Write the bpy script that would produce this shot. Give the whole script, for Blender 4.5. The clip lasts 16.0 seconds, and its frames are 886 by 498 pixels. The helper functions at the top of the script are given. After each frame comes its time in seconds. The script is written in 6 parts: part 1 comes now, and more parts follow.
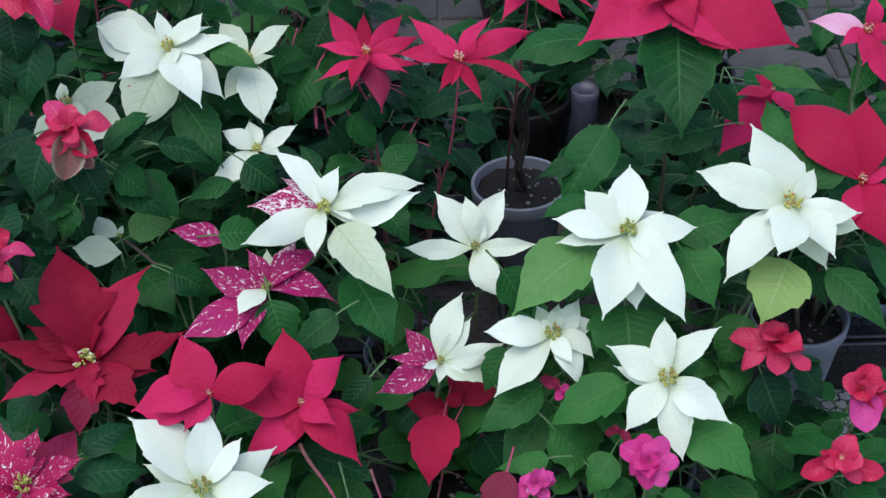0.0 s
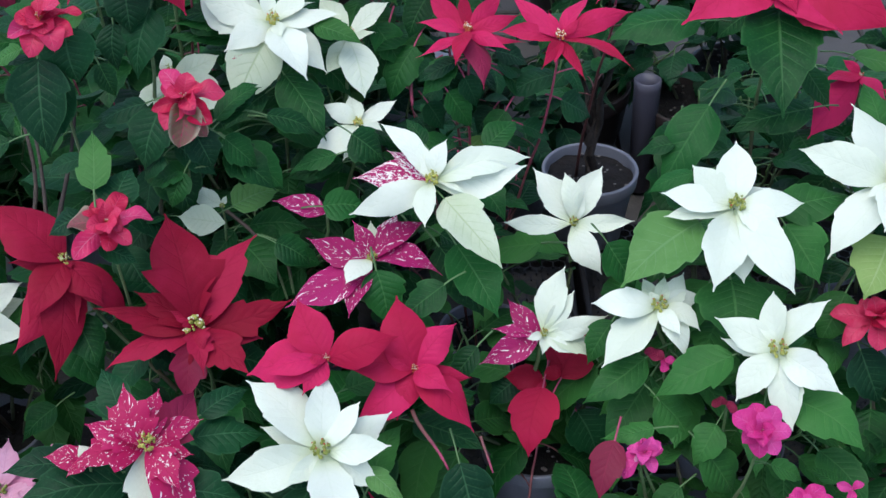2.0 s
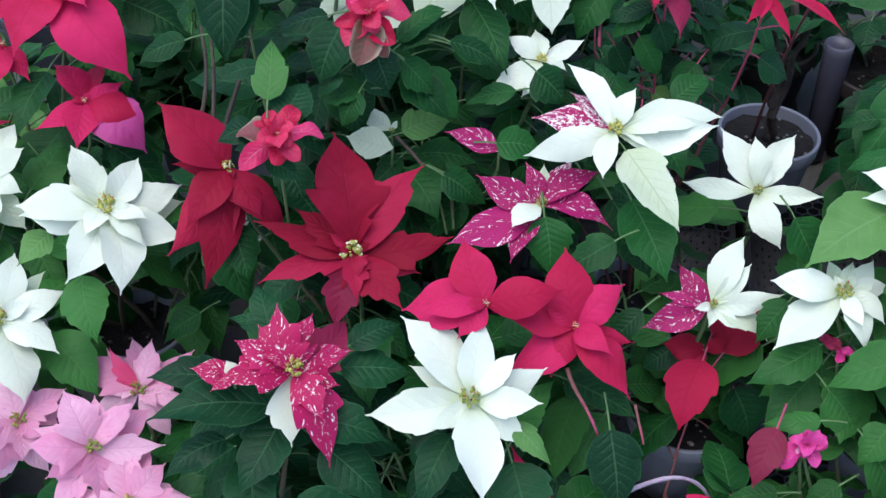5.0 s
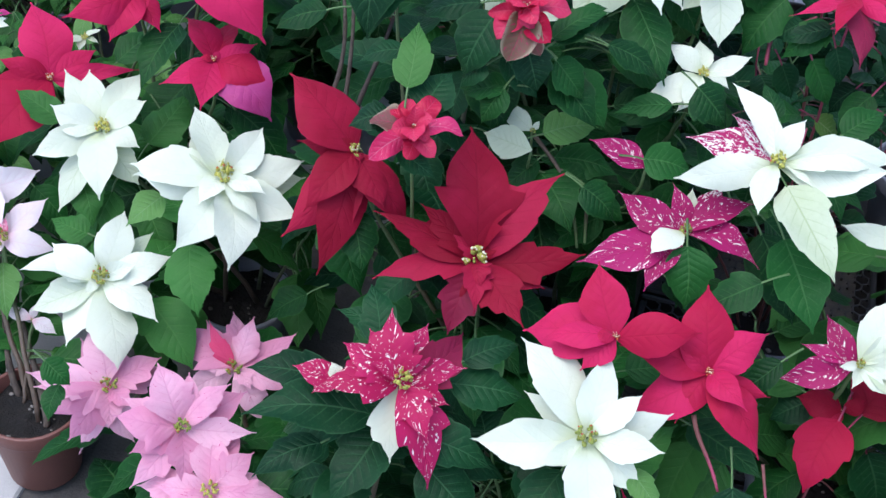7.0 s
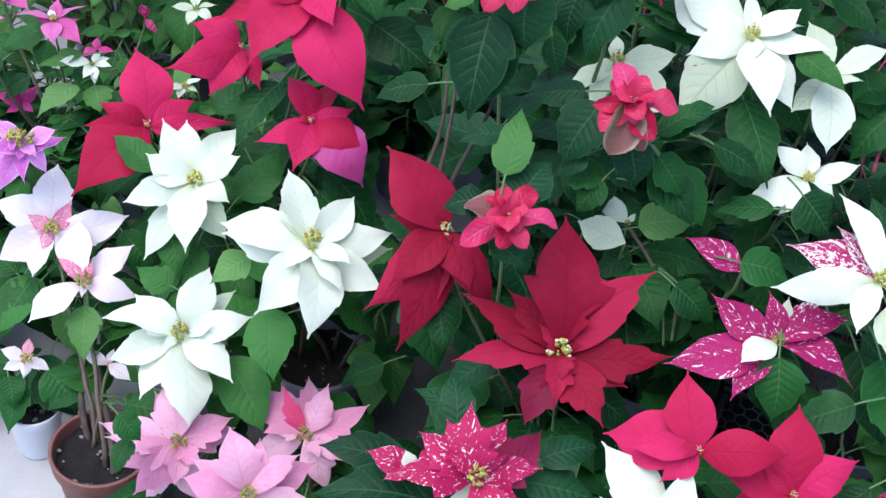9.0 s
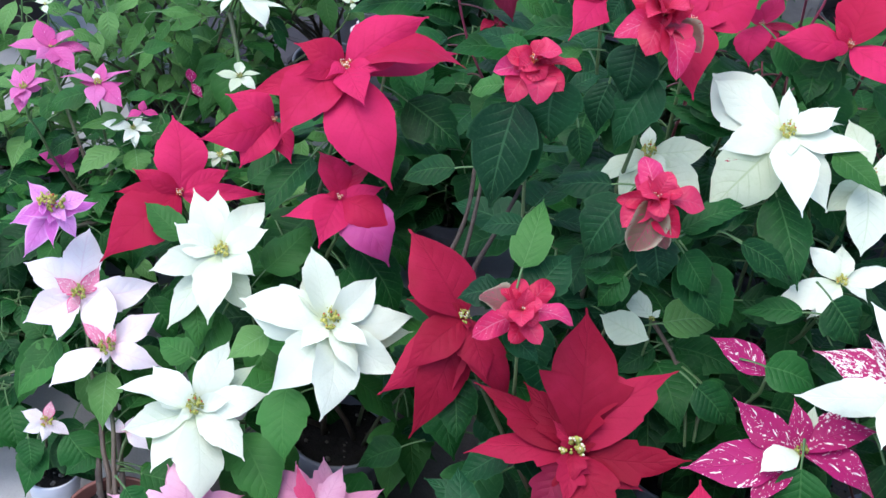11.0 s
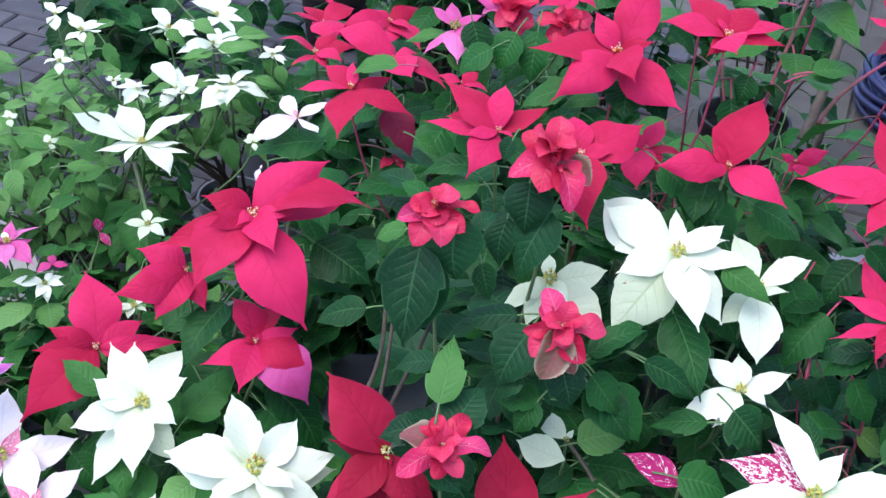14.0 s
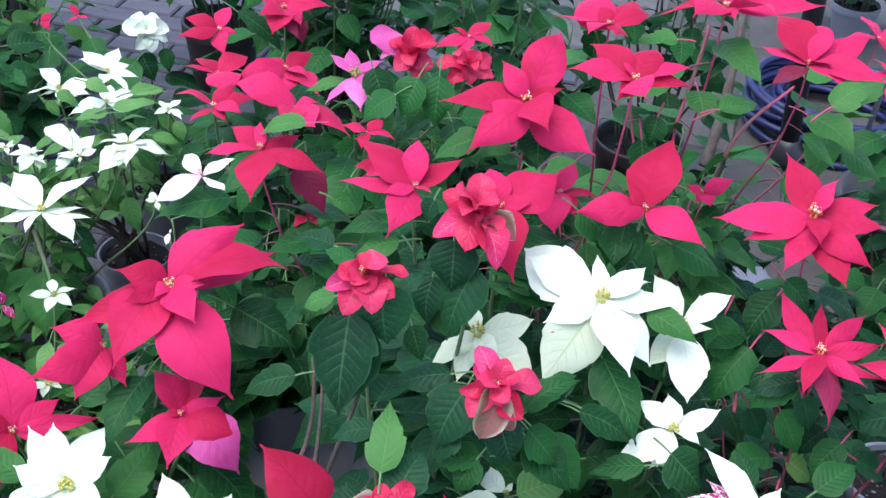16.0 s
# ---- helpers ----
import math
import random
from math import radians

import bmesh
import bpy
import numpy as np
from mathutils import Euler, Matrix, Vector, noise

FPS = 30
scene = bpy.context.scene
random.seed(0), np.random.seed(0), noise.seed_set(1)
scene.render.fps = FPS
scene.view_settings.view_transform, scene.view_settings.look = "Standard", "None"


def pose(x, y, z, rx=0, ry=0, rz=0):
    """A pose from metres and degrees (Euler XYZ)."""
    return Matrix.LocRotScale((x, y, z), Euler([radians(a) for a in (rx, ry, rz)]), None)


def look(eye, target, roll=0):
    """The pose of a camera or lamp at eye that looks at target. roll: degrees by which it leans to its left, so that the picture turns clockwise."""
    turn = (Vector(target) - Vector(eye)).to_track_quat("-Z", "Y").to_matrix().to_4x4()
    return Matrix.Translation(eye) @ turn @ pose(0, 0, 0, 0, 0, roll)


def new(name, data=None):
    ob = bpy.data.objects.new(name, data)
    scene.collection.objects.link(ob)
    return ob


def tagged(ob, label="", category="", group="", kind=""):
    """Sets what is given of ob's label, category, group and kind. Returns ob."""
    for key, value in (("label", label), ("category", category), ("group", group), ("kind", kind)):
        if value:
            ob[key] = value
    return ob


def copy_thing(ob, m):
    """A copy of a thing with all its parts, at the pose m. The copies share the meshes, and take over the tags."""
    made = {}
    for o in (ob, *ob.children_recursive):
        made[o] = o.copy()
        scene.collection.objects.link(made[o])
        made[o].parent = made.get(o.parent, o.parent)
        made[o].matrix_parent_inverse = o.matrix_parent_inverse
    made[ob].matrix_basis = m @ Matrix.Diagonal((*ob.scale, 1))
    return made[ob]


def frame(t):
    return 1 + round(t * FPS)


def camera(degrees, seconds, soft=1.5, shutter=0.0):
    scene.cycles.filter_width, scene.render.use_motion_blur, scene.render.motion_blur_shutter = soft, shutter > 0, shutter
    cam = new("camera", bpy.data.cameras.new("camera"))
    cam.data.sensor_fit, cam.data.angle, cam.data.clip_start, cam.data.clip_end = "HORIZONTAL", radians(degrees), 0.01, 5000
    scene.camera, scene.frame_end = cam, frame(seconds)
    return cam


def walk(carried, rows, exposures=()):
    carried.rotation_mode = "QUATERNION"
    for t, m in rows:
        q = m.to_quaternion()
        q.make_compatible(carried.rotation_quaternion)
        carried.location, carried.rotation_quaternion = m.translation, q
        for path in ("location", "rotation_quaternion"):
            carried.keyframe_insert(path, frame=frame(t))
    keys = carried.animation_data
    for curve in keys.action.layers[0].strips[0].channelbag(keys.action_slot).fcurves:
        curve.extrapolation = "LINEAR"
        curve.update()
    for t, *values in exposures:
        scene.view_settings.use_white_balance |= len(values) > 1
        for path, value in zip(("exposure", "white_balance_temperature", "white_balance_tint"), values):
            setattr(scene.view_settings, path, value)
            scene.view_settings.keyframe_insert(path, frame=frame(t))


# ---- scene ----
cam = camera(38.0, 16.0, soft=1.5)
PATH = [
    (0, (0.02, -0.202, 1.52), (-0.011, 1.384, 0.302), -2.3),
    (0.5, (-0.043, -0.185, 1.511), (-0.063, 1.404, 0.297), -1.7),
    (1, (-0.089, -0.21, 1.51), (-0.104, 1.398, 0.32), -1.2),
    (1.5, (-0.133, -0.252, 1.509), (-0.143, 1.371, 0.341), -0.7),
    (2, (-0.15, -0.253, 1.496), (-0.158, 1.343, 0.29), -0.9),
    (2.5, (-0.149, -0.248, 1.488), (-0.164, 1.313, 0.237), -1.3),
    (3, (-0.163, -0.252, 1.476), (-0.175, 1.295, 0.208), -0.8),
    (3.5, (-0.181, -0.255, 1.474), (-0.192, 1.285, 0.198), -0.5),
    (4, (-0.197, -0.254, 1.473), (-0.23, 1.284, 0.195), 0.4),
    (4.5, (-0.208, -0.22, 1.468), (-0.331, 1.308, 0.184), 0.9),
    (4.7, (-0.211, -0.203, 1.467), (-0.365, 1.319, 0.18), 1.2),
    (6.8, (-0.276, -0.07, 1.43), (-0.595, 1.376, 0.085), 4.7),
    (7, (-0.283, -0.062, 1.432), (-0.608, 1.381, 0.086), 5.2),
    (7.5, (-0.295, -0.045, 1.437), (-0.641, 1.396, 0.093), 6.4),
    (8, (-0.305, -0.032, 1.446), (-0.679, 1.408, 0.109), 7.0),
    (8.5, (-0.314, -0.016, 1.451), (-0.719, 1.418, 0.117), 7.1),
    (9, (-0.325, -0.006, 1.461), (-0.768, 1.431, 0.142), 7.0),
    (9.2, (-0.32, -0.004, 1.459), (-0.784, 1.439, 0.153), 7.0),
    (11.3, (-0.286, 0.069, 1.488), (-0.862, 1.521, 0.238), 6.8),
    (11.5, (-0.29, 0.064, 1.493), (-0.856, 1.529, 0.255), 7.3),
    (12, (-0.29, 0.061, 1.5), (-0.849, 1.532, 0.266), 7.3),
    (12.5, (-0.276, 0.066, 1.512), (-0.83, 1.559, 0.302), 6.6),
    (13, (-0.271, 0.069, 1.529), (-0.82, 1.585, 0.346), 5.7),
    (13.5, (-0.276, 0.054, 1.544), (-0.799, 1.601, 0.389), 5.3),
    (14, (-0.288, 0.044, 1.56), (-0.773, 1.619, 0.426), 5.1),
    (14.5, (-0.294, 0.036, 1.569), (-0.721, 1.636, 0.447), 4.8),
    (15, (-0.309, 0.043, 1.579), (-0.696, 1.655, 0.46), 4.6),
    (15.5, (-0.323, 0.062, 1.588), (-0.68, 1.686, 0.477), 4.5),
    (16, (-0.352, 0.069, 1.602), (-0.673, 1.705, 0.497), 4.6),
]
EXPOSURES = [(0.0, 0.93, 6050, 9), (3.5, 1.16, 6000, 11), (7.0, 1.30, 6000, 12), (9.0, 1.47, 6050, 12), (12.5, 1.50, 6050, 12), (14.0, 1.68, 6050, 13), (16.0, 1.83, 6050, 14)]
walk(cam, [(t, look(eye, target, roll)) for t, eye, target, roll in PATH], EXPOSURES)
SKY, SUN = 0.135, 0.95

# ---- light: bright overcast sky, soft from above ----
SUN_EL, SUN_AZ = 70.0, 220.0
world = bpy.data.worlds.new("overcast_sky")
scene.world = world
world.use_nodes = True
wn = world.node_tree
wn.nodes.clear()
sky = wn.nodes.new("ShaderNodeTexSky")
sky.sky_type, sky.sun_disc = "NISHITA", False
sky.sun_elevation, sky.sun_rotation = radians(SUN_EL), radians(SUN_AZ)
sky.air_density, sky.dust_density = 1.0, 2.0
bg = wn.nodes.new("ShaderNodeBackground")
bg.inputs["Strength"].default_value = SKY
wo = wn.nodes.new("ShaderNodeOutputWorld")
wn.links.new(sky.outputs[0], bg.inputs[0])
wn.links.new(bg.outputs[0], wo.inputs[0])
sun = new("sun", bpy.data.lights.new("sun", "SUN"))
sun.data.energy, sun.data.angle, sun.data.color = SUN, radians(60), (1.0, 0.97, 0.93)
sun.matrix_world = look((math.sin(radians(SUN_AZ)) * math.cos(radians(SUN_EL)) * 10, math.cos(radians(SUN_AZ)) * math.cos(radians(SUN_EL)) * 10, math.sin(radians(SUN_EL)) * 10), (0, 0, 0))

FLOOR = -0.22
rng = random.Random(11)


# ---- materials ----
class Nodes:
    """A short way to write a node tree."""

    def __init__(self, name):
        self.mat = bpy.data.materials.new(name)
        self.mat.use_nodes = True
        self.t = self.mat.node_tree
        self.t.nodes.clear()
        self.out = self.t.nodes.new("ShaderNodeOutputMaterial")

    def add(self, kind, **inputs):
        n = self.t.nodes.new(kind)
        for key, v in inputs.items():
            self.put(n, key.replace("_", " "), v)
        return n

    def put(self, n, key, v):
        sock = n.inputs[int(key[1:])] if key[0] == "i" and key[1:].isdigit() else n.inputs[key]
        if isinstance(v, bpy.types.NodeSocket):
            self.t.links.new(v, sock)
        else:
            sock.default_value = v

    def math(self, op, a, b=0.0, c=0.0):
        n = self.add("ShaderNodeMath", i0=a, i1=b, i2=c)
        n.operation = op
        return n.outputs[0]

    def mix(self, fac, a, b):
        n = self.t.nodes.new("ShaderNodeMix")
        n.data_type = "RGBA"
        self.put(n, "i0", fac), self.put(n, "i6", a), self.put(n, "i7", b)
        return n.outputs[2]

    def noise(self, vec, scale, detail=3.0, rough=0.55):
        return self.add("ShaderNodeTexNoise", Vector=vec, Scale=scale, Detail=detail, Roughness=rough).outputs[0]

    def step(self, v, lo, hi):
        n = self.add("ShaderNodeMapRange", Value=v, From_Min=lo, From_Max=hi)
        n.interpolation_type = "SMOOTHSTEP"
        return n.outputs[0]

    def bump(self, h, strength, distance):
        return self.add("ShaderNodeBump", Height=h, Strength=strength, Distance=distance).outputs[0]


def rgb(r, g, b):
    return (r, g, b, 1.0)


def blade_material(name, base, second, vein, rough=0.5, vein_strength=0.3, fleck=None, fleck_amount=0.0, rim=None, clear=0.3, ribs=8.0, relief=0.13, foot=None, velvet=0.0, gloss=0.22, edge=0.0):
    """A leaf or bract: veins by the blade's own coordinates, blotches, flecks along the veins, and some light passing through."""
    n = Nodes(name)
    uv = n.add("ShaderNodeUVMap").outputs[0]
    sep = n.add("ShaderNodeSeparateXYZ", Vector=uv)
    side = n.math("ABSOLUTE", n.math("SUBTRACT", sep.outputs[0], 0.5))
    along = sep.outputs[1]
    pos = n.add("ShaderNodeTexCoord").outputs["Object"]
    info = n.math("FRACT", n.math("ADD", n.add("ShaderNodeObjectInfo").outputs["Random"], n.add("ShaderNodeNewGeometry").outputs["Random Per Island"]))
    saw = n.math("FRACT", n.math("ADD", n.math("SUBTRACT", n.math("MULTIPLY", along, ribs), n.math("MULTIPLY", side, 3.6)), info))
    off = n.math("ABSOLUTE", n.math("SUBTRACT", saw, 0.5))
    rib = n.math("SUBTRACT", 1.0, n.step(off, 0.0, 0.10))
    mid = n.math("SUBTRACT", 1.0, n.step(side, 0.006, 0.03))
    fade = n.step(side, 0.5, 0.1)
    net = n.math("MAXIMUM", n.math("MULTIPLY", rib, n.math("MULTIPLY", fade, 0.7)), mid)
    spread = n.add("ShaderNodeVectorMath", i0=pos, i1=n.add("ShaderNodeCombineXYZ", X=n.math("MULTIPLY", info, 37.0)).outputs[0]).outputs[0]
    cloud = n.noise(spread, 24.0, 3.0)
    fine = n.noise(spread, 260.0, 2.0)
    col = n.mix(n.step(n.math("ADD", n.math("MULTIPLY", cloud, 0.6), n.math("MULTIPLY", info, 0.55)), 0.30, 0.85), rgb(*base), rgb(*second))
    col = n.mix(n.math("MULTIPLY", net, vein_strength), col, rgb(*vein))
    col = n.mix(n.math("MULTIPLY", n.step(fine, 0.5, 0.75), 0.12), col, rgb(*vein))
    if foot:
        col = n.mix(n.math("MULTIPLY", n.step(n.math("ADD", along, n.math("MULTIPLY", cloud, 0.2)), 0.42, 0.08), 0.75), col, rgb(*foot))
    if edge:
        col = n.mix(n.math("MULTIPLY", n.step(side, 0.455, 0.5), edge), col, rgb(*vein))
    if rim:
        col = n.mix(n.step(side, 0.34, 0.5), col, rgb(*rim))
    if fleck:
        across = n.math("SUBTRACT", n.math("MULTIPLY", along, 15.0), n.math("MULTIPLY", side, 9.0))
        lengthwise = n.math("ADD", n.math("MULTIPLY", along, 4.0), n.math("MULTIPLY", sep.outputs[0], 6.0))
        st = n.add("ShaderNodeCombineXYZ", X=across, Y=lengthwise, Z=n.math("MULTIPLY", info, 51.0)).outputs[0]
        streaks = n.step(n.noise(st, 1.15, 2.5, 0.6), 0.735 - fleck_amount, 0.755 - fleck_amount)
        dots = n.step(n.noise(spread, 300.0, 2.0), 0.80 - fleck_amount, 0.82 - fleck_amount)
        col = n.mix(n.math("MAXIMUM", streaks, dots), col, rgb(*fleck))
    height = n.math("ADD", n.math("MULTIPLY", n.math("SUBTRACT", n.math("MULTIPLY", n.step(off, 0.0, 0.5), fade), net), relief), n.math("ADD", n.math("MULTIPLY", cloud, 0.7), n.math("MULTIPLY", fine, 0.15)))
    nor = n.bump(height, 0.5, 0.005)
    p = n.add("ShaderNodeBsdfPrincipled", Base_Color=col, Roughness=rough, Normal=nor)
    p.inputs["Specular IOR Level"].default_value = gloss
    p.inputs["Sheen Weight"].default_value, p.inputs["Sheen Roughness"].default_value = velvet, 0.4
    p.inputs["Sheen Tint"].default_value = rgb(1.0, 0.55, 0.60)
    tr = n.add("ShaderNodeBsdfTranslucent", Color=col, Normal=nor)
    m = n.add("ShaderNodeMixShader", i0=clear, i1=p.outputs[0], i2=tr.outputs[0])
    n.t.links.new(m.outputs[0], n.out.inputs[0])
    return n.mat


WHITE_FLECK = (0.85, 0.8, 0.76)
MAT = {
    "white": blade_material("white_bract", (0.635, 0.69, 0.54), (0.70, 0.745, 0.615), (0.54, 0.62, 0.41), 0.5, 0.10, clear=0.2, relief=0.07, foot=(0.50, 0.58, 0.31)),
    "cream": blade_material("cream_bract", (0.58, 0.66, 0.46), (0.68, 0.74, 0.58), (0.44, 0.55, 0.28), 0.5, 0.35),
    "pale": blade_material("pale_green_bract", (0.46, 0.56, 0.31), (0.60, 0.67, 0.48), (0.33, 0.44, 0.18), 0.5, 0.5, (0.40, 0.02, 0.06), 0.02),
    "red": blade_material("red_bract", (0.36, 0.008, 0.043), (0.53, 0.019, 0.098), (0.24, 0.006, 0.023), 0.6, 0.16, clear=0.2, relief=0.13, velvet=0.09, gloss=0.12),
    "crimson": blade_material("crimson_bract", (0.23, 0.005, 0.022), (0.35, 0.011, 0.046), (0.14, 0.003, 0.013), 0.6, 0.16, clear=0.2, relief=0.13, velvet=0.07, gloss=0.12),
    "rose": blade_material("rose_red_bract", (0.48, 0.012, 0.055), (0.56, 0.035, 0.10), (0.62, 0.14, 0.20), 0.40, 0.3, clear=0.25),
    "rosestreak": blade_material("streaked_rose_bract", (0.56, 0.02, 0.10), (0.62, 0.05, 0.18), (0.7, 0.3, 0.4), 0.45, 0.4, (0.72, 0.45, 0.5), 0.03),
    "mottle": blade_material("mottled_bract", (0.15, 0.12, 0.06), (0.20, 0.085, 0.075), (0.36, 0.05, 0.09), 0.5, 0.6, (0.34, 0.04, 0.09), 0.12, rim=(0.36, 0.32, 0.22)),
    "plum": blade_material("plum_bract", (0.16, 0.008, 0.030), (0.24, 0.012, 0.05), (0.30, 0.02, 0.06), 0.55, 0.3, clear=0.2),
    "magenta": blade_material("magenta_bract", (0.55, 0.025, 0.19), (0.66, 0.07, 0.30), (0.72, 0.18, 0.42), 0.5, 0.3),
    "cerise": blade_material("cerise_bract", (0.36, 0.012, 0.10), (0.47, 0.06, 0.24), (0.5, 0.10, 0.28), 0.5, 0.2, foot=(0.30, 0.008, 0.04)),
    "mauve": blade_material("mauve_bract", (0.54, 0.075, 0.27), (0.66, 0.18, 0.42), (0.44, 0.04, 0.20), 0.5, 0.35, (0.78, 0.55, 0.68), 0.02),
    "violet": blade_material("violet_pink_bract", (0.60, 0.13, 0.48), (0.74, 0.32, 0.66), (0.46, 0.06, 0.34), 0.5, 0.4, rim=(0.76, 0.42, 0.70)),
    "pink": blade_material("pink_bract", (0.70, 0.28, 0.43), (0.83, 0.49, 0.61), (0.58, 0.14, 0.32), 0.5, 0.22, (0.60, 0.10, 0.24), 0.035),
    "hot": blade_material("hot_pink_bract", (0.66, 0.04, 0.14), (0.7, 0.1, 0.22), (0.6, 0.02, 0.1), 0.5, 0.3),
    "blush": blade_material("blush_bract", (0.80, 0.70, 0.73), (0.85, 0.80, 0.80), (0.76, 0.52, 0.62), 0.5, 0.3, relief=0.08, foot=(0.78, 0.40, 0.50)),
    "pinkstreak": blade_material("pink_streaked_bract", (0.72, 0.24, 0.36), (0.78, 0.40, 0.48), (0.6, 0.10, 0.22), 0.5, 0.5, (0.84, 0.74, 0.74), 0.13, rim=(0.62, 0.06, 0.20)),
    "marble": blade_material("marbled_bract", (0.33, 0.010, 0.095), (0.40, 0.015, 0.13), (0.30, 0.01, 0.07), 0.5, 0.2, WHITE_FLECK, 0.112),
    "marblewhite": blade_material("white_marbled_bract", (0.38, 0.012, 0.11), (0.44, 0.02, 0.14), (0.5, 0.1, 0.2), 0.5, 0.2, WHITE_FLECK, 0.21),
    "streak": blade_material("white_streaked_red_bract", (0.40, 0.008, 0.075), (0.46, 0.014, 0.10), (0.36, 0.01, 0.05), 0.5, 0.2, WHITE_FLECK, 0.112),
    "lime": blade_material("lime_green_bract", (0.13, 0.26, 0.05), (0.24, 0.37, 0.10), (0.38, 0.50, 0.22), 0.5, 0.5, ribs=9),
    "leaf": blade_material("green_leaf", (0.004, 0.034, 0.008), (0.014, 0.084, 0.016), (0.085, 0.21, 0.065), 0.46, 0.34, clear=0.16, ribs=9, edge=0.22, gloss=0.13, relief=0.2),
    "leaf_blue": blade_material("blue_green_leaf", (0.0035, 0.028, 0.010), (0.008, 0.053, 0.016), (0.07, 0.18, 0.075), 0.46, 0.34, clear=0.14, ribs=9, edge=0.22, gloss=0.13, relief=0.2),
    "leaf_fresh": blade_material("fresh_green_leaf", (0.016, 0.076, 0.015), (0.040, 0.150, 0.030), (0.09, 0.22, 0.06), 0.46, 0.34, clear=0.2, ribs=9, edge=0.22, gloss=0.13, relief=0.2),
    "leaf_mid": blade_material("mid_green_leaf", (0.026, 0.10, 0.020), (0.055, 0.165, 0.036), (0.13, 0.26, 0.09), 0.46, 0.36, clear=0.22, ribs=9, edge=0.22, gloss=0.13, relief=0.2),
    "leaf_light": blade_material("light_green_leaf", (0.075, 0.20, 0.045), (0.13, 0.28, 0.08), (0.21, 0.37, 0.16), 0.45, 0.40, clear=0.32, ribs=9, edge=0.22, gloss=0.13, relief=0.2),
}


def plain_material(name, a, b, scale, rough, bump=0.2, dist=0.002, metal=0.0, fine=220.0):
    n = Nodes(name)
    pos = n.add("ShaderNodeTexCoord").outputs["Object"]
    info = n.add("ShaderNodeObjectInfo").outputs["Random"]
    c, f = n.noise(pos, scale, 5.0), n.noise(pos, fine, 3.0)
    v = n.math("ADD", n.math("MULTIPLY", c, 0.7), n.math("MULTIPLY", f, 0.3))
    v = n.math("ADD", v, n.math("MULTIPLY", n.math("SUBTRACT", info, 0.5), 0.25))
    col = n.mix(n.step(v, 0.3, 0.7), rgb(*a), rgb(*b))
    p = n.add("ShaderNodeBsdfPrincipled", Base_Color=col, Roughness=rough, Metallic=metal, Normal=n.bump(v, bump, dist))
    n.t.links.new(p.outputs[0], n.out.inputs[0])
    return n.mat


def stem_material(name, low, high):
    n = Nodes(name)
    along = n.add("ShaderNodeSeparateXYZ", Vector=n.add("ShaderNodeUVMap").outputs[0]).outputs[1]
    pos = n.add("ShaderNodeTexCoord").outputs["Object"]
    f = n.noise(pos, 90.0, 4.0)
    col = n.mix(n.step(n.math("ADD", along, n.math("MULTIPLY", f, 0.3)), 0.5, 1.0), rgb(*low), rgb(*high))
    col = n.mix(n.math("MULTIPLY", n.step(f, 0.45, 0.7), 0.4), col, rgb(low[0] * 0.45, low[1] * 0.45, low[2] * 0.45))
    p = n.add("ShaderNodeBsdfPrincipled", Base_Color=col, Roughness=0.6, Normal=n.bump(f, 0.4, 0.002))
    n.t.links.new(p.outputs[0], n.out.inputs[0])
    return n.mat


STEM = {
    "green": stem_material("green_stem", (0.085, 0.060, 0.042), (0.10, 0.17, 0.06)),
    "red": stem_material("red_stem", (0.17, 0.06, 0.055), (0.33, 0.045, 0.10)),
    "stalk": stem_material("green_petiole", (0.075, 0.09, 0.045), (0.08, 0.16, 0.05)),
    "dim": stem_material("brown_red_petiole", (0.10, 0.06, 0.045), (0.17, 0.055, 0.055)),
}
POT = {
    "grey": plain_material("grey_plastic", (0.156, 0.164, 0.199), (0.199, 0.207, 0.242), 7.0, 0.45, 0.08),
    "brown": plain_material("brown_plastic", (0.125, 0.046, 0.036), (0.17, 0.068, 0.054), 9.0, 0.5, 0.1),
    "white": plain_material("white_plastic", (0.62, 0.64, 0.70), (0.70, 0.72, 0.76), 9.0, 0.4, 0.06),
    "dark": plain_material("dark_plastic", (0.022, 0.016, 0.016), (0.036, 0.027, 0.025), 9.0, 0.5, 0.1),
}
CANE = plain_material("lilac_cane", (0.30, 0.22, 0.29), (0.42, 0.33, 0.40), 60.0, 0.6, 0.5, 0.003)
BARK = plain_material("brown_bark", (0.030, 0.022, 0.018), (0.075, 0.058, 0.046), 50.0, 0.85, 0.8, 0.006)
SOIL = plain_material("potting_soil", (0.003, 0.0026, 0.0024), (0.013, 0.010, 0.008), 60.0, 0.95, 0.9, 0.01)
GRIT = plain_material("perlite", (0.10, 0.09, 0.075), (0.22, 0.20, 0.18), 60.0, 0.9)
CYATH = plain_material("yellow_green_bud", (0.20, 0.25, 0.04), (0.52, 0.48, 0.10), 160.0, 0.5, 0.3, 0.001)
CYATH_RED = plain_material("red_bud_tip", (0.36, 0.03, 0.02), (0.55, 0.18, 0.05), 160.0, 0.5, 0.3, 0.001)
CYATH_WHITE = plain_material("pale_stamen", (0.60, 0.52, 0.36), (0.75, 0.70, 0.55), 160.0, 0.5, 0.3, 0.001)
BLACK = plain_material("black_plastic", (0.010, 0.010, 0.011), (0.022, 0.022, 0.024), 14.0, 0.42, 0.1)
HOSE = plain_material("blue_hose", (0.005, 0.007, 0.044), (0.009, 0.012, 0.07), 12.0, 0.45, 0.1)
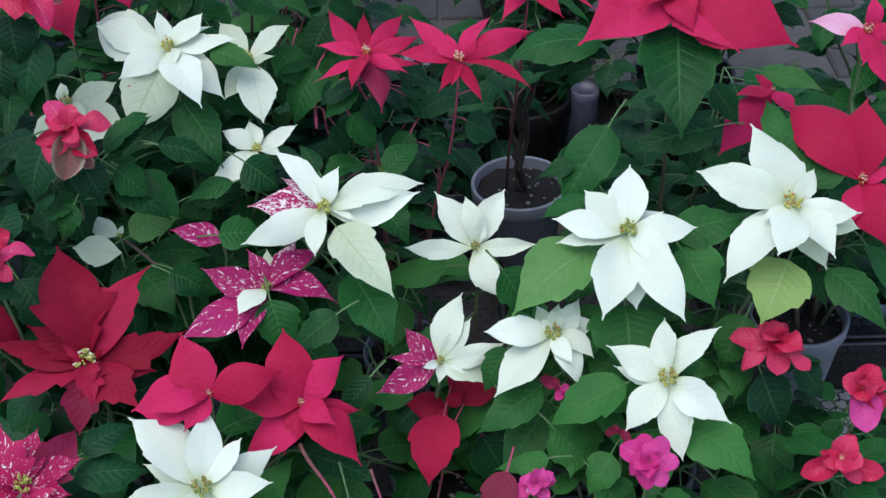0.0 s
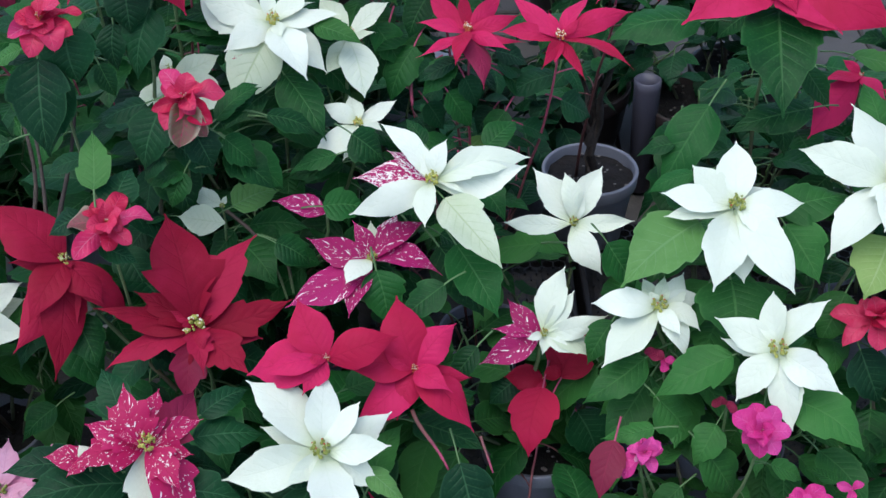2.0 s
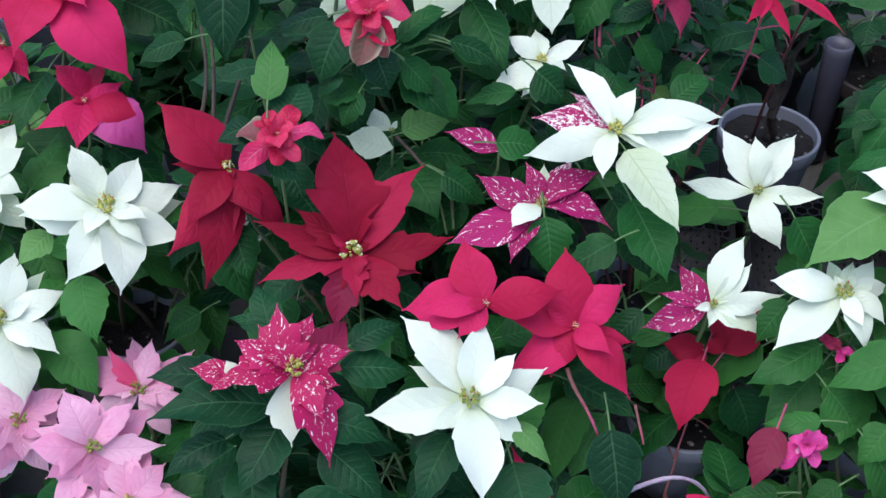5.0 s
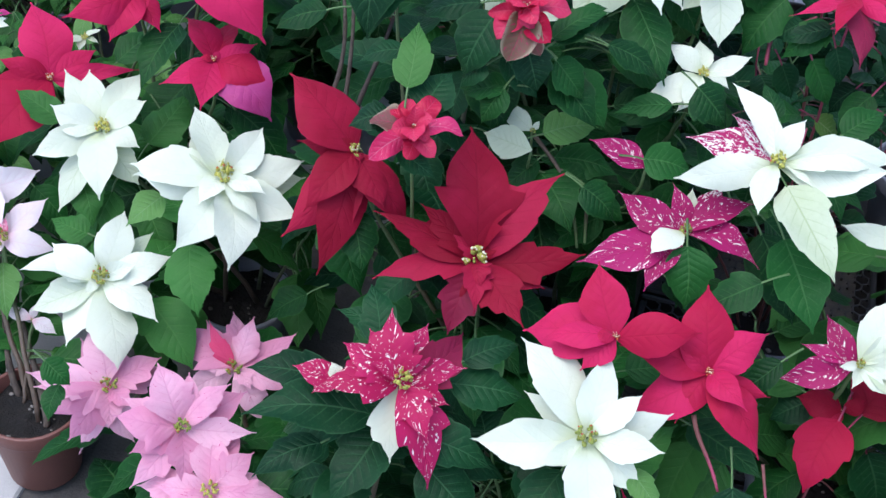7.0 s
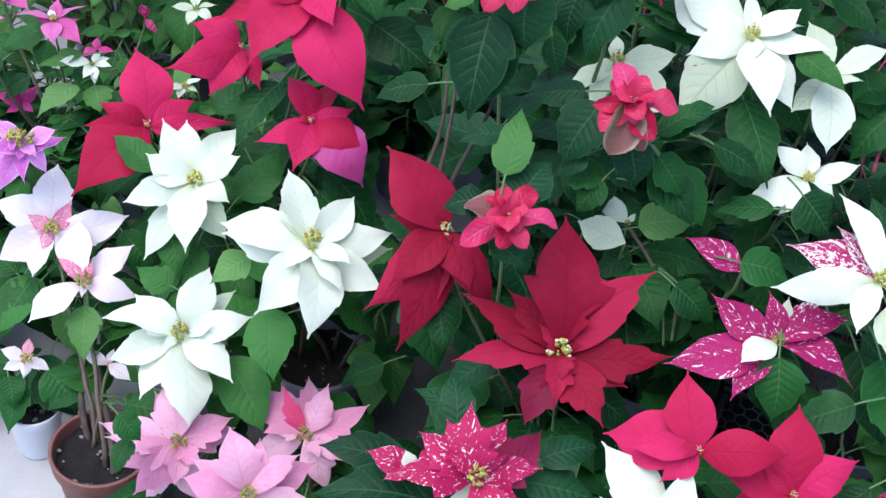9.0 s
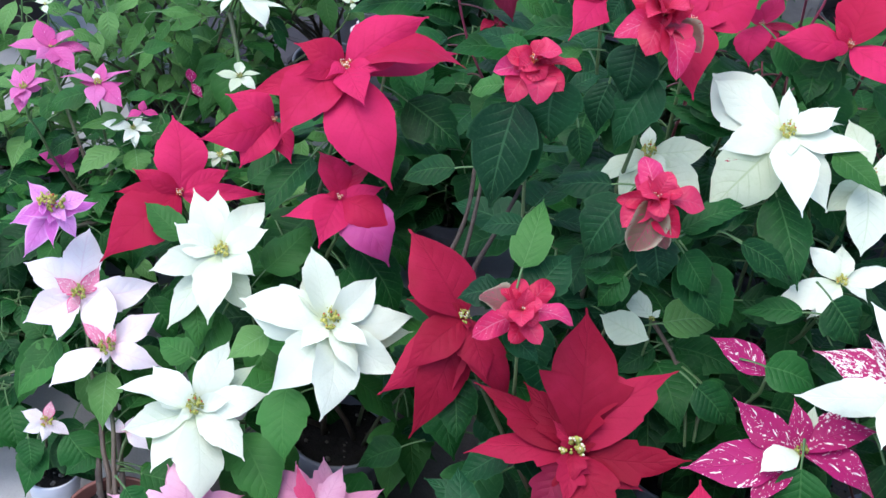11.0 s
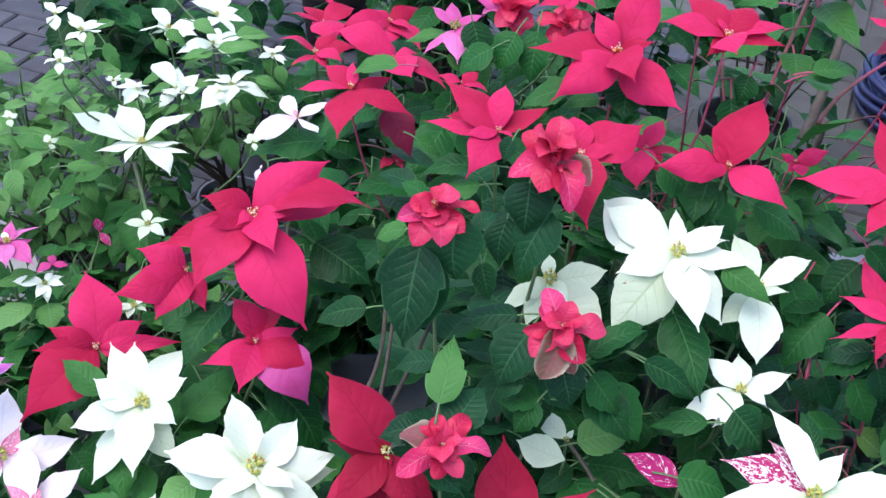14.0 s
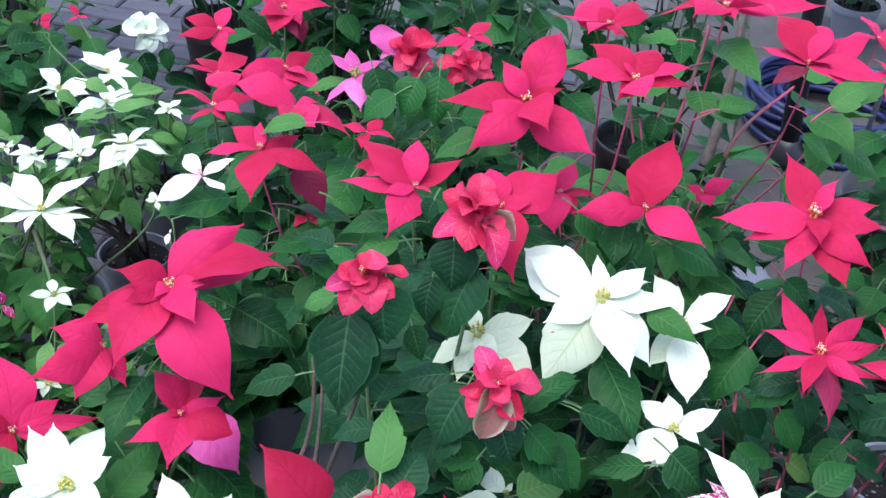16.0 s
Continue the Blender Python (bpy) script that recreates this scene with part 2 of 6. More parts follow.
# the pipe's grey plastic, darkened in colour for the shade it stands in
SHADED_GREY = plain_material("shaded_grey_plastic", (0.060, 0.060, 0.085), (0.085, 0.085, 0.115), 14.0, 0.45, 0.1)
STEEL = plain_material("galvanised_steel", (0.32, 0.33, 0.35), (0.45, 0.46, 0.48), 30.0, 0.4, 0.1, 0.001, 0.8)
SLAB = plain_material("concrete_slab", (0.30, 0.30, 0.30), (0.42, 0.42, 0.41), 9.0, 0.85, 0.5, 0.003, fine=330.0)
JOINT = plain_material("sandy_joint", (0.045, 0.043, 0.041), (0.085, 0.082, 0.078), 20.0, 0.95, 0.6, 0.006)
# both stones darkened: the shade of the back floor is in their colour
FLAG = plain_material("shaded_beige_flagstone", (0.036, 0.033, 0.030), (0.064, 0.059, 0.053), 9.0, 0.85, 0.5, 0.003, fine=280.0)
PAVER = plain_material("shaded_grey_paver", (0.042, 0.042, 0.056), (0.070, 0.070, 0.085), 12.0, 0.85, 0.5, 0.003, fine=300.0)


# ---- building blocks ----
def mesh_object(name, bm, material, parent=None, label="", smooth=True):
    me = bpy.data.meshes.new(name)
    for f in bm.faces:
        f.smooth = smooth
    bm.to_mesh(me)
    bm.free()
    for m in material if isinstance(material, (list, tuple)) else (material,):
        me.materials.append(m)
    ob = new(name, me)
    if parent:
        ob.parent = parent
    return tagged(ob, label) if label else ob


def outline(kind, r):
    """Exponents of the oval and the depth of its teeth."""
    if kind == "leaf":
        return r.uniform(0.50, 0.64), r.uniform(0.92, 1.2), 0.125
    if kind == "round":
        return r.uniform(0.9, 1.1), r.uniform(1.2, 1.6), 0.045
    if kind == "angled":
        return r.uniform(0.95, 1.25), r.uniform(1.0, 1.35), 0.07
    if kind == "ruf":
        return 0.52, 0.5, 0.02
    if kind == "slim":
        return r.uniform(0.75, 0.9), r.uniform(1.1, 1.4), 0.03
    return r.uniform(0.95, 1.3), r.uniform(1.2, 1.6), 0.30 if kind == "jag" else 0.035


def blade(length, width, kind, seed, arch=0.06, fold=0.25, curl=0.05, petiole=0.0):
    """A leaf or bract along x from the origin, facing up z: an oval drawn out to a tip, creased at the midrib, with a wavy or toothed rim."""
    r = random.Random(seed)
    cols = (-1.0, -0.75, -0.42, -0.1, 0.1, 0.42, 0.75, 1.0) if kind == "leaf" else (-1.0, -0.8, -0.52, -0.22, 0.0, 0.22, 0.52, 0.8, 1.0)
    bm = bmesh.new()
    uv = bm.loops.layers.uv.new("UVMap")
    ph, ph2, skew = r.uniform(0, 6.28), r.uniform(0, 6.28), r.uniform(-0.06, 0.06)
    a, b, depth = outline(kind, r)
    wide = a / (a + b)
    choice = ((0.40, 0.62), (0.34, 0.52, 0.72), (0.36, 0.6), (0.45, 0.66)) if kind == "leaf" else ((0.5,), (0.42, 0.66), (0.36, 0.6), (0.55, 0.74))
    teeth = {q: [(p + r.uniform(-0.05, 0.05), depth * r.uniform(0.35, 1.2)) for p in r.choice(choice)] for q in (-1, 1)}
    steps = sorted([(i / 14) ** 0.95 for i in range(15)] + [0.975] + [p + e for q in (-1, 1) for p, d in teeth[q] for e in (0, 0.028)])
    steps = [s for i, s in enumerate(steps) if i == 0 or s - steps[i - 1] > 0.008]
    rows = len(steps)
    wave = {"ruf": 0.11, "leaf": 0.040, "round": 0.030, "angled": 0.036}.get(kind, 0.028) * length
    bow = {"round": r.uniform(0.04, 0.42), "ruf": r.uniform(-0.5, 0.3), "angled": r.uniform(-0.16, 0.22)}.get(kind, r.uniform(-0.12, 0.30))
    pucker, ribs = {"leaf": 0.010, "round": 0.0035, "angled": 0.006}.get(kind, 0.006) * length, r.uniform(36, 46)
    half = width * length / 2
    grid = []
    for i in range(rows):
        s = steps[i]
        q = min(s / 0.96, 1.0)
        body = (q / wide) ** a * ((1 - q) / (1 - wide)) ** b if 0 < q < 1 else 0.0
        body = max(body, 0.42 * (1 - s)) if s > 0.5 and kind != "ruf" else body
        line = []
        for v in cols:
            notch = 1 + v * v * sum(d * (1 + (s - p) / 0.22) if p - 0.22 < s <= p + 1e-6 else -d * 0.6 * max(0, 1 - (s - p) / 0.2) if p < s else 0 for p, d in teeth[1 if v > 0 else -1])
            y = v * half * max(body, 0.04 if i < rows - 1 else 0.0) * notch
            z = arch * length * 4 * s * (1 - s) + curl * length * (s - s**4) * 1.4
            z += fold * (math.hypot(y, 0.12 * half) - 0.12 * half) * (1 - 0.5 * s) - bow * half * v * v * body
            z += wave * v * v * math.sin(s * 8 + ph + (ph2 if v > 0 else 0)) * body
            z += pucker * math.sin(s * ribs - abs(v) * 7 + ph) * abs(v) * (1.2 - abs(v)) * body
            line.append(bm.verts.new((s * length, y + skew * length * math.sin(math.pi * s), z)))
        grid.append(line)
    for i in range(rows - 1):
        for j in range(len(cols) - 1):
            f = bm.faces.new((grid[i][j], grid[i + 1][j], grid[i + 1][j + 1], grid[i][j + 1]))
            for loop, (p, q) in zip(f.loops, ((i, j), (i + 1, j), (i + 1, j + 1), (i, j + 1))):
                loop[uv].uv = (cols[q] / 2 + 0.5, steps[p])
    if petiole:
        rings = []
        for k in range(4):
            q, rad = k / 3, 0.0016 * (1 + 0.3 * (k == 3))
            c = (-petiole * q + 0.004 * (1 - q), 0, -petiole * 0.35 * q * q)
            rings.append([bm.verts.new((c[0], c[1] + rad * math.cos(a), c[2] + rad * math.sin(a))) for a in (0.5, 2.6, 4.7)])
        for k in range(3):
            for j in range(3):
                f = bm.faces.new((rings[k][j], rings[k][(j + 1) % 3], rings[k + 1][(j + 1) % 3], rings[k + 1][j]))
                f.material_index = 1
                for loop in f.loops:
                    loop[uv].uv = (0.5, 1.0)
    return bm


def tube(bm, points, radii, sides=7, cap=True):
    uv = bm.loops.layers.uv.verify()
    rings = []
    for i, p in enumerate(points):
        d = (points[min(i + 1, len(points) - 1)] - points[max(i - 1, 0)]).normalized()
        q = d.to_track_quat("Z", "X")
        rings.append([bm.verts.new(p + q @ Vector((math.cos(a) * radii[i], math.sin(a) * radii[i], 0))) for a in (2 * math.pi * k / sides for k in range(sides))])
    for i in range(len(rings) - 1):
        for k in range(sides):
            f = bm.faces.new((rings[i][k], rings[i][(k + 1) % sides], rings[i + 1][(k + 1) % sides], rings[i + 1][k]))
            for loop, b in zip(f.loops, (i, i, i + 1, i + 1)):
                loop[uv].uv = (0.5, b / (len(rings) - 1))
    if cap:
        bm.faces.new(rings[0][::-1]), bm.faces.new(rings[-1])


def lathe(profile, segments=36):
    bm = bmesh.new()
    rings = [[bm.verts.new((r * math.cos(a), r * math.sin(a), z)) for a in (2 * math.pi * k / segments for k in range(segments))] for r, z in profile]
    for a, b in zip(rings, rings[1:]):
        for k in range(segments):
            bm.faces.new((a[k], a[(k + 1) % segments], b[(k + 1) % segments], b[k]))
    bm.faces.new(rings[0][::-1])
    bm.faces.new(rings[-1])
    return bm


def bezier(a, b, c, d, n):
    return [a * (1 - t) ** 3 + b * 3 * t * (1 - t) ** 2 + c * 3 * t * t * (1 - t) + d * t**3 for t in (k / n for k in range(n + 1))]


LEAF_MESHES = {}


def leaf_mesh(kind, k, stem):
    key = (kind, k, stem)
    if key not in LEAF_MESHES:
        slim = kind == "leaf_light"
        bm = blade(0.1, rng.uniform(0.38, 0.5) if slim else rng.uniform(0.5, 0.7), "slim" if slim else "leaf", 900 + k, rng.uniform(0.0, 0.08), rng.uniform(0.05, 0.3), rng.uniform(0.02, 0.16), 0.034)
        me = bpy.data.meshes.new("leaf")
        for f in bm.faces:
            f.smooth = True
        bm.to_mesh(me)
        bm.free()
        me.materials.append(MAT[kind])
        me.materials.append(STEM[stem])
        LEAF_MESHES[key] = me
    return LEAF_MESHES[key]


def core_mesh(seed, style):
    """The knot of small buds in the middle of a flower head."""
    r = random.Random(seed)
    bm = bmesh.new()
    for k in range(24):
        a, d = r.uniform(0, 6.28), 0.0088 * math.sqrt(r.random())
        c = Vector((d * math.cos(a), d * math.sin(a), 0.006 + r.uniform(0, 0.006)))
        ball = bmesh.ops.create_icosphere(bm, subdivisions=1, radius=r.uniform(0.0012, 0.0025), matrix=Matrix.Translation(c) @ Matrix.Diagonal((1, 1, 1.5, 1)))
        tip = bmesh.ops.create_icosphere(bm, subdivisions=1, radius=r.uniform(0.0007, 0.0014), matrix=Matrix.Translation(c + Vector((r.uniform(-0.002, 0.002), r.uniform(-0.002, 0.002), 0.0045))))
        mark = 1 if r.random() < {"yellow": 0.22, "speck": 0.85}.get(style, 0.6) else 0
        for v in tip["verts"]:
            for f in v.link_faces:
                f.material_index = mark
    me = bpy.data.meshes.new("flower_centre")
    for f in bm.faces:
        f.smooth = True
    bm.to_mesh(me)
    bm.free()
    me.materials.append(CYATH_RED if style == "speck" else CYATH)
    me.materials.append(CYATH_RED if style == "yellow" else CYATH_WHITE)
    return me


CORES = {"yellow": [core_mesh(k, "yellow") for k in range(4)], "pale": [core_mesh(k + 10, "pale") for k in range(4)], "speck": [core_mesh(k + 20, "speck") for k in range(4)]}


def pot(parent, kind, r, h):
    body = [(r * 0.70, 0), (r * 0.74, 0.004), (r * 0.93, h * 0.80), (r * 0.94, h * 0.81), (r * 0.99, h * 0.815), (r * 1.0, h * 0.83), (r * 1.02, h * 0.985), (r * 1.01, h), (r * 0.95, h), (r * 0.94, h * 0.985), (r * 0.90, h * 0.80), (r * 0.86, h * 0.60)]
    ob = mesh_object("pot", lathe(body), POT[kind], parent, {"grey": "grey plastic pot", "brown": "brown plastic pot", "white": "small white pot", "dark": "dark plastic pot"}[kind])
    bm = bmesh.new()
    rings = []
    for q in (0.0, 0.25, 0.5, 0.75, 1.0):
        ring = []
        for k in range(24):
            a = 2 * math.pi * k / 24
            x, y = r * 0.915 * q * math.cos(a), r * 0.915 * q * math.sin(a)
            ring.append(bm.verts.new((x, y, h * 0.86 + 0.012 * noise.noise(Vector((x * 40, y * 40, r * 91))))))
        rings.append(ring)
    for a, b in zip(rings, rings[1:]):
        for k in range(24):
            bm.faces.new((a[k], a[(k + 1) % 24], b[(k + 1) % 24], b[k]))
    soil = mesh_object("soil", bm, SOIL, ob)
    bm = bmesh.new()
    rr = random.Random(int(r * 1e5))
    for k in range(26):
        a, d = rr.uniform(0, 6.28), r * 0.85 * math.sqrt(rr.random())
        bmesh.ops.create_icosphere(bm, subdivisions=1, radius=rr.uniform(0.0015, 0.0055), matrix=Matrix.Translation((d * math.cos(a), d * math.sin(a), h * 0.86 + 0.005)) @ Matrix.Diagonal((1, rr.uniform(0.6, 1), 0.6, 1)))
    tagged(mesh_object("soil_grit", bm, GRIT, ob), kind="stuff")
    return ob


# ---- poinsettias ----
PLANTS, HEADS = [], []
OPEN_SIDE = Vector((-0.2, -0.2, 1.6))  # the heads turn to the open front, and the leaves keep from before them


# openings in the foliage, where pots and paving show
CLEAR = [(Vector((0.135, 1.88, 0.06)), 0.10), (Vector((-1.13, 0.98, -0.08)), 0.055), (Vector((-1.30, 1.05, -0.12)), 0.06), (Vector((-1.28, 0.93, FLOOR)), 0.12), (Vector((-1.50, 2.28, -0.05)), 0.09), (Vector((-0.93, 1.31, -0.06)), 0.06), (Vector((0.60, 1.48, 0.05)), 0.05), (Vector((0.30, 2.2, 0.02)), 0.06)]


def covers(points):
    """Whether a leaf with these points would lie before a flower head."""
    for c, reach in HEADS + CLEAR:
        way = (OPEN_SIDE - c).normalized()
        for q in points:
            d = q - c
            over = d.dot(way)
            if over > -0.03 and (d - way * over).length < reach * 0.93:
                return True
    return False


def plant(at, label="red poinsettia in a grey plastic pot", pot_kind="grey", r=0.085, h=0.15, base=FLOOR, stem="green", leafy=10, size=0.115, kind="leaf", shoots=5, tall=0.0, trunk=False, bushy=False):
    root = tagged(new("poinsettia"), label, "poinsettia", "potted poinsettias")
    root.location = (at[0], at[1], base)
    bpy.context.view_layer.update()
    pot(root, pot_kind, r, h)
    if trunk:
        for k, (dx, dy, top, thick) in enumerate(((0.0, 0.0, 0.30, 0.009), (0.03, -0.025, 0.34, 0.007), (-0.03, 0.01, 0.27, 0.006))):
            bm = bmesh.new()
            pts = [Vector((dx * (i / 10) ** 1.5 + 0.006 * math.sin(i * 1.7 + k), dy * (i / 10) ** 1.5 + 0.006 * math.cos(i * 1.3 + k), h * 0.82 + top * i / 10)) for i in range(11)]
            tube(bm, pts, [thick * (1.25 - 0.05 * i + 0.12 * math.sin(i * 2.6 + k)) for i in range(11)], 9)
            mesh_object("trunk", bm, BARK, root, "gnarled brown trunk")
    p = {"root": root, "heads": [], "stem": stem, "h": h, "r": r, "leafy": leafy, "size": size, "kind": kind, "shoots": shoots, "tall": tall, "n": 0, "bush": [] if bushy else None}
    PLANTS.append(p)
    return p


def placed(p, ob, m):
    """Hangs ob under the plant at the world pose m."""
    ob.parent = p["root"]
    ob.matrix_basis = Matrix.Translation(-p["root"].location) @ m
    return ob


def head(p, colour, at, yaw, tilt, core, bracts, kind=""):
    m = pose(*at, tilt, 0, yaw)
    reach = max(b[1] for b in bracts)
    p["heads"].append((m, reach))
    if reach > 0.02:
        HEADS.append((m.translation.copy(), reach * 0.92))
    seed = int(abs(at[0]) * 1e4 + abs(at[1]) * 1e3)
    centre = None
    if core:
        style = "speck" if colour in ("red", "rose", "magenta") else "pale" if colour == "crimson" else "yellow"
        core *= {"pale": 0.95, "speck": 0.88}.get(style, 1.2)
        centre = placed(p, new("flower_centre", CORES[style][seed % 4]), m @ Matrix.Diagonal((core, core, core, 1)))
        tagged(centre, "yellow-green buds")
    if colour == "pink" and reach < 0.13:
        r = random.Random(seed + 5)
        bracts = bracts + [(k * 72 + r.uniform(-30, 30), reach * r.uniform(0.7, 0.98), r.uniform(0.4, 0.5), r.uniform(-22, -8)) for k in range(5)]
    if colour in ("white", "mauve") and reach < 0.105 and len(bracts) < 8 and tilt < 21:
        r = random.Random(seed + 9)
        bracts = bracts + [(k * 120 + r.uniform(-40, 40), reach * r.uniform(0.55, 0.85), r.uniform(0.36, 0.5), r.uniform(-16, 26)) for k in range(3)]
    if kind == "ruf" and len(bracts) > 4:
        r = random.Random(seed)
        bracts = [(k * 90 + r.uniform(-30, 30), reach * r.uniform(0.45, 0.7), r.uniform(0.7, 0.95), r.uniform(24, 55)) for k in range(4)] + bracts
    for k, (az, length, width, lift, *own) in enumerate(bracts):
        c = own[0] if own else colour
        red = c in ("red", "crimson", "plum", "magenta", "cerise") and width > 0.41
        shape = kind or ("round" if red else "angled" if c in ("white", "cream", "blush", "pale") else "bract")
        r = random.Random(seed + k)
        arch = r.uniform(0.10, 0.18) if kind == "ruf" else r.uniform(0.04, 0.22) if red else r.uniform(0.0, 0.13)
        bm = blade(length * (1.1 if colour == "blush" else 1.0), width * {"streak": 1.16, "white": 0.99}.get(colour, 1.05), shape, seed * 7 + k, arch, r.uniform(0.02, 0.34) + (0.15 if kind == "ruf" else 0.0), r.uniform(-0.03, 0.09))
        bm.transform(pose(0, 0, -0.0012 * k + 0.003, 0, -lift, az) @ pose(0, 0, 0, r.uniform(-28, 28), 0, 0))
        ob = mesh_object("bract", bm, MAT[c])
        if centre:
            ob.parent = centre
            ob.matrix_basis = Matrix.Diagonal((1 / core, 1 / core, 1 / core, 1))
        else:
            placed(p, ob, m)
        if own:
            tagged(ob, {"pale": "pale green bract", "cream": "cream bract", "white": "white bract", "plum": "dark plum bract"}.get(c, c.replace("streak", " streaked") + " bract"))


def leaf(p, base, tip, width, kind="leaf"):
    base, tip = Vector(base), Vector(tip)
    d = tip - base
    p["n"] += 1
    bm = blade(d.length, width, "leaf", int(abs(base.x) * 1e4) + p["n"], 0.05, 0.14, 0.08, min(0.4 * d.length, 0.045))
    HEADS.append((base.lerp(tip, 0.6), d.length * 0.36))
    x = d.normalized()
    side = Vector((0, -0.35, 1)).cross(x).normalized()
    m = Matrix((x, side, x.cross(side))).transposed().to_4x4()
    m.translation = base
    ob = placed(p, mesh_object("leaf" if "leaf" in kind else "bract", bm, (MAT[kind], STEM["red" if p["stem"] == "red" else "stalk"])), m)
    if kind != "leaf":
        tagged(ob, {"leaf_light": "light green leaf", "pale": "pale green bract splashed with red", "lime": "lime green bract"}.get(kind, ""))


def cane(p, points, thick, material=None, label=""):
    """A bare stem that bends out of the leaves."""
    bm = bmesh.new()
    pts = bezier(*[Vector(q) for q in points], 14)
    tube(bm, pts, [thick * (1 - 0.03 * i + 0.12 * (i % 4 == 0)) for i in range(15)], 8)
    placed(p, mesh_object("stem", bm, material or CANE, None, label or ("brown woody stem" if material else "bare lilac-grey stem")), Matrix.Identity(4))


def shoot(p, foot, top, lean, reach, seed, leaves):
    """One stem with its leaves."""
    r = random.Random(seed)
    tall = max(top.z - foot.z, 0.08)
    side = Vector((top.x - foot.x, top.y - foot.y, 0))
    pts = bezier(foot, foot + Vector((0, 0, tall * 0.45)) + side * 0.25, top - lean * tall * 0.12 - Vector((0, 0, tall * 0.22)), top, 12)
    if reach == 0 and covers(pts[2:]):
        return
    grown, highest = [], 0.0
    for j in range(leaves):
        for attempt in range(5):
            f = 0.97 - 0.66 * (j + r.random()) / leaves - 0.07 * attempt
            if f < 0.12:
                break
            i = int(f * 12)
            q = pts[i].lerp(pts[min(i + 1, 12)], f * 12 - i)
            az = (j * 137.5 + r.uniform(-25, 25) + seed * 50 + attempt * 71) % 360
            size = p["size"] * r.uniform(0.7, 1.15) * (0.86 if attempt > 2 else 1) / 0.1
            way = pose(*q, 0, 0, az) @ pose(0, 0, 0, r.uniform(-22, 22), r.uniform(2, 50), 0) @ Matrix.Translation((0.034 * size, 0, 0.012))
            if not covers([way @ (Vector(v) * size) for v in ((0, 0, 0), (0.05, 0.025, 0), (0.05, -0.025, 0), (0.1, 0, 0))]):
                grown.append((way @ Matrix.Diagonal((size, size, size, 1)), r.randrange(14)))
                highest = max(highest, f)
                break
    if reach == 0:
        if len(grown) < 4:
            return
        cut = highest * 12
        pts = [pts[int(cut * k / 12)].lerp(pts[min(int(cut * k / 12) + 1, 12)], cut * k / 12 % 1.0) for k in range(13)]
    bm = bmesh.new()
    thick = (0.0046 if reach > 0.08 else 0.0036) * (0.72 if p["stem"] == "red" else 1.0)
    tube(bm, [q + Vector((r.uniform(-0.002, 0.002), r.uniform(-0.002, 0.002), 0)) if 0 < i < 12 else q for i, q in enumerate(pts)], [thick * (1 - 0.5 * i / 12) for i in range(13)], 7)
    placed(p, mesh_object("stem", bm, STEM[p["stem"] if reach or p["stem"] == "red" else "stalk"]), Matrix.Identity(4))
    if p["bush"] is not None:
        p["bush"] += grown
        return
    for m, k in grown:
        placed(p, new("leaf", leaf_mesh(p["kind"], k, "dim" if p["stem"] == "red" else "stalk")), m)


def joined_leaves(p, kind, stem, grown):
    """The many small leaves of a bush as one mesh."""
    verts, faces, marks, uvs = [], [], [], []
    for m, k in grown:
        me = leaf_mesh(kind, k, stem)
        start = len(verts)
        verts.extend(m @ v.co for v in me.vertices)
        layer = me.uv_layers[0].data
        for f in me.polygons:
            faces.append([start + v for v in f.vertices])
            marks.append(f.material_index)
            uvs.extend(layer[i].uv[:] for i in f.loop_indices)
    me = bpy.data.meshes.new("leaves")
    me.from_pydata(verts, [], faces)
    me.polygons.foreach_set("material_index", marks)
    me.polygons.foreach_set("use_smooth", [True] * len(faces))
    me.uv_layers.new(name="UVMap").data.foreach_set("uv", [c for uv in uvs for c in uv])
    me.materials.append(MAT[kind])
    me.materials.append(STEM[stem])
    tagged(placed(p, new("leaves", me), Matrix.Identity(4)), kind="stuff")


def finish(p):
    """Stems from the pot to each head, shorter leafy shoots between them, and the leaves along them."""
    root = p["root"].location
    seed = int(abs(root.x) * 1e4 + abs(root.y) * 1e3)
    r = random.Random(seed)
    soil = p["h"] * 0.84
    for k, (m, reach) in enumerate(p["heads"]):
        a = r.uniform(0, 6.28)
        foot = root + Vector((0.3 * p["r"] * math.cos(a), 0.3 * p["r"] * math.sin(a), soil))
        lean = m.to_3x3().col[2]
        shoot(p, foot, m.translation - lean * 0.002, lean, reach, seed + k, p["leafy"] if reach > 0.05 else p["leafy"] // 2 + 1)
    low = p["tall"] or min(m.translation.z for m, _ in p["heads"]) - root.z - soil
    for k in range(p["shoots"]):
        a, d = k * 2.4 + r.uniform(-0.5, 0.5), r.uniform(0.05, 0.17)
        foot = root + Vector((0.5 * p["r"] * math.cos(a), 0.5 * p["r"] * math.sin(a), soil))
        top = foot + Vector((d * math.cos(a), d * math.sin(a), max(low, 0.1) * r.uniform(0.45, 0.95)))
        shoot(p, foot, top, Vector((0, 0, 1)), 0.0, seed + 50 + k, 8)
    if p["bush"]:
        joined_leaves(p, p["kind"], "dim" if p["stem"] == "red" else "stalk", p["bush"])


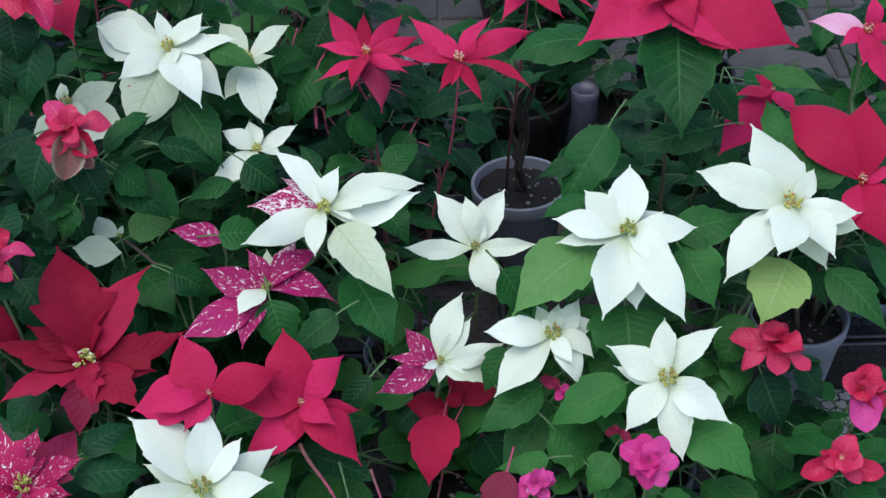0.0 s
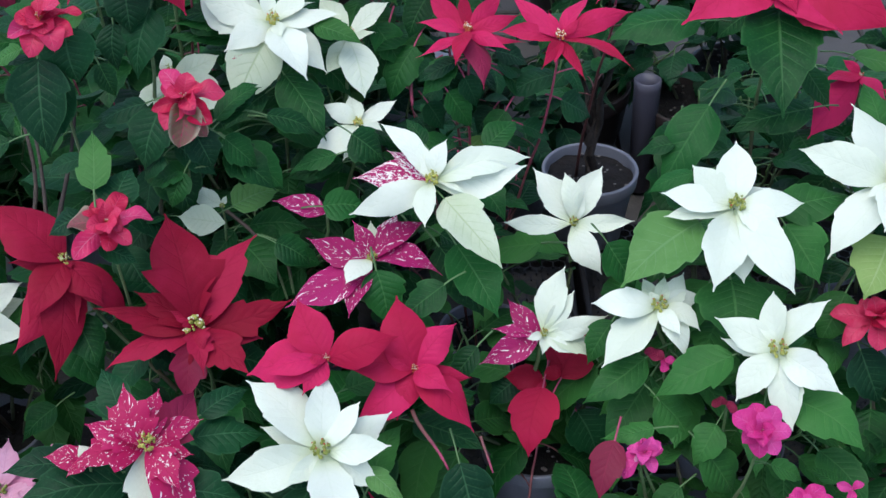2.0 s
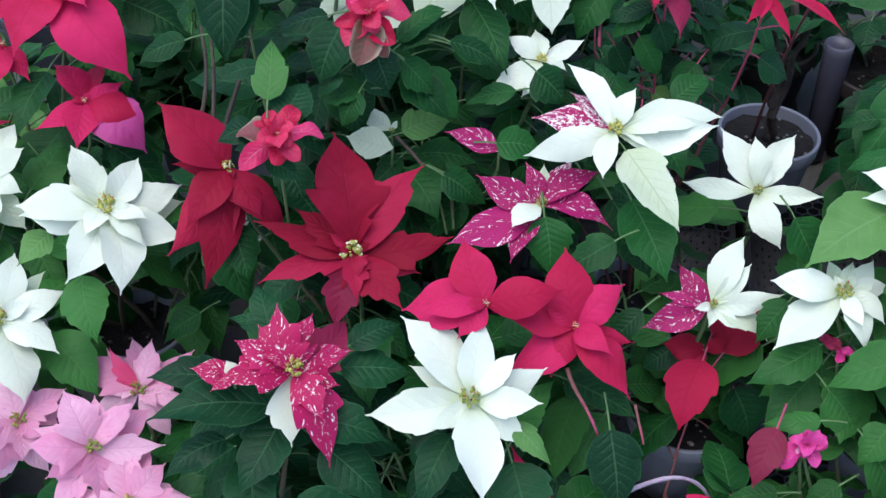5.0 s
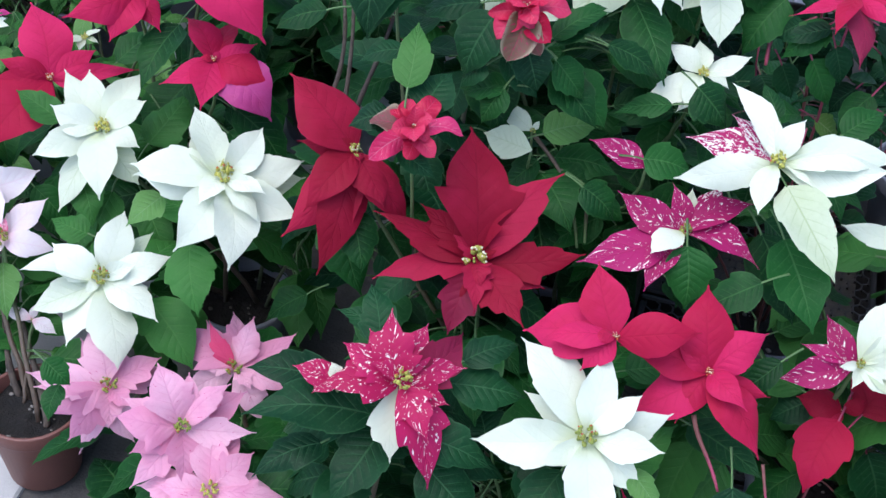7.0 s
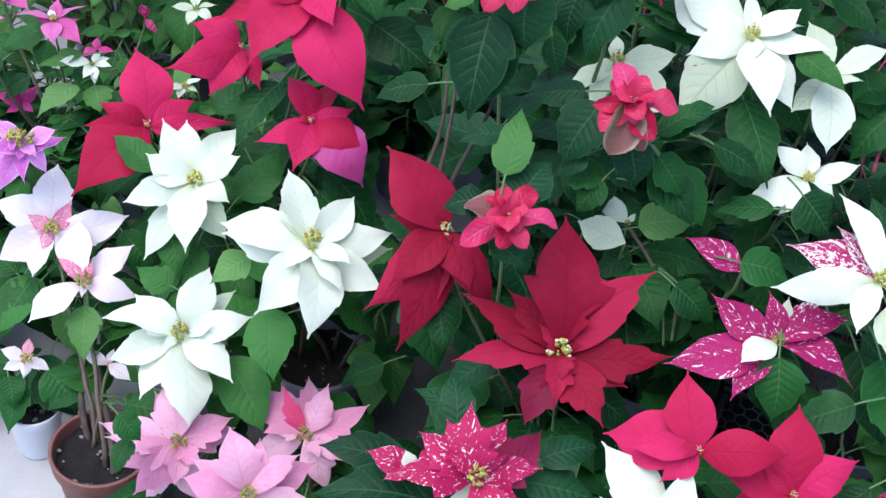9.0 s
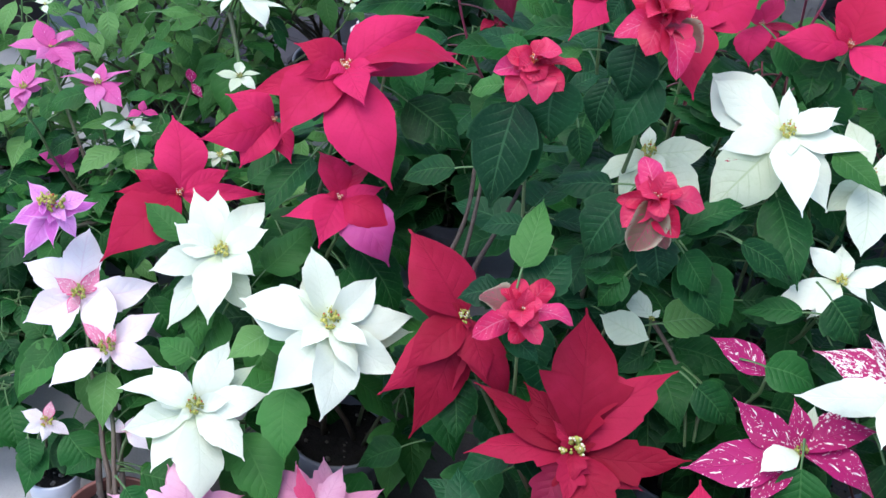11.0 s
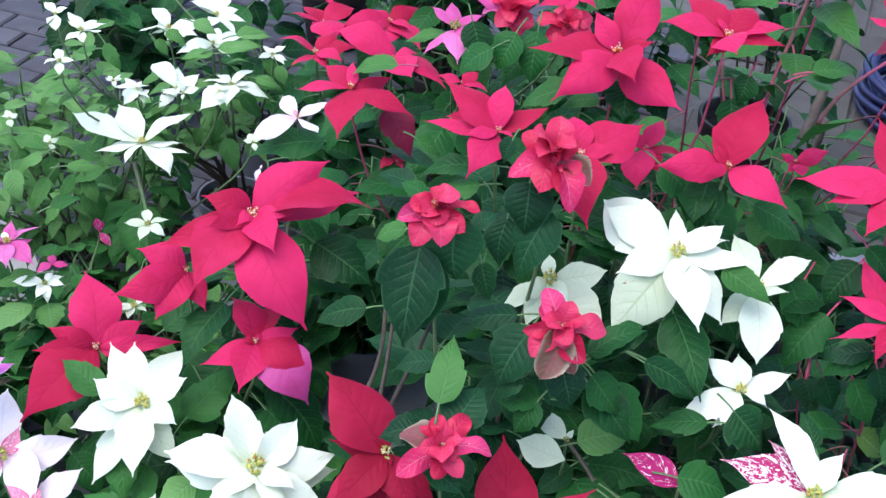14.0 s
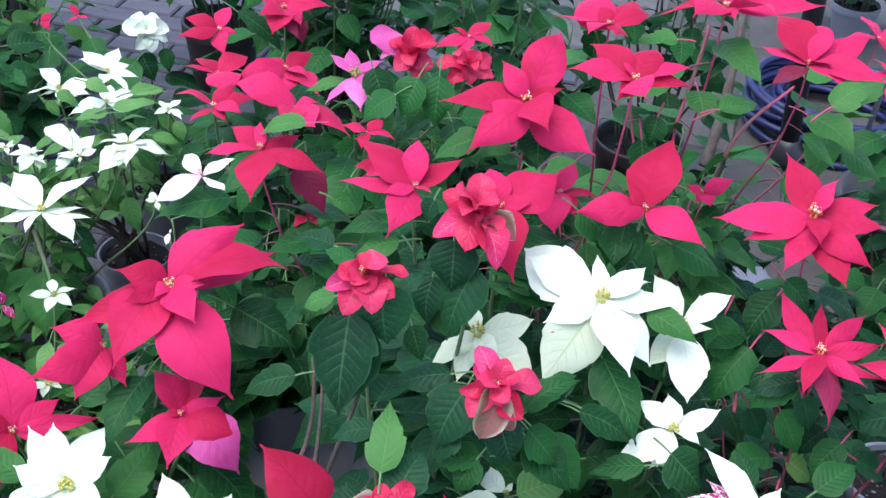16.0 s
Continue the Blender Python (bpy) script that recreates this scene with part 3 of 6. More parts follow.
p = plant((-0.427, 1.540), label='white poinsettia in a grey plastic pot')
head(p, 'white', (-0.411, 1.503, 0.601), 3, 28, 1, [(-67, 0.042, 0.6, 18), (104, 0.062, 0.4, 14), (45, 0.076, 0.5, 9), (158, 0.117, 0.46, 4), (4, 0.105, 0.4, 4), (-145, 0.088, 0.5, 3), (-64, 0.120, 0.5, 3), (147, 0.142, 0.55, -10), (37, 0.082, 0.4, -9), (-42, 0.110, 0.45, -14), (-118, 0.139, 0.6, -15, 'pale')])
leaf(p, (-0.276, 1.548, 0.533), (-0.197, 1.589, 0.531), 0.65)
leaf(p, (-0.474, 1.545, 0.592), (-0.574, 1.557, 0.575), 0.42)
leaf(p, (-0.477, 1.545, 0.557), (-0.593, 1.562, 0.548), 0.35)
leaf(p, (-0.411, 1.491, 0.483), (-0.509, 1.482, 0.439), 0.5)
leaf(p, (-0.356, 1.476, 0.430), (-0.436, 1.499, 0.427), 0.5)
leaf(p, (-0.409, 1.634, 0.644), (-0.417, 1.615, 0.584), 0.9)
leaf(p, (-0.261, 1.574, 0.560), (-0.221, 1.551, 0.495), 0.7)
leaf(p, (-0.379, 1.568, 0.521), (-0.302, 1.540, 0.448), 0.6)
head(p, 'cream', (-0.301, 1.530, 0.560), 8, 31, 1, [(-1, 0.045, 0.4, 10), (39, 0.091, 0.42, 0), (-82, 0.108, 0.5, -2), (-123, 0.073, 0.46, 0), (115, 0.089, 0.4, -4)])
head(p, 'cream', (-0.570, 1.466, 0.530), 8, 29, 1, [(-45, 0.047, 0.6, 9), (100, 0.040, 0.5, 4), (21, 0.083, 0.48, 4), (-155, 0.033, 0.5, 5), (-105, 0.075, 0.4, -4), (-29, 0.099, 0.62, -7), (-141, 0.077, 0.45, -9)])
leaf(p, (-0.396, 1.468, 0.532), (-0.329, 1.375, 0.469), 0.5)
leaf(p, (-0.483, 1.554, 0.581), (-0.580, 1.557, 0.572), 0.5)
leaf(p, (-0.348, 1.501, 0.599), (-0.273, 1.480, 0.574), 0.55, 'leaf_mid')
leaf(p, (-0.426, 1.465, 0.502), (-0.492, 1.414, 0.463), 0.5)
leaf(p, (-0.544, 1.549, 0.579), (-0.462, 1.529, 0.555), 0.5)
p = plant((-0.450, 1.600), label='white and marbled pink poinsettia in a grey plastic pot')
head(p, 'white', (-0.286, 1.424, 0.468), 15, 28, 0.7, [(141, 0.060, 0.5, 8), (-116, 0.064, 0.5, 10), (-32, 0.042, 0.6, 6), (92, 0.054, 0.55, 0), (25, 0.077, 0.45, 2), (-152, 0.089, 0.44, -4), (-123, 0.062, 0.4, -8)])
leaf(p, (-0.415, 1.449, 0.456), (-0.322, 1.457, 0.402), 0.55)
leaf(p, (-0.310, 1.424, 0.404), (-0.387, 1.405, 0.364), 0.5)
leaf(p, (-0.421, 1.470, 0.442), (-0.334, 1.481, 0.416), 0.45)
leaf(p, (-0.394, 1.417, 0.393), (-0.318, 1.451, 0.395), 0.55)
leaf(p, (-0.309, 1.416, 0.406), (-0.403, 1.417, 0.376), 0.45)
leaf(p, (-0.423, 1.468, 0.412), (-0.489, 1.467, 0.377), 0.5)
leaf(p, (-0.480, 1.460, 0.435), (-0.542, 1.453, 0.393), 0.5)
head(p, 'white', (-0.171, 1.258, 0.474), -11, 34, 1, [(115, 0.062, 0.42, 14), (-87, 0.080, 0.42, 14), (77, 0.064, 0.5, 14), (-19, 0.056, 0.22, 8), (138, 0.121, 0.27, 2), (22, 0.144, 0.32, -2), (16, 0.137, 0.4, 3), (-150, 0.128, 0.36, 4), (179, 0.123, 0.46, -8, 'marblewhite'), (148, 0.092, 0.36, -6, 'marblewhite')])
leaf(p, (-0.410, 1.394, 0.499), (-0.335, 1.403, 0.461), 0.45)
leaf(p, (-0.313, 1.352, 0.461), (-0.387, 1.339, 0.434), 0.42)
leaf(p, (-0.287, 1.324, 0.514), (-0.240, 1.318, 0.466), 0.9)
leaf(p, (-0.181, 1.310, 0.502), (-0.210, 1.350, 0.523), 0.5)
leaf(p, (-0.400, 1.236, 0.387), (-0.352, 1.235, 0.345), 0.8)
leaf(p, (-0.092, 1.388, 0.446), (-0.041, 1.441, 0.460), 0.6)
head(p, 'marble', (-0.261, 1.215, 0.369), 12, 30, 0.8, [(-137, 0.065, 0.55, 20, 'white'), (107, 0.064, 0.44, 10), (152, 0.099, 0.42, 2), (27, 0.099, 0.4, 3), (-23, 0.106, 0.44, 2), (-119, 0.097, 0.4, 2), (-159, 0.142, 0.44, -2), (81, 0.064, 0.32, 2, 'cream'), (56, 0.099, 0.36, -12, 'marblewhite')])
leaf(p, (-0.333, 1.286, 0.414), (-0.264, 1.300, 0.393), 0.8)
leaf(p, (-0.400, 1.282, 0.353), (-0.340, 1.277, 0.311), 0.7)
head(p, 'marble', (-0.327, 1.286, 0.400), 11, 29, 0, [(156, 0.084, 0.55, -5)])
head(p, 'cream', (-0.486, 1.316, 0.396), 12, 45, 0.4, [(58, 0.017, 0.5, 18), (139, 0.057, 0.5, 0)])
leaf(p, (-0.471, 1.318, 0.393), (-0.403, 1.364, 0.390), 0.7, 'leaf_light')
cane(p, ((-0.485, 1.329, 0.380), (-0.446, 1.313, 0.353), (-0.419, 1.305, 0.338), (-0.393, 1.248, 0.271)), 0.003, STEM['green'], 'thin green stem')
cane(p, ((-0.424, 1.298, 0.332), (-0.455, 1.316, 0.359), (-0.441, 1.309, 0.348), (-0.381, 1.302, 0.326)), 0.0022, STEM['green'], 'thin green stem')
cane(p, ((-0.397, 1.306, 0.319), (-0.393, 1.292, 0.303), (-0.389, 1.277, 0.287), (-0.385, 1.263, 0.270)), 0.003, STEM['green'], 'thin green stem')
head(p, 'cream', (-0.479, 1.288, 0.385), 24, 49, 0, [(158, 0.070, 0.62, 0)])
leaf(p, (-0.139, 1.226, 0.387), (-0.080, 1.135, 0.323), 0.6)
leaf(p, (-0.473, 1.320, 0.348), (-0.512, 1.285, 0.310), 0.6)
leaf(p, (-0.155, 1.235, 0.461), (-0.075, 1.147, 0.402), 0.5, 'pale')
p = plant((0.037, 1.347), kind='leaf_fresh', label='thin white poinsettia in a grey plastic pot', base=-0.1, leafy=5, shoots=3)
head(p, 'white', (0.037, 1.307, 0.362), -1, 36, 0.7, [(100, 0.077, 0.4, 20), (72, 0.054, 0.34, 18), (180, 0.105, 0.3, 4), (124, 0.106, 0.42, 4), (62, 0.102, 0.42, 4), (2, 0.094, 0.3, 3), (-61, 0.088, 0.5, -4)])
p = plant((0.281, 1.164), kind='leaf_fresh', label='large white poinsettia in a grey plastic pot', base=-0.1)
head(p, 'white', (0.239, 1.170, 0.485), -4, 29, 1.1, [(-36, 0.077, 0.5, 10), (135, 0.082, 0.55, 7), (87, 0.101, 0.52, 2), (170, 0.102, 0.42, 2), (6, 0.095, 0.46, 0), (-60, 0.147, 0.38, 2), (-105, 0.132, 0.48, 3), (-173, 0.096, 0.36, -4), (37, 0.065, 0.6, -7), (-82, 0.102, 0.5, -14)])
leaf(p, (0.186, 1.344, 0.479), (0.130, 1.348, 0.453), 0.5)
leaf(p, (0.191, 1.224, 0.505), (0.128, 1.223, 0.472), 0.42)
leaf(p, (0.235, 1.374, 0.525), (0.164, 1.315, 0.413), 0.5)
leaf(p, (0.073, 1.190, 0.413), (0.115, 1.166, 0.346), 0.7)
leaf(p, (0.078, 1.117, 0.332), (0.044, 1.095, 0.269), 0.6, 'leaf_fresh')
head(p, 'white', (0.466, 1.215, 0.491), -6, 31, 1.1, [(-106, 0.098, 0.55, 18), (-144, 0.055, 0.4, 13), (59, 0.059, 0.5, 11), (-56, 0.098, 0.5, 6), (113, 0.135, 0.58, -1), (159, 0.136, 0.42, -1), (-6, 0.094, 0.42, 4), (-129, 0.142, 0.5, -8), (-58, 0.099, 0.5, -15, 'cream'), (-12, 0.101, 0.45, -12, 'cream')])
head(p, 'white', (0.138, 1.106, 0.365), -2, 32, 1, [(-62, 0.056, 0.45, 18), (129, 0.027, 0.5, 22, 'cream'), (179, 0.094, 0.45, 4), (-133, 0.118, 0.5, -3), (-65, 0.079, 0.5, -2), (-32, 0.065, 0.55, 2), (78, 0.045, 0.5, 12, 'cream'), (117, 0.047, 0.5, 8, 'cream'), (55, 0.065, 0.5, 0), (19, 0.067, 0.5, -6)])
head(p, 'white', (0.280, 1.006, 0.371), -28, 35, 1.1, [(112, 0.082, 0.5, 1), (63, 0.096, 0.46, 3), (-18, 0.098, 0.48, -1), (169, 0.095, 0.46, 1), (-111, 0.088, 0.5, -1), (-53, 0.082, 0.4, -5), (-63, 0.105, 0.42, -9), (-180, 0.084, 0.3, -14)])
leaf(p, (0.196, 1.178, 0.457), (0.082, 1.103, 0.400), 0.6, 'leaf_light')
leaf(p, (0.307, 1.205, 0.457), (0.412, 1.228, 0.462), 0.6, 'leaf_fresh')
leaf(p, (0.316, 1.184, 0.445), (0.355, 1.112, 0.396), 0.85, 'leaf_fresh')
leaf(p, (0.235, 1.123, 0.399), (0.234, 1.046, 0.344), 1.1, 'leaf_fresh')
leaf(p, (0.462, 1.175, 0.427), (0.417, 1.106, 0.372), 0.85, 'lime')
leaf(p, (0.518, 1.175, 0.411), (0.588, 1.097, 0.357), 0.5, 'leaf_fresh')
leaf(p, (0.483, 1.321, 0.486), (0.469, 1.419, 0.532), 0.45, 'leaf_fresh')
leaf(p, (0.519, 1.292, 0.461), (0.577, 1.391, 0.512), 0.6, 'leaf_fresh')
leaf(p, (0.297, 0.973, 0.316), (0.381, 0.903, 0.288), 0.62, 'leaf_fresh')
leaf(p, (0.232, 1.039, 0.335), (0.126, 1.019, 0.276), 0.5, 'leaf_fresh')
leaf(p, (0.121, 1.072, 0.303), (0.031, 1.026, 0.260), 0.5, 'leaf_fresh')
p = plant((-0.330, 0.980), kind='leaf_blue', label='bright white poinsettia in a grey plastic pot')
head(p, 'white', (-0.314, 0.898, 0.308), -3, 35, 1.1, [(-130, 0.064, 0.4, 12), (52, 0.079, 0.45, 10), (160, 0.092, 0.3, -10), (140, 0.136, 0.5, 3), (91, 0.102, 0.48, 2), (5, 0.090, 0.42, 4), (-162, 0.133, 0.42, 0), (-74, 0.128, 0.5, 4), (33, 0.104, 0.44, -6), (-29, 0.093, 0.4, -14)])
leaf(p, (-0.139, 0.936, 0.243), (-0.117, 0.885, 0.149), 0.65, 'leaf_blue')
leaf(p, (-0.333, 0.888, 0.251), (-0.361, 0.813, 0.185), 0.5, 'leaf_blue')
leaf(p, (-0.256, 0.877, 0.225), (-0.220, 0.810, 0.168), 0.8, 'leaf_blue')
leaf(p, (-0.259, 0.889, 0.284), (-0.207, 0.856, 0.251), 0.42, 'leaf_light')
leaf(p, (-0.356, 0.982, 0.336), (-0.327, 0.970, 0.316), 0.8, 'leaf_blue')
p = plant((-0.930, 1.330), kind='leaf_fresh', label='creamy white poinsettia in a grey plastic pot')
head(p, 'white', (-1.122, 1.292, 0.240), 27, 32, 1.1, [(26, 0.078, 0.5, 14), (153, 0.082, 0.6, 13), (-35, 0.065, 0.6, 9), (117, 0.110, 0.46, 4), (54, 0.107, 0.46, 2), (-162, 0.109, 0.42, 0), (-95, 0.114, 0.5, 4), (98, 0.108, 0.55, -7), (-124, 0.139, 0.42, -16, 'cream'), (-60, 0.096, 0.5, -14, 'cream')])
leaf(p, (-1.053, 1.448, 0.242), (-1.099, 1.373, 0.143), 0.65)
leaf(p, (-1.157, 1.280, 0.146), (-1.133, 1.252, 0.080), 0.6, 'leaf_fresh')
leaf(p, (-1.238, 1.263, 0.118), (-1.182, 1.252, 0.063), 0.6)
head(p, 'white', (-0.877, 1.179, 0.306), 27, 29, 1.3, [(-18, 0.037, 0.6, 20), (-130, 0.057, 0.6, 15), (-33, 0.067, 0.5, 14), (-61, 0.085, 0.42, 7), (47, 0.089, 0.55, 10), (106, 0.111, 0.5, 4), (167, 0.125, 0.6, 3), (-92, 0.135, 0.5, 2), (10, 0.118, 0.44, 0), (172, 0.122, 0.5, -2), (-128, 0.122, 0.55, -4), (-31, 0.119, 0.45, -4), (118, 0.086, 0.6, -9), (4, 0.120, 0.4, -14, 'cream')])
head(p, 'white', (-1.017, 1.064, 0.171), 26, 27, 1.2, [(12, 0.054, 0.5, 18), (-132, 0.031, 0.5, 16), (139, 0.083, 0.6, 9), (69, 0.105, 0.5, 4), (-43, 0.104, 0.5, 4), (169, 0.110, 0.46, 2), (16, 0.105, 0.46, 0), (-82, 0.132, 0.52, 0), (-119, 0.103, 0.55, -3), (46, 0.109, 0.32, -12, 'cream'), (-165, 0.108, 0.45, -15, 'cream')])
leaf(p, (-0.964, 1.093, 0.123), (-0.874, 1.038, 0.065), 0.62, 'leaf_fresh')
leaf(p, (-0.902, 1.114, 0.231), (-0.860, 1.042, 0.172), 0.65, 'leaf_fresh')
leaf(p, (-0.958, 1.159, 0.267), (-0.993, 1.108, 0.239), 0.7, 'leaf_light')
leaf(p, (-1.148, 1.252, 0.175), (-1.105, 1.201, 0.123), 0.65, 'leaf_fresh')
leaf(p, (-1.075, 1.338, 0.192), (-1.047, 1.439, 0.227), 0.62, 'leaf_fresh')
leaf(p, (-1.190, 1.297, 0.232), (-1.276, 1.316, 0.255), 0.52, 'leaf_fresh')
leaf(p, (-1.087, 1.406, 0.212), (-1.024, 1.369, 0.162), 0.65, 'leaf_fresh')
leaf(p, (-1.076, 1.143, 0.171), (-1.138, 1.149, 0.176), 0.7, 'leaf_fresh')
leaf(p, (-1.134, 1.237, 0.113), (-1.127, 1.181, 0.068), 0.7, 'leaf_fresh')
p = plant((-1.560, 2.020), kind='leaf_fresh', label='tall white poinsettia in a large grey plastic pot', r=0.12, h=0.2, shoots=2)
head(p, 'white', (-1.461, 1.869, 0.304), 20, 12, 0.6, [(160, 0.151, 0.34, 6), (126, 0.101, 0.5, 12), (42, 0.118, 0.36, 6), (-161, 0.090, 0.3, -2), (-51, 0.103, 0.5, -3), (-112, 0.062, 0.45, 0), (-7, 0.092, 0.25, -4), (9, 0.076, 0.3, 0)])
cane(p, ((-1.465, 1.843, 0.275), (-1.446, 1.824, 0.244), (-1.433, 1.816, 0.228), (-1.416, 1.797, 0.197)), 0.005, STEM['stalk'], 'pale green stem')
p = plant((0.199, 0.853), label='small white poinsettia in a grey plastic pot')
head(p, 'white', (0.199, 0.813, 0.160), -30, 30, 1, [(131, 0.053, 0.5, -4), (39, 0.059, 0.4, -5), (-163, 0.047, 0.5, 4), (-53, 0.051, 0.5, 0)])
p = plant((-0.084, 1.568), label='red narrow-bracted poinsettia in a grey plastic pot', stem='red', size=0.085)
head(p, 'red', (-0.116, 1.506, 0.581), 0, 20, 1, [(-104, 0.084, 0.34, 7), (125, 0.106, 0.28, 3), (94, 0.078, 0.3, 5), (53, 0.092, 0.3, 3), (23, 0.089, 0.28, 0), (-14, 0.091, 0.28, 0), (-33, 0.076, 0.28, 4), (-148, 0.095, 0.28, 1), (166, 0.082, 0.3, 3), (-77, 0.100, 0.48, -10, 'plum')])
cane(p, ((-0.208, 1.559, 0.508), (-0.207, 1.545, 0.487), (-0.206, 1.531, 0.466), (-0.204, 1.517, 0.445)), 0.004, STEM['red'], 'dull red stem')
leaf(p, (-0.170, 1.530, 0.516), (-0.199, 1.529, 0.483), 0.9, 'leaf_blue')
leaf(p, (-0.108, 1.561, 0.457), (-0.099, 1.559, 0.423), 1, 'leaf_blue')
leaf(p, (-0.144, 1.559, 0.487), (-0.145, 1.548, 0.442), 0.9, 'leaf_blue')
leaf(p, (-0.072, 1.554, 0.417), (-0.100, 1.543, 0.371), 0.8, 'leaf_blue')
leaf(p, (-0.181, 1.560, 0.426), (-0.155, 1.549, 0.379), 0.8, 'leaf_blue')
leaf(p, (-0.134, 1.504, 0.530), (-0.194, 1.494, 0.499), 0.5, 'leaf_blue')
leaf(p, (-0.176, 1.602, 0.596), (-0.208, 1.576, 0.533), 0.7)
leaf(p, (-0.116, 1.540, 0.361), (-0.070, 1.548, 0.322), 0.7, 'lime')
leaf(p, (-0.071, 1.529, 0.510), (-0.024, 1.542, 0.478), 0.7, 'leaf_blue')
leaf(p, (-0.122, 1.511, 0.500), (-0.102, 1.504, 0.447), 0.7, 'leaf_blue')
leaf(p, (-0.136, 1.516, 0.530), (-0.188, 1.492, 0.475), 0.6)
leaf(p, (-0.061, 1.522, 0.497), (-0.004, 1.522, 0.442), 0.6)
leaf(p, (-0.148, 1.494, 0.484), (-0.111, 1.484, 0.422), 0.7)
leaf(p, (-0.056, 1.500, 0.445), (-0.087, 1.476, 0.384), 0.6)
head(p, 'red', (0.022, 1.475, 0.584), 5, 27, 1, [(110, 0.044, 0.35, 14), (38, 0.041, 0.35, 20), (131, 0.104, 0.28, 4), (53, 0.097, 0.28, -4), (22, 0.129, 0.28, -4), (-30, 0.121, 0.28, -2), (-71, 0.084, 0.28, 3), (-121, 0.075, 0.28, 13), (167, 0.094, 0.28, 0), (-107, 0.058, 0.35, 18)])
leaf(p, (0.020, 1.512, 0.502), (-0.054, 1.506, 0.463), 0.6, 'leaf_blue')
leaf(p, (0.030, 1.504, 0.461), (0.079, 1.504, 0.427), 1, 'leaf_blue')
leaf(p, (-0.073, 1.552, 0.522), (-0.018, 1.554, 0.492), 0.7, 'leaf_blue')
leaf(p, (-0.029, 1.514, 0.409), (0.017, 1.514, 0.376), 0.7, 'leaf_blue')
head(p, 'red', (-0.157, 1.604, 0.727), -6, 24, 1.3, [(-76, 0.069, 0.42, 20), (68, 0.062, 0.5, 20), (107, 0.044, 0.5, 18), (122, 0.105, 0.46, 6), (-162, 0.133, 0.38, 2), (-145, 0.098, 0.36, -4), (-103, 0.095, 0.4, -2), (-56, 0.110, 0.4, -4), (-33, 0.107, 0.38, 0), (29, 0.090, 0.4, 4), (9, 0.095, 0.36, 0)])
leaf(p, (-0.122, 1.604, 0.662), (-0.098, 1.607, 0.623), 0.8)
leaf(p, (-0.174, 1.594, 0.628), (-0.132, 1.591, 0.574), 0.6)
leaf(p, (-0.199, 1.559, 0.530), (-0.239, 1.519, 0.449), 0.6)
leaf(p, (-0.242, 1.603, 0.537), (-0.261, 1.568, 0.456), 0.7)
p = plant((0.136, 1.896), stem='red', base=-0.09, label='tall red poinsettia in a grey plastic pot', r=0.095, h=0.16, trunk=True, shoots=1, leafy=7)
head(p, 'red', (0.135, 1.672, 0.620), -4, 21, 1, [(-106, 0.084, 0.35, 19), (-61, 0.064, 0.35, 15), (-161, 0.112, 0.3, -5), (-115, 0.100, 0.3, -5), (-55, 0.100, 0.3, -4), (-33, 0.129, 0.3, -1), (147, 0.093, 0.3, -3), (89, 0.095, 0.3, -5), (43, 0.095, 0.3, -1)])
p = plant((-0.427, 1.123), label='large dark red poinsettia in a grey plastic pot')
head(p, 'crimson', (-0.505, 1.121, 0.322), 3, 32, 1.8, [(-70, 0.051, 0.6, 20), (146, 0.046, 0.45, 16), (43, 0.042, 0.4, 16), (-79, 0.077, 0.46, 13), (-44, 0.111, 0.48, 8), (105, 0.181, 0.5, 5), (146, 0.106, 0.36, 6), (58, 0.163, 0.38, 3), (71, 0.120, 0.42, -3), (165, 0.153, 0.32, 1), (17, 0.142, 0.32, 0), (-8, 0.094, 0.4, -5), (-160, 0.138, 0.32, -4), (-112, 0.069, 0.4, -8), (-101, 0.099, 0.46, -14, 'plum')], 'jag')
leaf(p, (-0.585, 1.139, 0.272), (-0.640, 1.099, 0.212), 0.5, 'leaf_blue')
leaf(p, (-0.592, 1.048, 0.220), (-0.673, 1.066, 0.229), 0.5, 'leaf_blue')
head(p, 'crimson', (-0.698, 1.209, 0.380), 13, 37, 1, [(165, 0.039, 0.5, 22), (-67, 0.021, 0.6, 22), (136, 0.135, 0.66, 8), (177, 0.079, 0.45, 10), (-124, 0.108, 0.48, 4), (-59, 0.087, 0.6, 2), (-127, 0.151, 0.4, -8), (-104, 0.174, 0.36, -16), (-94, 0.127, 0.4, -14), (-49, 0.120, 0.42, -18)])
leaf(p, (-0.723, 1.229, 0.258), (-0.672, 1.172, 0.155), 0.62)
leaf(p, (-0.659, 1.251, 0.237), (-0.623, 1.226, 0.172), 0.7)
leaf(p, (-0.771, 1.220, 0.082), (-0.827, 1.189, 0.033), 0.6)
head(p, 'red', (-0.196, 1.010, 0.342), 1, 36, 0.7, [(-37, 0.066, 0.52, 20), (149, 0.056, 0.4, 16), (103, 0.103, 0.58, 6), (47, 0.084, 0.55, 2), (177, 0.109, 0.46, 4), (-48, 0.114, 0.5, -3), (-111, 0.071, 0.55, -6), (-141, 0.113, 0.5, -16), (-6, 0.079, 0.35, -12)])
cane(p, ((-0.201, 0.981, 0.297), (-0.188, 0.959, 0.271), (-0.174, 0.959, 0.267), (-0.153, 0.932, 0.233)), 0.003, STEM['red'], 'dull red stem')
cane(p, ((-0.110, 0.967, 0.260), (-0.105, 0.956, 0.248), (-0.099, 0.946, 0.235), (-0.094, 0.935, 0.223)), 0.0022, STEM['red'], 'dull red stem')
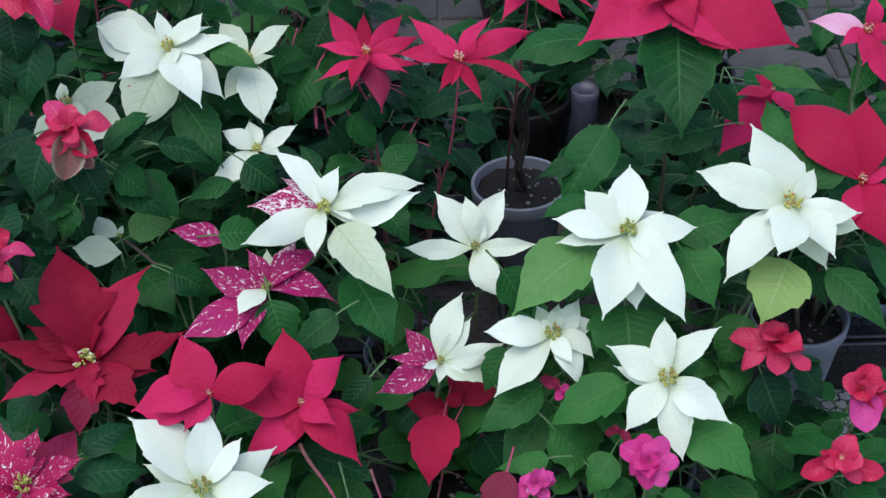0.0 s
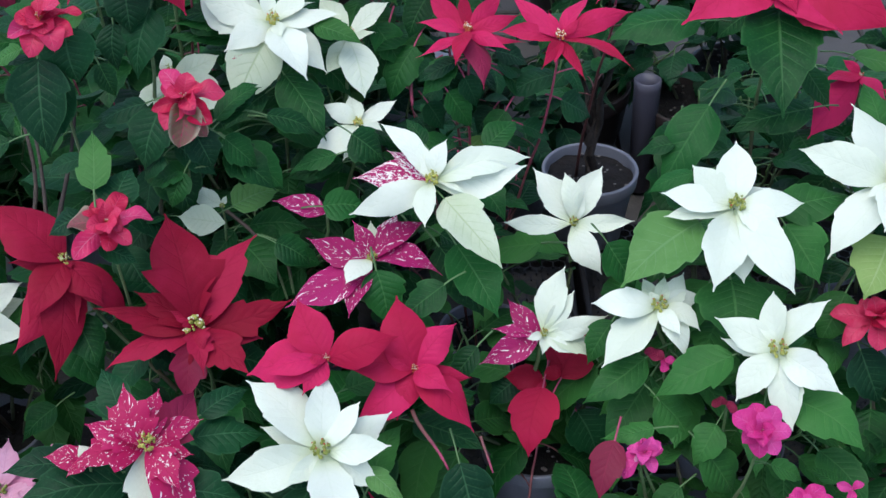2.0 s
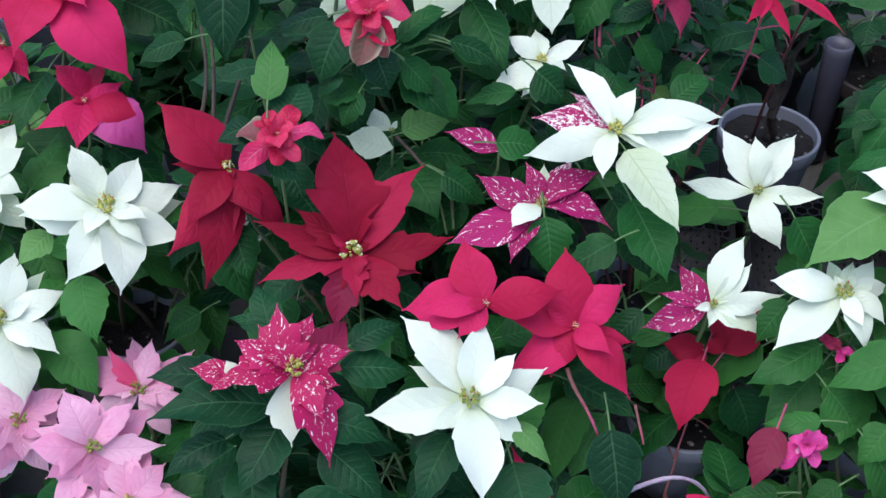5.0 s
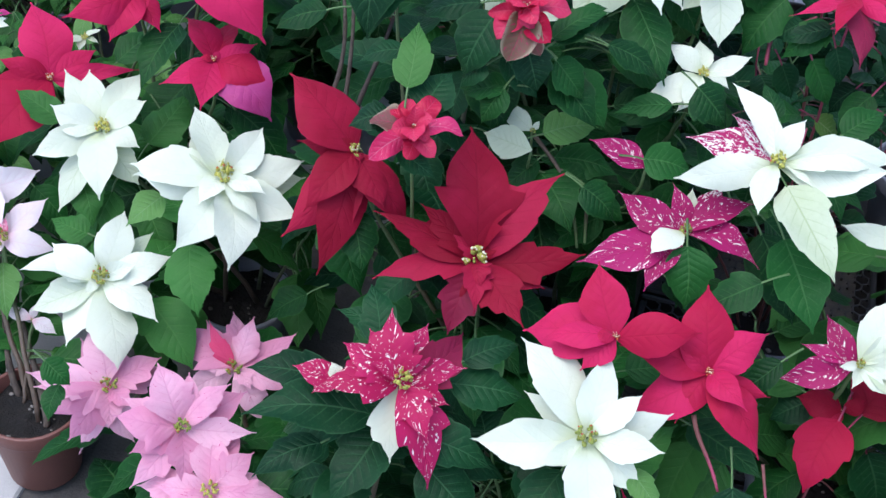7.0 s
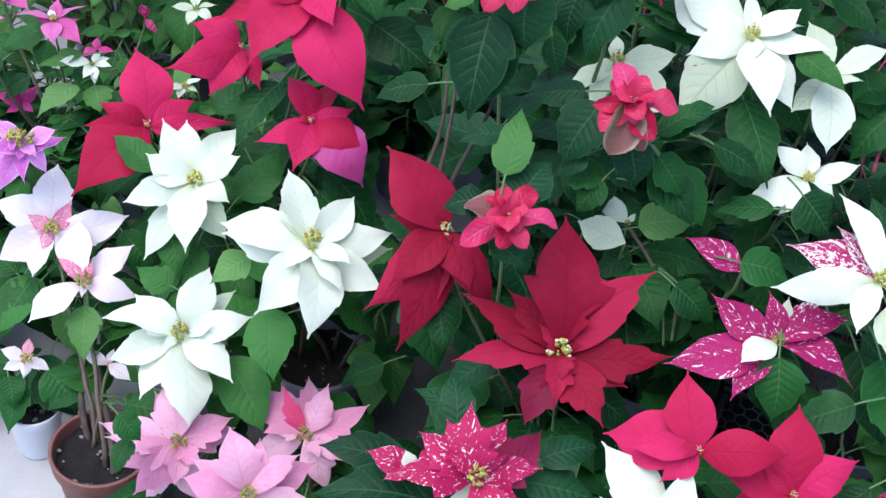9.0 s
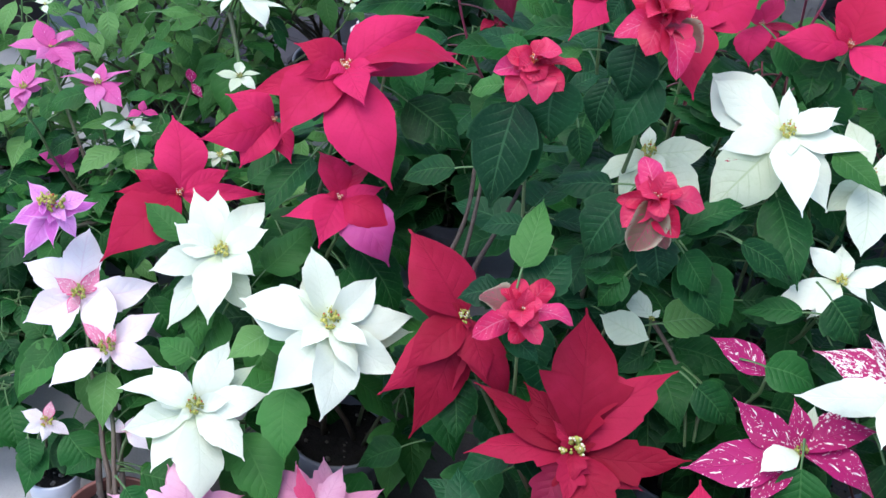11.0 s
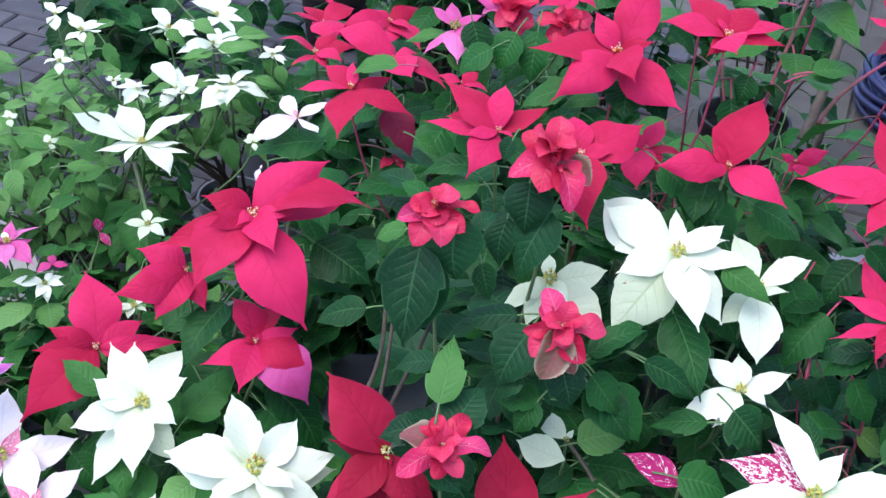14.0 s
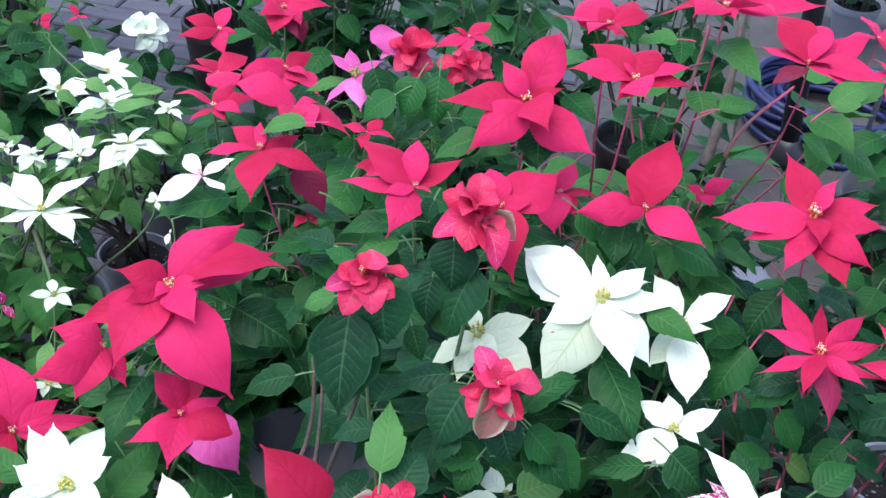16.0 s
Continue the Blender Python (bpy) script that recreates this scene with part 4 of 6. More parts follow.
leaf(p, (-0.253, 1.19, 0.370), (-0.238, 1.150, 0.300), 0.75)
leaf(p, (-0.155, 1.148, 0.376), (-0.219, 1.120, 0.332), 0.6)
leaf(p, (-0.257, 0.931, 0.212), (-0.214, 1.003, 0.250), 0.5, 'leaf_fresh')
leaf(p, (-0.111, 1.087, 0.314), (-0.155, 1.059, 0.265), 0.5)
head(p, 'red', (-0.309, 0.990, 0.380), -10, 30, 0.6, [(-153, 0.035, 0.6, 20), (124, 0.092, 0.6, 8), (-153, 0.086, 0.42, 8), (-113, 0.057, 0.6, 4), (27, 0.099, 0.5, -4), (-166, 0.113, 0.62, -10)])
leaf(p, (-0.694, 1.183, 0.300), (-0.658, 1.129, 0.242), 0.65)
p = plant((-0.056, 1.002), shoots=1, leafy=6, label='low red poinsettia in a grey plastic pot', stem='red')
head(p, 'crimson', (-0.011, 1.142, 0.200), -17, 34, 0.3, [(-170, 0.060, 0.7, 2), (50, 0.036, 0.6, 11), (-106, 0.029, 0.6, 16)])
leaf(p, (-0.049, 1.163, 0.182), (-0.092, 1.150, 0.140), 0.8, 'leaf_blue')
leaf(p, (0.040, 1.150, 0.127), (0.072, 1.119, 0.055), 0.9, 'leaf_blue')
head(p, 'red', (0.052, 0.907, 0.170), -15, 34, 0.4, [(-24, 0.094, 0.52, 0), (-28, 0.019, 0.5, 17)])
head(p, 'red', (-0.210, 0.836, 0.130), 9, 32, 0.5, [(107, 0.126, 0.4, 1), (163, 0.120, 0.6, -2), (20, 0.094, 0.6, 3), (-6, 0.109, 0.5, 2)])
leaf(p, (-0.014, 1.125, 0.200), (-0.038, 1.047, 0.134), 0.66, 'red')
leaf(p, (0.014, 1.146, 0.197), (0.064, 1.215, 0.239), 0.75, 'crimson')
leaf(p, (0.026, 0.894, 0.156), (-0.049, 0.862, 0.111), 0.85, 'red')
leaf(p, (0.070, 0.966, 0.251), (0.046, 0.907, 0.197), 0.55, 'plum')
cane(p, ((-0.152, 0.923, 0.100), (-0.102, 0.921, 0.140), (-0.036, 0.967, 0.180), (0.008, 0.966, 0.100)), 0.004)
p = plant((0.341, 1.539), label='high broad-bracted red poinsettia in a grey plastic pot')
head(p, 'red', (0.341, 1.499, 0.680), -8, 31, 1, [(167, 0.086, 0.5, 11), (-142, 0.176, 0.55, 1), (-28, 0.194, 0.55, -2), (-53, 0.147, 0.6, 6), (-132, 0.088, 0.5, 19), (43, 0.065, 0.6, 16), (-75, 0.097, 0.5, 12)])
leaf(p, (0.340, 1.470, 0.632), (0.330, 1.320, 0.530), 0.62)
leaf(p, (0.233, 1.485, 0.603), (0.089, 1.476, 0.573), 0.52)
leaf(p, (0.397, 1.413, 0.493), (0.267, 1.394, 0.459), 0.45)
p = plant((0.600, 1.500), label='red poinsettia in a grey plastic pot', base=-0.1)
head(p, 'red', (0.588, 1.294, 0.470), -31, 33, 1, [(150, 0.168, 0.55, -2), (143, 0.051, 0.4, 15), (105, 0.132, 0.6, 2), (-52, 0.108, 0.6, -5), (28, 0.058, 0.5, 19), (-84, 0.079, 0.5, 14)])
leaf(p, (0.472, 1.495, 0.538), (0.579, 1.491, 0.497), 0.35, 'leaf_mid')
leaf(p, (0.411, 1.518, 0.503), (0.454, 1.494, 0.439), 0.6)
head(p, 'red', (0.519, 1.567, 0.460), -21, 29, 0.5, [(-113, 0.150, 0.38, 2), (-147, 0.075, 0.42, 19), (156, 0.039, 0.4, 22), (-45, 0.066, 0.5, 10)])
head(p, 'red', (0.625, 1.495, 0.600), -8, 36, 1, [(-139, 0.060, 0.4, 17), (-99, 0.066, 0.5, 11), (-70, 0.097, 0.5, -3), (173, 0.087, 0.4, 2, 'pink'), (85, 0.055, 0.5, 16), (-9, 0.051, 0.5, 12)])
p = plant((-1.093, 1.457), label='large scarlet poinsettia in a grey plastic pot')
head(p, 'red', (-1.248, 1.369, 0.249), 28, 32, 0.8, [(158, 0.081, 0.45, 12), (-176, 0.098, 0.3, 6), (100, 0.134, 0.58, -1), (-134, 0.162, 0.56, -2), (2, 0.137, 0.2, 1), (31, 0.084, 0.4, 2), (-16, 0.062, 0.35, 2)])
head(p, 'red', (-0.980, 1.389, 0.338), 16, 27, 0.6, [(-171, 0.022, 0.6, 22), (55, 0.018, 0.6, 20), (-145, 0.091, 0.4, 8), (-98, 0.087, 0.62, 2), (24, 0.069, 0.42, 8), (-20, 0.092, 0.6, 0), (126, 0.086, 0.62, 2), (69, 0.088, 0.55, -6), (-41, 0.122, 0.62, -16, 'cerise')])
head(p, 'red', (-1.030, 1.481, 0.495), 33, 30, 1.1, [(-77, 0.103, 0.48, 28), (-22, 0.061, 0.44, 26), (-136, 0.048, 0.46, 26), (-160, 0.080, 0.36, 16), (157, 0.082, 0.6, 10), (32, 0.149, 0.5, 6), (0, 0.180, 0.44, 0), (-131, 0.149, 0.56, -2), (-71, 0.193, 0.5, -6), (-173, 0.145, 0.36, -16), (19, 0.207, 0.34, -18)])
head(p, 'red', (-1.116, 1.429, 0.400), 25, 29, 0.6, [(-142, 0.020, 0.6, 20), (-157, 0.119, 0.48, 4), (158, 0.083, 0.6, 8), (-118, 0.092, 0.6, -2), (-64, 0.071, 0.5, -8)])
leaf(p, (-0.956, 1.541, 0.432), (-0.854, 1.533, 0.384), 0.75)
leaf(p, (-1.053, 1.431, 0.358), (-1.070, 1.328, 0.302), 0.5)
leaf(p, (-1.198, 1.484, 0.218), (-1.149, 1.569, 0.238), 0.5)
p = plant((-0.608, 1.677), label='broad-bracted red poinsettia in a grey plastic pot')
head(p, 'red', (-0.697, 1.587, 0.671), 26, 19, 0.6, [(-53, 0.034, 0.5, 20), (-156, 0.058, 0.4, 16), (130, 0.117, 0.5, 4), (77, 0.079, 0.5, 12), (29, 0.090, 0.38, 4), (163, 0.110, 0.22, -6), (-124, 0.095, 0.55, -4)])
leaf(p, (-0.814, 1.574, 0.636), (-0.778, 1.586, 0.605), 0.6, 'leaf_fresh')
leaf(p, (-0.711, 1.572, 0.618), (-0.801, 1.554, 0.584), 0.35)
leaf(p, (-0.796, 1.531, 0.585), (-0.858, 1.539, 0.580), 0.6, 'leaf_blue')
leaf(p, (-0.707, 1.558, 0.596), (-0.771, 1.547, 0.564), 0.5, 'leaf_fresh')
head(p, 'red', (-0.565, 1.536, 0.696), -3, 19, 0.6, [(13, 0.044, 0.55, 12), (52, 0.102, 0.72, 0), (119, 0.069, 0.6, 2), (-67, 0.125, 0.5, -3)])
head(p, 'red', (-0.506, 1.728, 0.620), 2, 27, 0.5, [(-87, 0.072, 0.75, -4), (-51, 0.047, 0.7, -2), (78, 0.062, 0.5, -1), (156, 0.038, 0.5, 16), (4, 0.059, 0.4, -2)])
head(p, 'red', (-0.377, 1.620, 0.682), 13, 26, 0.7, [(135, 0.043, 0.45, 20), (-141, 0.047, 0.4, 16), (68, 0.122, 0.62, 8), (-34, 0.099, 0.5, 0), (-175, 0.101, 0.45, -2)])
leaf(p, (-0.468, 1.622, 0.660), (-0.420, 1.623, 0.610), 0.85)
leaf(p, (-0.400, 1.631, 0.651), (-0.400, 1.606, 0.580), 0.75)
leaf(p, (-0.333, 1.630, 0.629), (-0.256, 1.639, 0.581), 0.6)
head(p, 'rose', (-0.893, 1.713, 0.500), 25, 31, 0.3, [(-148, 0.031, 0.5, 4), (115, 0.016, 0.6, 20), (22, 0.020, 0.5, -3), (-59, 0.018, 0.6, 16)], 'ruf')
leaf(p, (-0.402, 1.648, 0.638), (-0.376, 1.606, 0.603), 0.8)
leaf(p, (-0.416, 1.646, 0.639), (-0.405, 1.589, 0.598), 0.8)
p = plant((-0.653, 1.757), label='tall scarlet poinsettia in a grey plastic pot', stem='red')
head(p, 'red', (-0.967, 1.692, 0.623), 19, 16, 0.8, [(89, 0.048, 0.5, 14), (139, 0.062, 0.58, 6), (-172, 0.084, 0.34, 0), (-97, 0.104, 0.6, -4), (26, 0.069, 0.4, 4), (-22, 0.105, 0.34, -4)])
leaf(p, (-0.900, 1.714, 0.670), (-0.971, 1.703, 0.641), 0.5, 'leaf_mid')
leaf(p, (-0.917, 1.718, 0.591), (-0.865, 1.704, 0.518), 0.6, 'plum')
leaf(p, (-0.972, 1.710, 0.560), (-1.002, 1.686, 0.500), 0.5)
head(p, 'red', (-0.570, 1.721, 0.765), -4, 22, 1, [(139, 0.071, 0.45, 20), (-57, 0.106, 0.5, 22), (21, 0.058, 0.38, 22), (-160, 0.129, 0.45, 6), (-119, 0.125, 0.5, -4), (83, 0.133, 0.46, 8), (-28, 0.132, 0.46, -4)])
leaf(p, (-0.628, 1.722, 0.696), (-0.699, 1.701, 0.651), 0.55, 'leaf_mid')
leaf(p, (-0.587, 1.734, 0.682), (-0.646, 1.726, 0.653), 0.5, 'leaf_mid')
head(p, 'red', (-0.424, 1.737, 0.816), 13, 9, 0.8, [(-86, 0.079, 0.6, 16), (120, 0.046, 0.5, 14), (172, 0.096, 0.45, 2), (128, 0.098, 0.45, 4), (61, 0.079, 0.6, 8), (20, 0.093, 0.3, 4), (3, 0.086, 0.32, -2), (-128, 0.047, 0.5, -6)])
leaf(p, (-0.384, 1.747, 0.764), (-0.392, 1.738, 0.718), 0.8)
leaf(p, (-0.402, 1.742, 0.726), (-0.391, 1.728, 0.667), 0.7)
leaf(p, (-0.302, 1.783, 0.772), (-0.246, 1.815, 0.764), 0.55, 'leaf_mid')
leaf(p, (-0.143, 1.836, 0.780), (-0.080, 1.889, 0.802), 0.55, 'leaf_mid')
leaf(p, (-0.550, 1.734, 0.721), (-0.539, 1.673, 0.685), 0.9)
leaf(p, (-0.308, 1.795, 0.761), (-0.244, 1.855, 0.756), 0.55, 'leaf_mid')
leaf(p, (-0.335, 1.841, 0.769), (-0.319, 1.783, 0.748), 0.7, 'leaf_mid')
p = plant((-0.450, 2.150), kind='leaf_fresh', label='tall red, pink-stemmed poinsettia in a grey plastic pot', stem='red', leafy=9)
head(p, 'red', (-0.483, 1.903, 0.820), -8, 4, 0.7, [(130, 0.043, 0.6, 15), (15, 0.028, 0.6, 22), (-163, 0.094, 0.4, 5), (44, 0.075, 0.45, 6), (-105, 0.067, 0.6, 13), (-66, 0.063, 0.7, 17), (134, 0.100, 0.6, -3), (80, 0.101, 0.6, 4)])
cane(p, ((-0.276, 1.861, 0.656), (-0.262, 1.897, 0.704), (-0.217, 1.924, 0.729), (-0.192, 1.945, 0.753)), 0.0035, STEM['red'], 'pinkish red stem')
cane(p, ((-0.336, 1.943, 0.831), (-0.337, 1.908, 0.780), (-0.361, 1.862, 0.721), (-0.357, 1.829, 0.671)), 0.0035, STEM['red'], 'pinkish red stem')
cane(p, ((-0.430, 1.804, 0.749), (-0.423, 1.791, 0.727), (-0.415, 1.778, 0.706), (-0.407, 1.765, 0.684)), 0.003, STEM['red'], 'pinkish red stem')
head(p, 'red', (-0.318, 1.899, 0.880), 9, 6, 0.7, [(-160, 0.111, 0.42, -4), (12, 0.158, 0.36, 0), (145, 0.049, 0.5, 18), (57, 0.110, 0.5, -1), (-80, 0.055, 0.6, 12), (-125, 0.105, 0.5, 15), (-52, 0.106, 0.4, 21)])
head(p, 'red', (-0.163, 2.112, 0.720), -15, 10, 0.6, [(-18, 0.049, 0.5, 18), (136, 0.127, 0.5, 8), (97, 0.098, 0.6, 10), (172, 0.087, 0.45, 2), (-28, 0.091, 0.42, -4), (0, 0.134, 0.4, 2), (58, 0.138, 0.35, 6), (-123, 0.079, 0.5, -8, 'plum')])
head(p, 'red', (-0.044, 2.267, 0.720), 1, 6, 0.4, [(115, 0.076, 0.5, 1), (-150, 0.075, 0.4, 6), (32, 0.051, 0.5, 4), (-77, 0.087, 0.5, 5)])
head(p, 'red', (-0.293, 2.016, 0.500), -12, 31, 0.5, [(178, 0.030, 0.5, 19), (42, 0.059, 0.5, 5), (-51, 0.042, 0.6, 21), (-99, 0.032, 0.5, 17)])
cane(p, ((-0.293, 2.266, 0.416), (-0.278, 2.310, 0.475), (-0.270, 2.368, 0.557), (-0.274, 2.434, 0.656)), 0.011, BARK, 'dark leaning stake')
leaf(p, (-0.316, 1.914, 0.821), (-0.246, 1.827, 0.800), 0.5, 'leaf_mid')
leaf(p, (-0.151, 2.047, 0.660), (-0.073, 1.971, 0.638), 0.55, 'leaf_mid')
leaf(p, (-0.096, 2.114, 0.663), (-0.022, 2.216, 0.672), 0.5, 'leaf_mid')
leaf(p, (-0.379, 1.997, 0.777), (-0.447, 1.979, 0.763), 0.5, 'leaf_fresh')
cane(p, ((-0.440, 2.150, -0.100), (-0.284, 2.161, 0.360), (-0.271, 2.182, 0.40), (-0.260, 2.200, 0.50)), 0.009, BARK)
p = plant((-1.190, 2.411), label='red many-headed poinsettia in a grey plastic pot', leafy=8)
head(p, 'red', (-1.304, 2.344, 0.386), 27, 6, 0.8, [(-86, 0.138, 0.5, 10), (-119, 0.061, 0.5, 12), (163, 0.088, 0.42, 2), (123, 0.084, 0.5, 2), (43, 0.099, 0.5, 2), (-20, 0.082, 0.4, -4)])
head(p, 'red', (-1.175, 2.400, 0.398), 26, 8, 0.8, [(-52, 0.065, 0.5, 10), (-160, 0.124, 0.42, 0), (131, 0.058, 0.55, 2), (39, 0.089, 0.45, 2), (-58, 0.110, 0.6, -2), (-101, 0.093, 0.5, 4)])
head(p, 'red', (-1.252, 2.191, 0.399), 22, 14, 0.8, [(-33, 0.068, 0.5, 8), (159, 0.087, 0.45, 2), (59, 0.076, 0.5, 4), (10, 0.090, 0.45, 2), (-63, 0.052, 0.5, 4), (-139, 0.064, 0.5, 0)])
head(p, 'red', (-1.076, 2.164, 0.445), 32, 12, 0.3, [(138, 0.136, 0.5, -3), (-57, 0.147, 0.5, 6), (111, 0.099, 0.5, -2), (-16, 0.053, 0.6, 17), (-84, 0.128, 0.6, 22), (-124, 0.088, 0.5, 18)])
head(p, 'red', (-1.402, 2.595, 0.369), 25, 21, 0.7, [(-165, 0.104, 0.45, 0), (156, 0.086, 0.5, 2), (65, 0.076, 0.5, 2), (-13, 0.041, 0.5, 2), (-84, 0.080, 0.5, -2)])
head(p, 'red', (-1.212, 2.492, 0.493), 19, 14, 0.8, [(163, 0.098, 0.5, 5), (10, 0.104, 0.45, -4), (-105, 0.093, 0.6, 1), (-57, 0.069, 0.6, 0), (-132, 0.086, 0.5, 19), (-64, 0.082, 0.4, -17, 'plum'), (77, 0.088, 0.5, -1)])
leaf(p, (-1.325, 2.510, 0.462), (-1.219, 2.503, 0.384), 0.35)
leaf(p, (-1.177, 2.491, 0.482), (-1.166, 2.479, 0.424), 0.5, 'plum')
head(p, 'red', (-0.888, 2.016, 0.502), 24, 15, 0.3, [(163, 0.051, 0.5, 2), (39, 0.043, 0.6, 1), (-20, 0.052, 0.5, -6), (-110, 0.043, 0.5, -3)])
head(p, 'red', (-0.791, 2.401, 0.539), 11, 12, 0.4, [(-147, 0.078, 0.5, -4), (161, 0.038, 0.55, 15), (49, 0.071, 0.55, -1), (-31, 0.060, 0.5, 1), (-93, 0.062, 0.6, 5)])
head(p, 'red', (-1.940, 2.746, 0.233), 30, 12, 0.3, [(-135, 0.024, 0.6, 20), (40, 0.043, 0.5, 3), (-66, 0.048, 0.5, 4)])
head(p, 'red', (-1.950, 2.957, 0.164), 19, 18, 0.3, [(117, 0.063, 0.3, -6), (-21, 0.034, 0.3, 13), (-142, 0.034, 0.3, -3)])
head(p, 'red', (-0.838, 1.997, 0.447), 27, 30, 0, [(-168, 0.053, 0.4, -6), (170, 0.066, 0.4, -3)])
head(p, 'rose', (-0.891, 2.316, 0.524), 14, 33, 0.4, [(147, 0.096, 0.5, -5, 'mauve'), (155, 0.048, 0.6, 14), (31, 0.051, 0.6, 13), (-35, 0.060, 0.6, 11), (-73, 0.056, 0.7, -6), (-116, 0.064, 0.6, 21), (-168, 0.059, 0.5, 2, 'mauve')], 'ruf')
head(p, 'rose', (-0.751, 2.201, 0.574), 17, 36, 0.3, [(176, 0.059, 0.6, -4), (138, 0.039, 0.6, 2), (26, 0.052, 0.6, -4), (-19, 0.053, 0.6, -6), (-84, 0.037, 0.7, -2), (-142, 0.050, 0.6, -2)], 'ruf')
p = plant((-0.594, 1.322), kind='leaf_blue', label='rose-red ruffled poinsettia in a grey plastic pot')
head(p, 'rose', (-0.510, 1.281, 0.602), 17, 35, 0.7, [(77, 0.022, 0.7, 12), (157, 0.024, 0.7, 20), (-83, 0.032, 0.8, 17), (112, 0.056, 0.5, -1, 'rosestreak'), (1, 0.059, 0.55, -5), (-53, 0.053, 0.6, 3), (-172, 0.047, 0.42, 0), (-131, 0.052, 0.6, -1), (-108, 0.067, 0.65, -9, 'mottle'), (122, 0.041, 0.5, 3, 'rosestreak'), (-67, 0.058, 0.5, -11, 'mottle')], 'ruf')
leaf(p, (-0.472, 1.324, 0.494), (-0.400, 1.303, 0.430), 0.6)
leaf(p, (-0.568, 1.333, 0.483), (-0.527, 1.289, 0.395), 0.7)
leaf(p, (-0.502, 1.278, 0.551), (-0.479, 1.264, 0.497), 0.85, 'leaf_blue')
leaf(p, (-0.570, 1.328, 0.553), (-0.654, 1.320, 0.542), 0.45, 'leaf_blue')
leaf(p, (-0.473, 1.309, 0.544), (-0.422, 1.370, 0.563), 0.45)
leaf(p, (-0.452, 1.333, 0.488), (-0.392, 1.320, 0.423), 0.7)
leaf(p, (-0.409, 1.338, 0.539), (-0.338, 1.347, 0.495), 0.5)
leaf(p, (-0.573, 1.320, 0.572), (-0.648, 1.306, 0.538), 0.5, 'leaf_blue')
leaf(p, (-0.548, 1.294, 0.579), (-0.574, 1.257, 0.498), 0.75, 'leaf_blue')
leaf(p, (-0.476, 1.304, 0.552), (-0.413, 1.357, 0.574), 0.42)
leaf(p, (-0.450, 1.335, 0.569), (-0.420, 1.368, 0.572), 0.5)
leaf(p, (-0.521, 1.264, 0.492), (-0.543, 1.248, 0.441), 0.7)
leaf(p, (-0.468, 1.308, 0.520), (-0.424, 1.307, 0.467), 0.7)
leaf(p, (-0.535, 1.294, 0.519), (-0.480, 1.284, 0.471), 0.55, 'leaf_blue')
leaf(p, (-0.516, 1.273, 0.490), (-0.577, 1.275, 0.461), 0.6)
head(p, 'rose', (-0.598, 1.118, 0.511), 16, 28, 0.7, [(66, 0.020, 0.7, 11), (-127, 0.025, 0.7, 19), (-52, 0.027, 0.7, 18), (58, 0.052, 0.5, -5), (101, 0.043, 0.5, -4), (146, 0.037, 0.5, 18), (-52, 0.044, 0.55, 2), (-99, 0.043, 0.6, 11), (-5, 0.061, 0.4, 4, 'rosestreak'), (-144, 0.064, 0.45, -5, 'rosestreak'), (162, 0.057, 0.6, -11, 'mottle')], 'ruf')
leaf(p, (-0.642, 1.220, 0.546), (-0.697, 1.209, 0.522), 0.55, 'leaf_blue')
head(p, 'rose', (-0.689, 1.297, 0.716), 8, 24, 0.7, [(140, 0.021, 0.6, 11), (36, 0.025, 0.6, 20), (-76, 0.036, 0.8, 19), (-150, 0.049, 0.5, 2, 'rosestreak'), (7, 0.057, 0.42, 4), (-70, 0.055, 0.7, 0), (-30, 0.050, 0.6, 2), (-107, 0.056, 0.6, -4)], 'ruf')
leaf(p, (-0.702, 1.293, 0.661), (-0.696, 1.235, 0.538), 0.6, 'leaf_blue')
leaf(p, (-0.673, 1.302, 0.629), (-0.699, 1.252, 0.527), 0.5, 'leaf_blue')
leaf(p, (-0.663, 1.313, 0.695), (-0.651, 1.290, 0.622), 0.95, 'leaf_blue')
leaf(p, (-0.710, 1.323, 0.707), (-0.751, 1.340, 0.709), 0.6)
leaf(p, (-0.725, 1.305, 0.668), (-0.765, 1.303, 0.642), 0.7, 'leaf_mid')
leaf(p, (-0.631, 1.326, 0.632), (-0.613, 1.320, 0.581), 0.6)
leaf(p, (-0.651, 1.337, 0.672), (-0.628, 1.372, 0.680), 0.6, 'leaf_blue')
leaf(p, (-0.547, 1.268, 0.518), (-0.578, 1.258, 0.479), 0.7, 'leaf_blue')
leaf(p, (-0.788, 1.344, 0.496), (-0.856, 1.327, 0.459), 0.6)
cane(p, ((-0.780, 1.283, 0.334), (-0.776, 1.316, 0.380), (-0.751, 1.337, 0.402), (-0.781, 1.392, 0.492)), 0.0042, BARK, 'gnarled brown stem')
cane(p, ((-0.743, 1.283, 0.356), (-0.749, 1.308, 0.395), (-0.747, 1.345, 0.447), (-0.766, 1.386, 0.506)), 0.0036, BARK, 'gnarled brown stem')
cane(p, ((-0.725, 1.277, 0.378), (-0.723, 1.304, 0.416), (-0.706, 1.323, 0.437), (-0.697, 1.383, 0.521)), 0.004, BARK, 'gnarled brown stem')
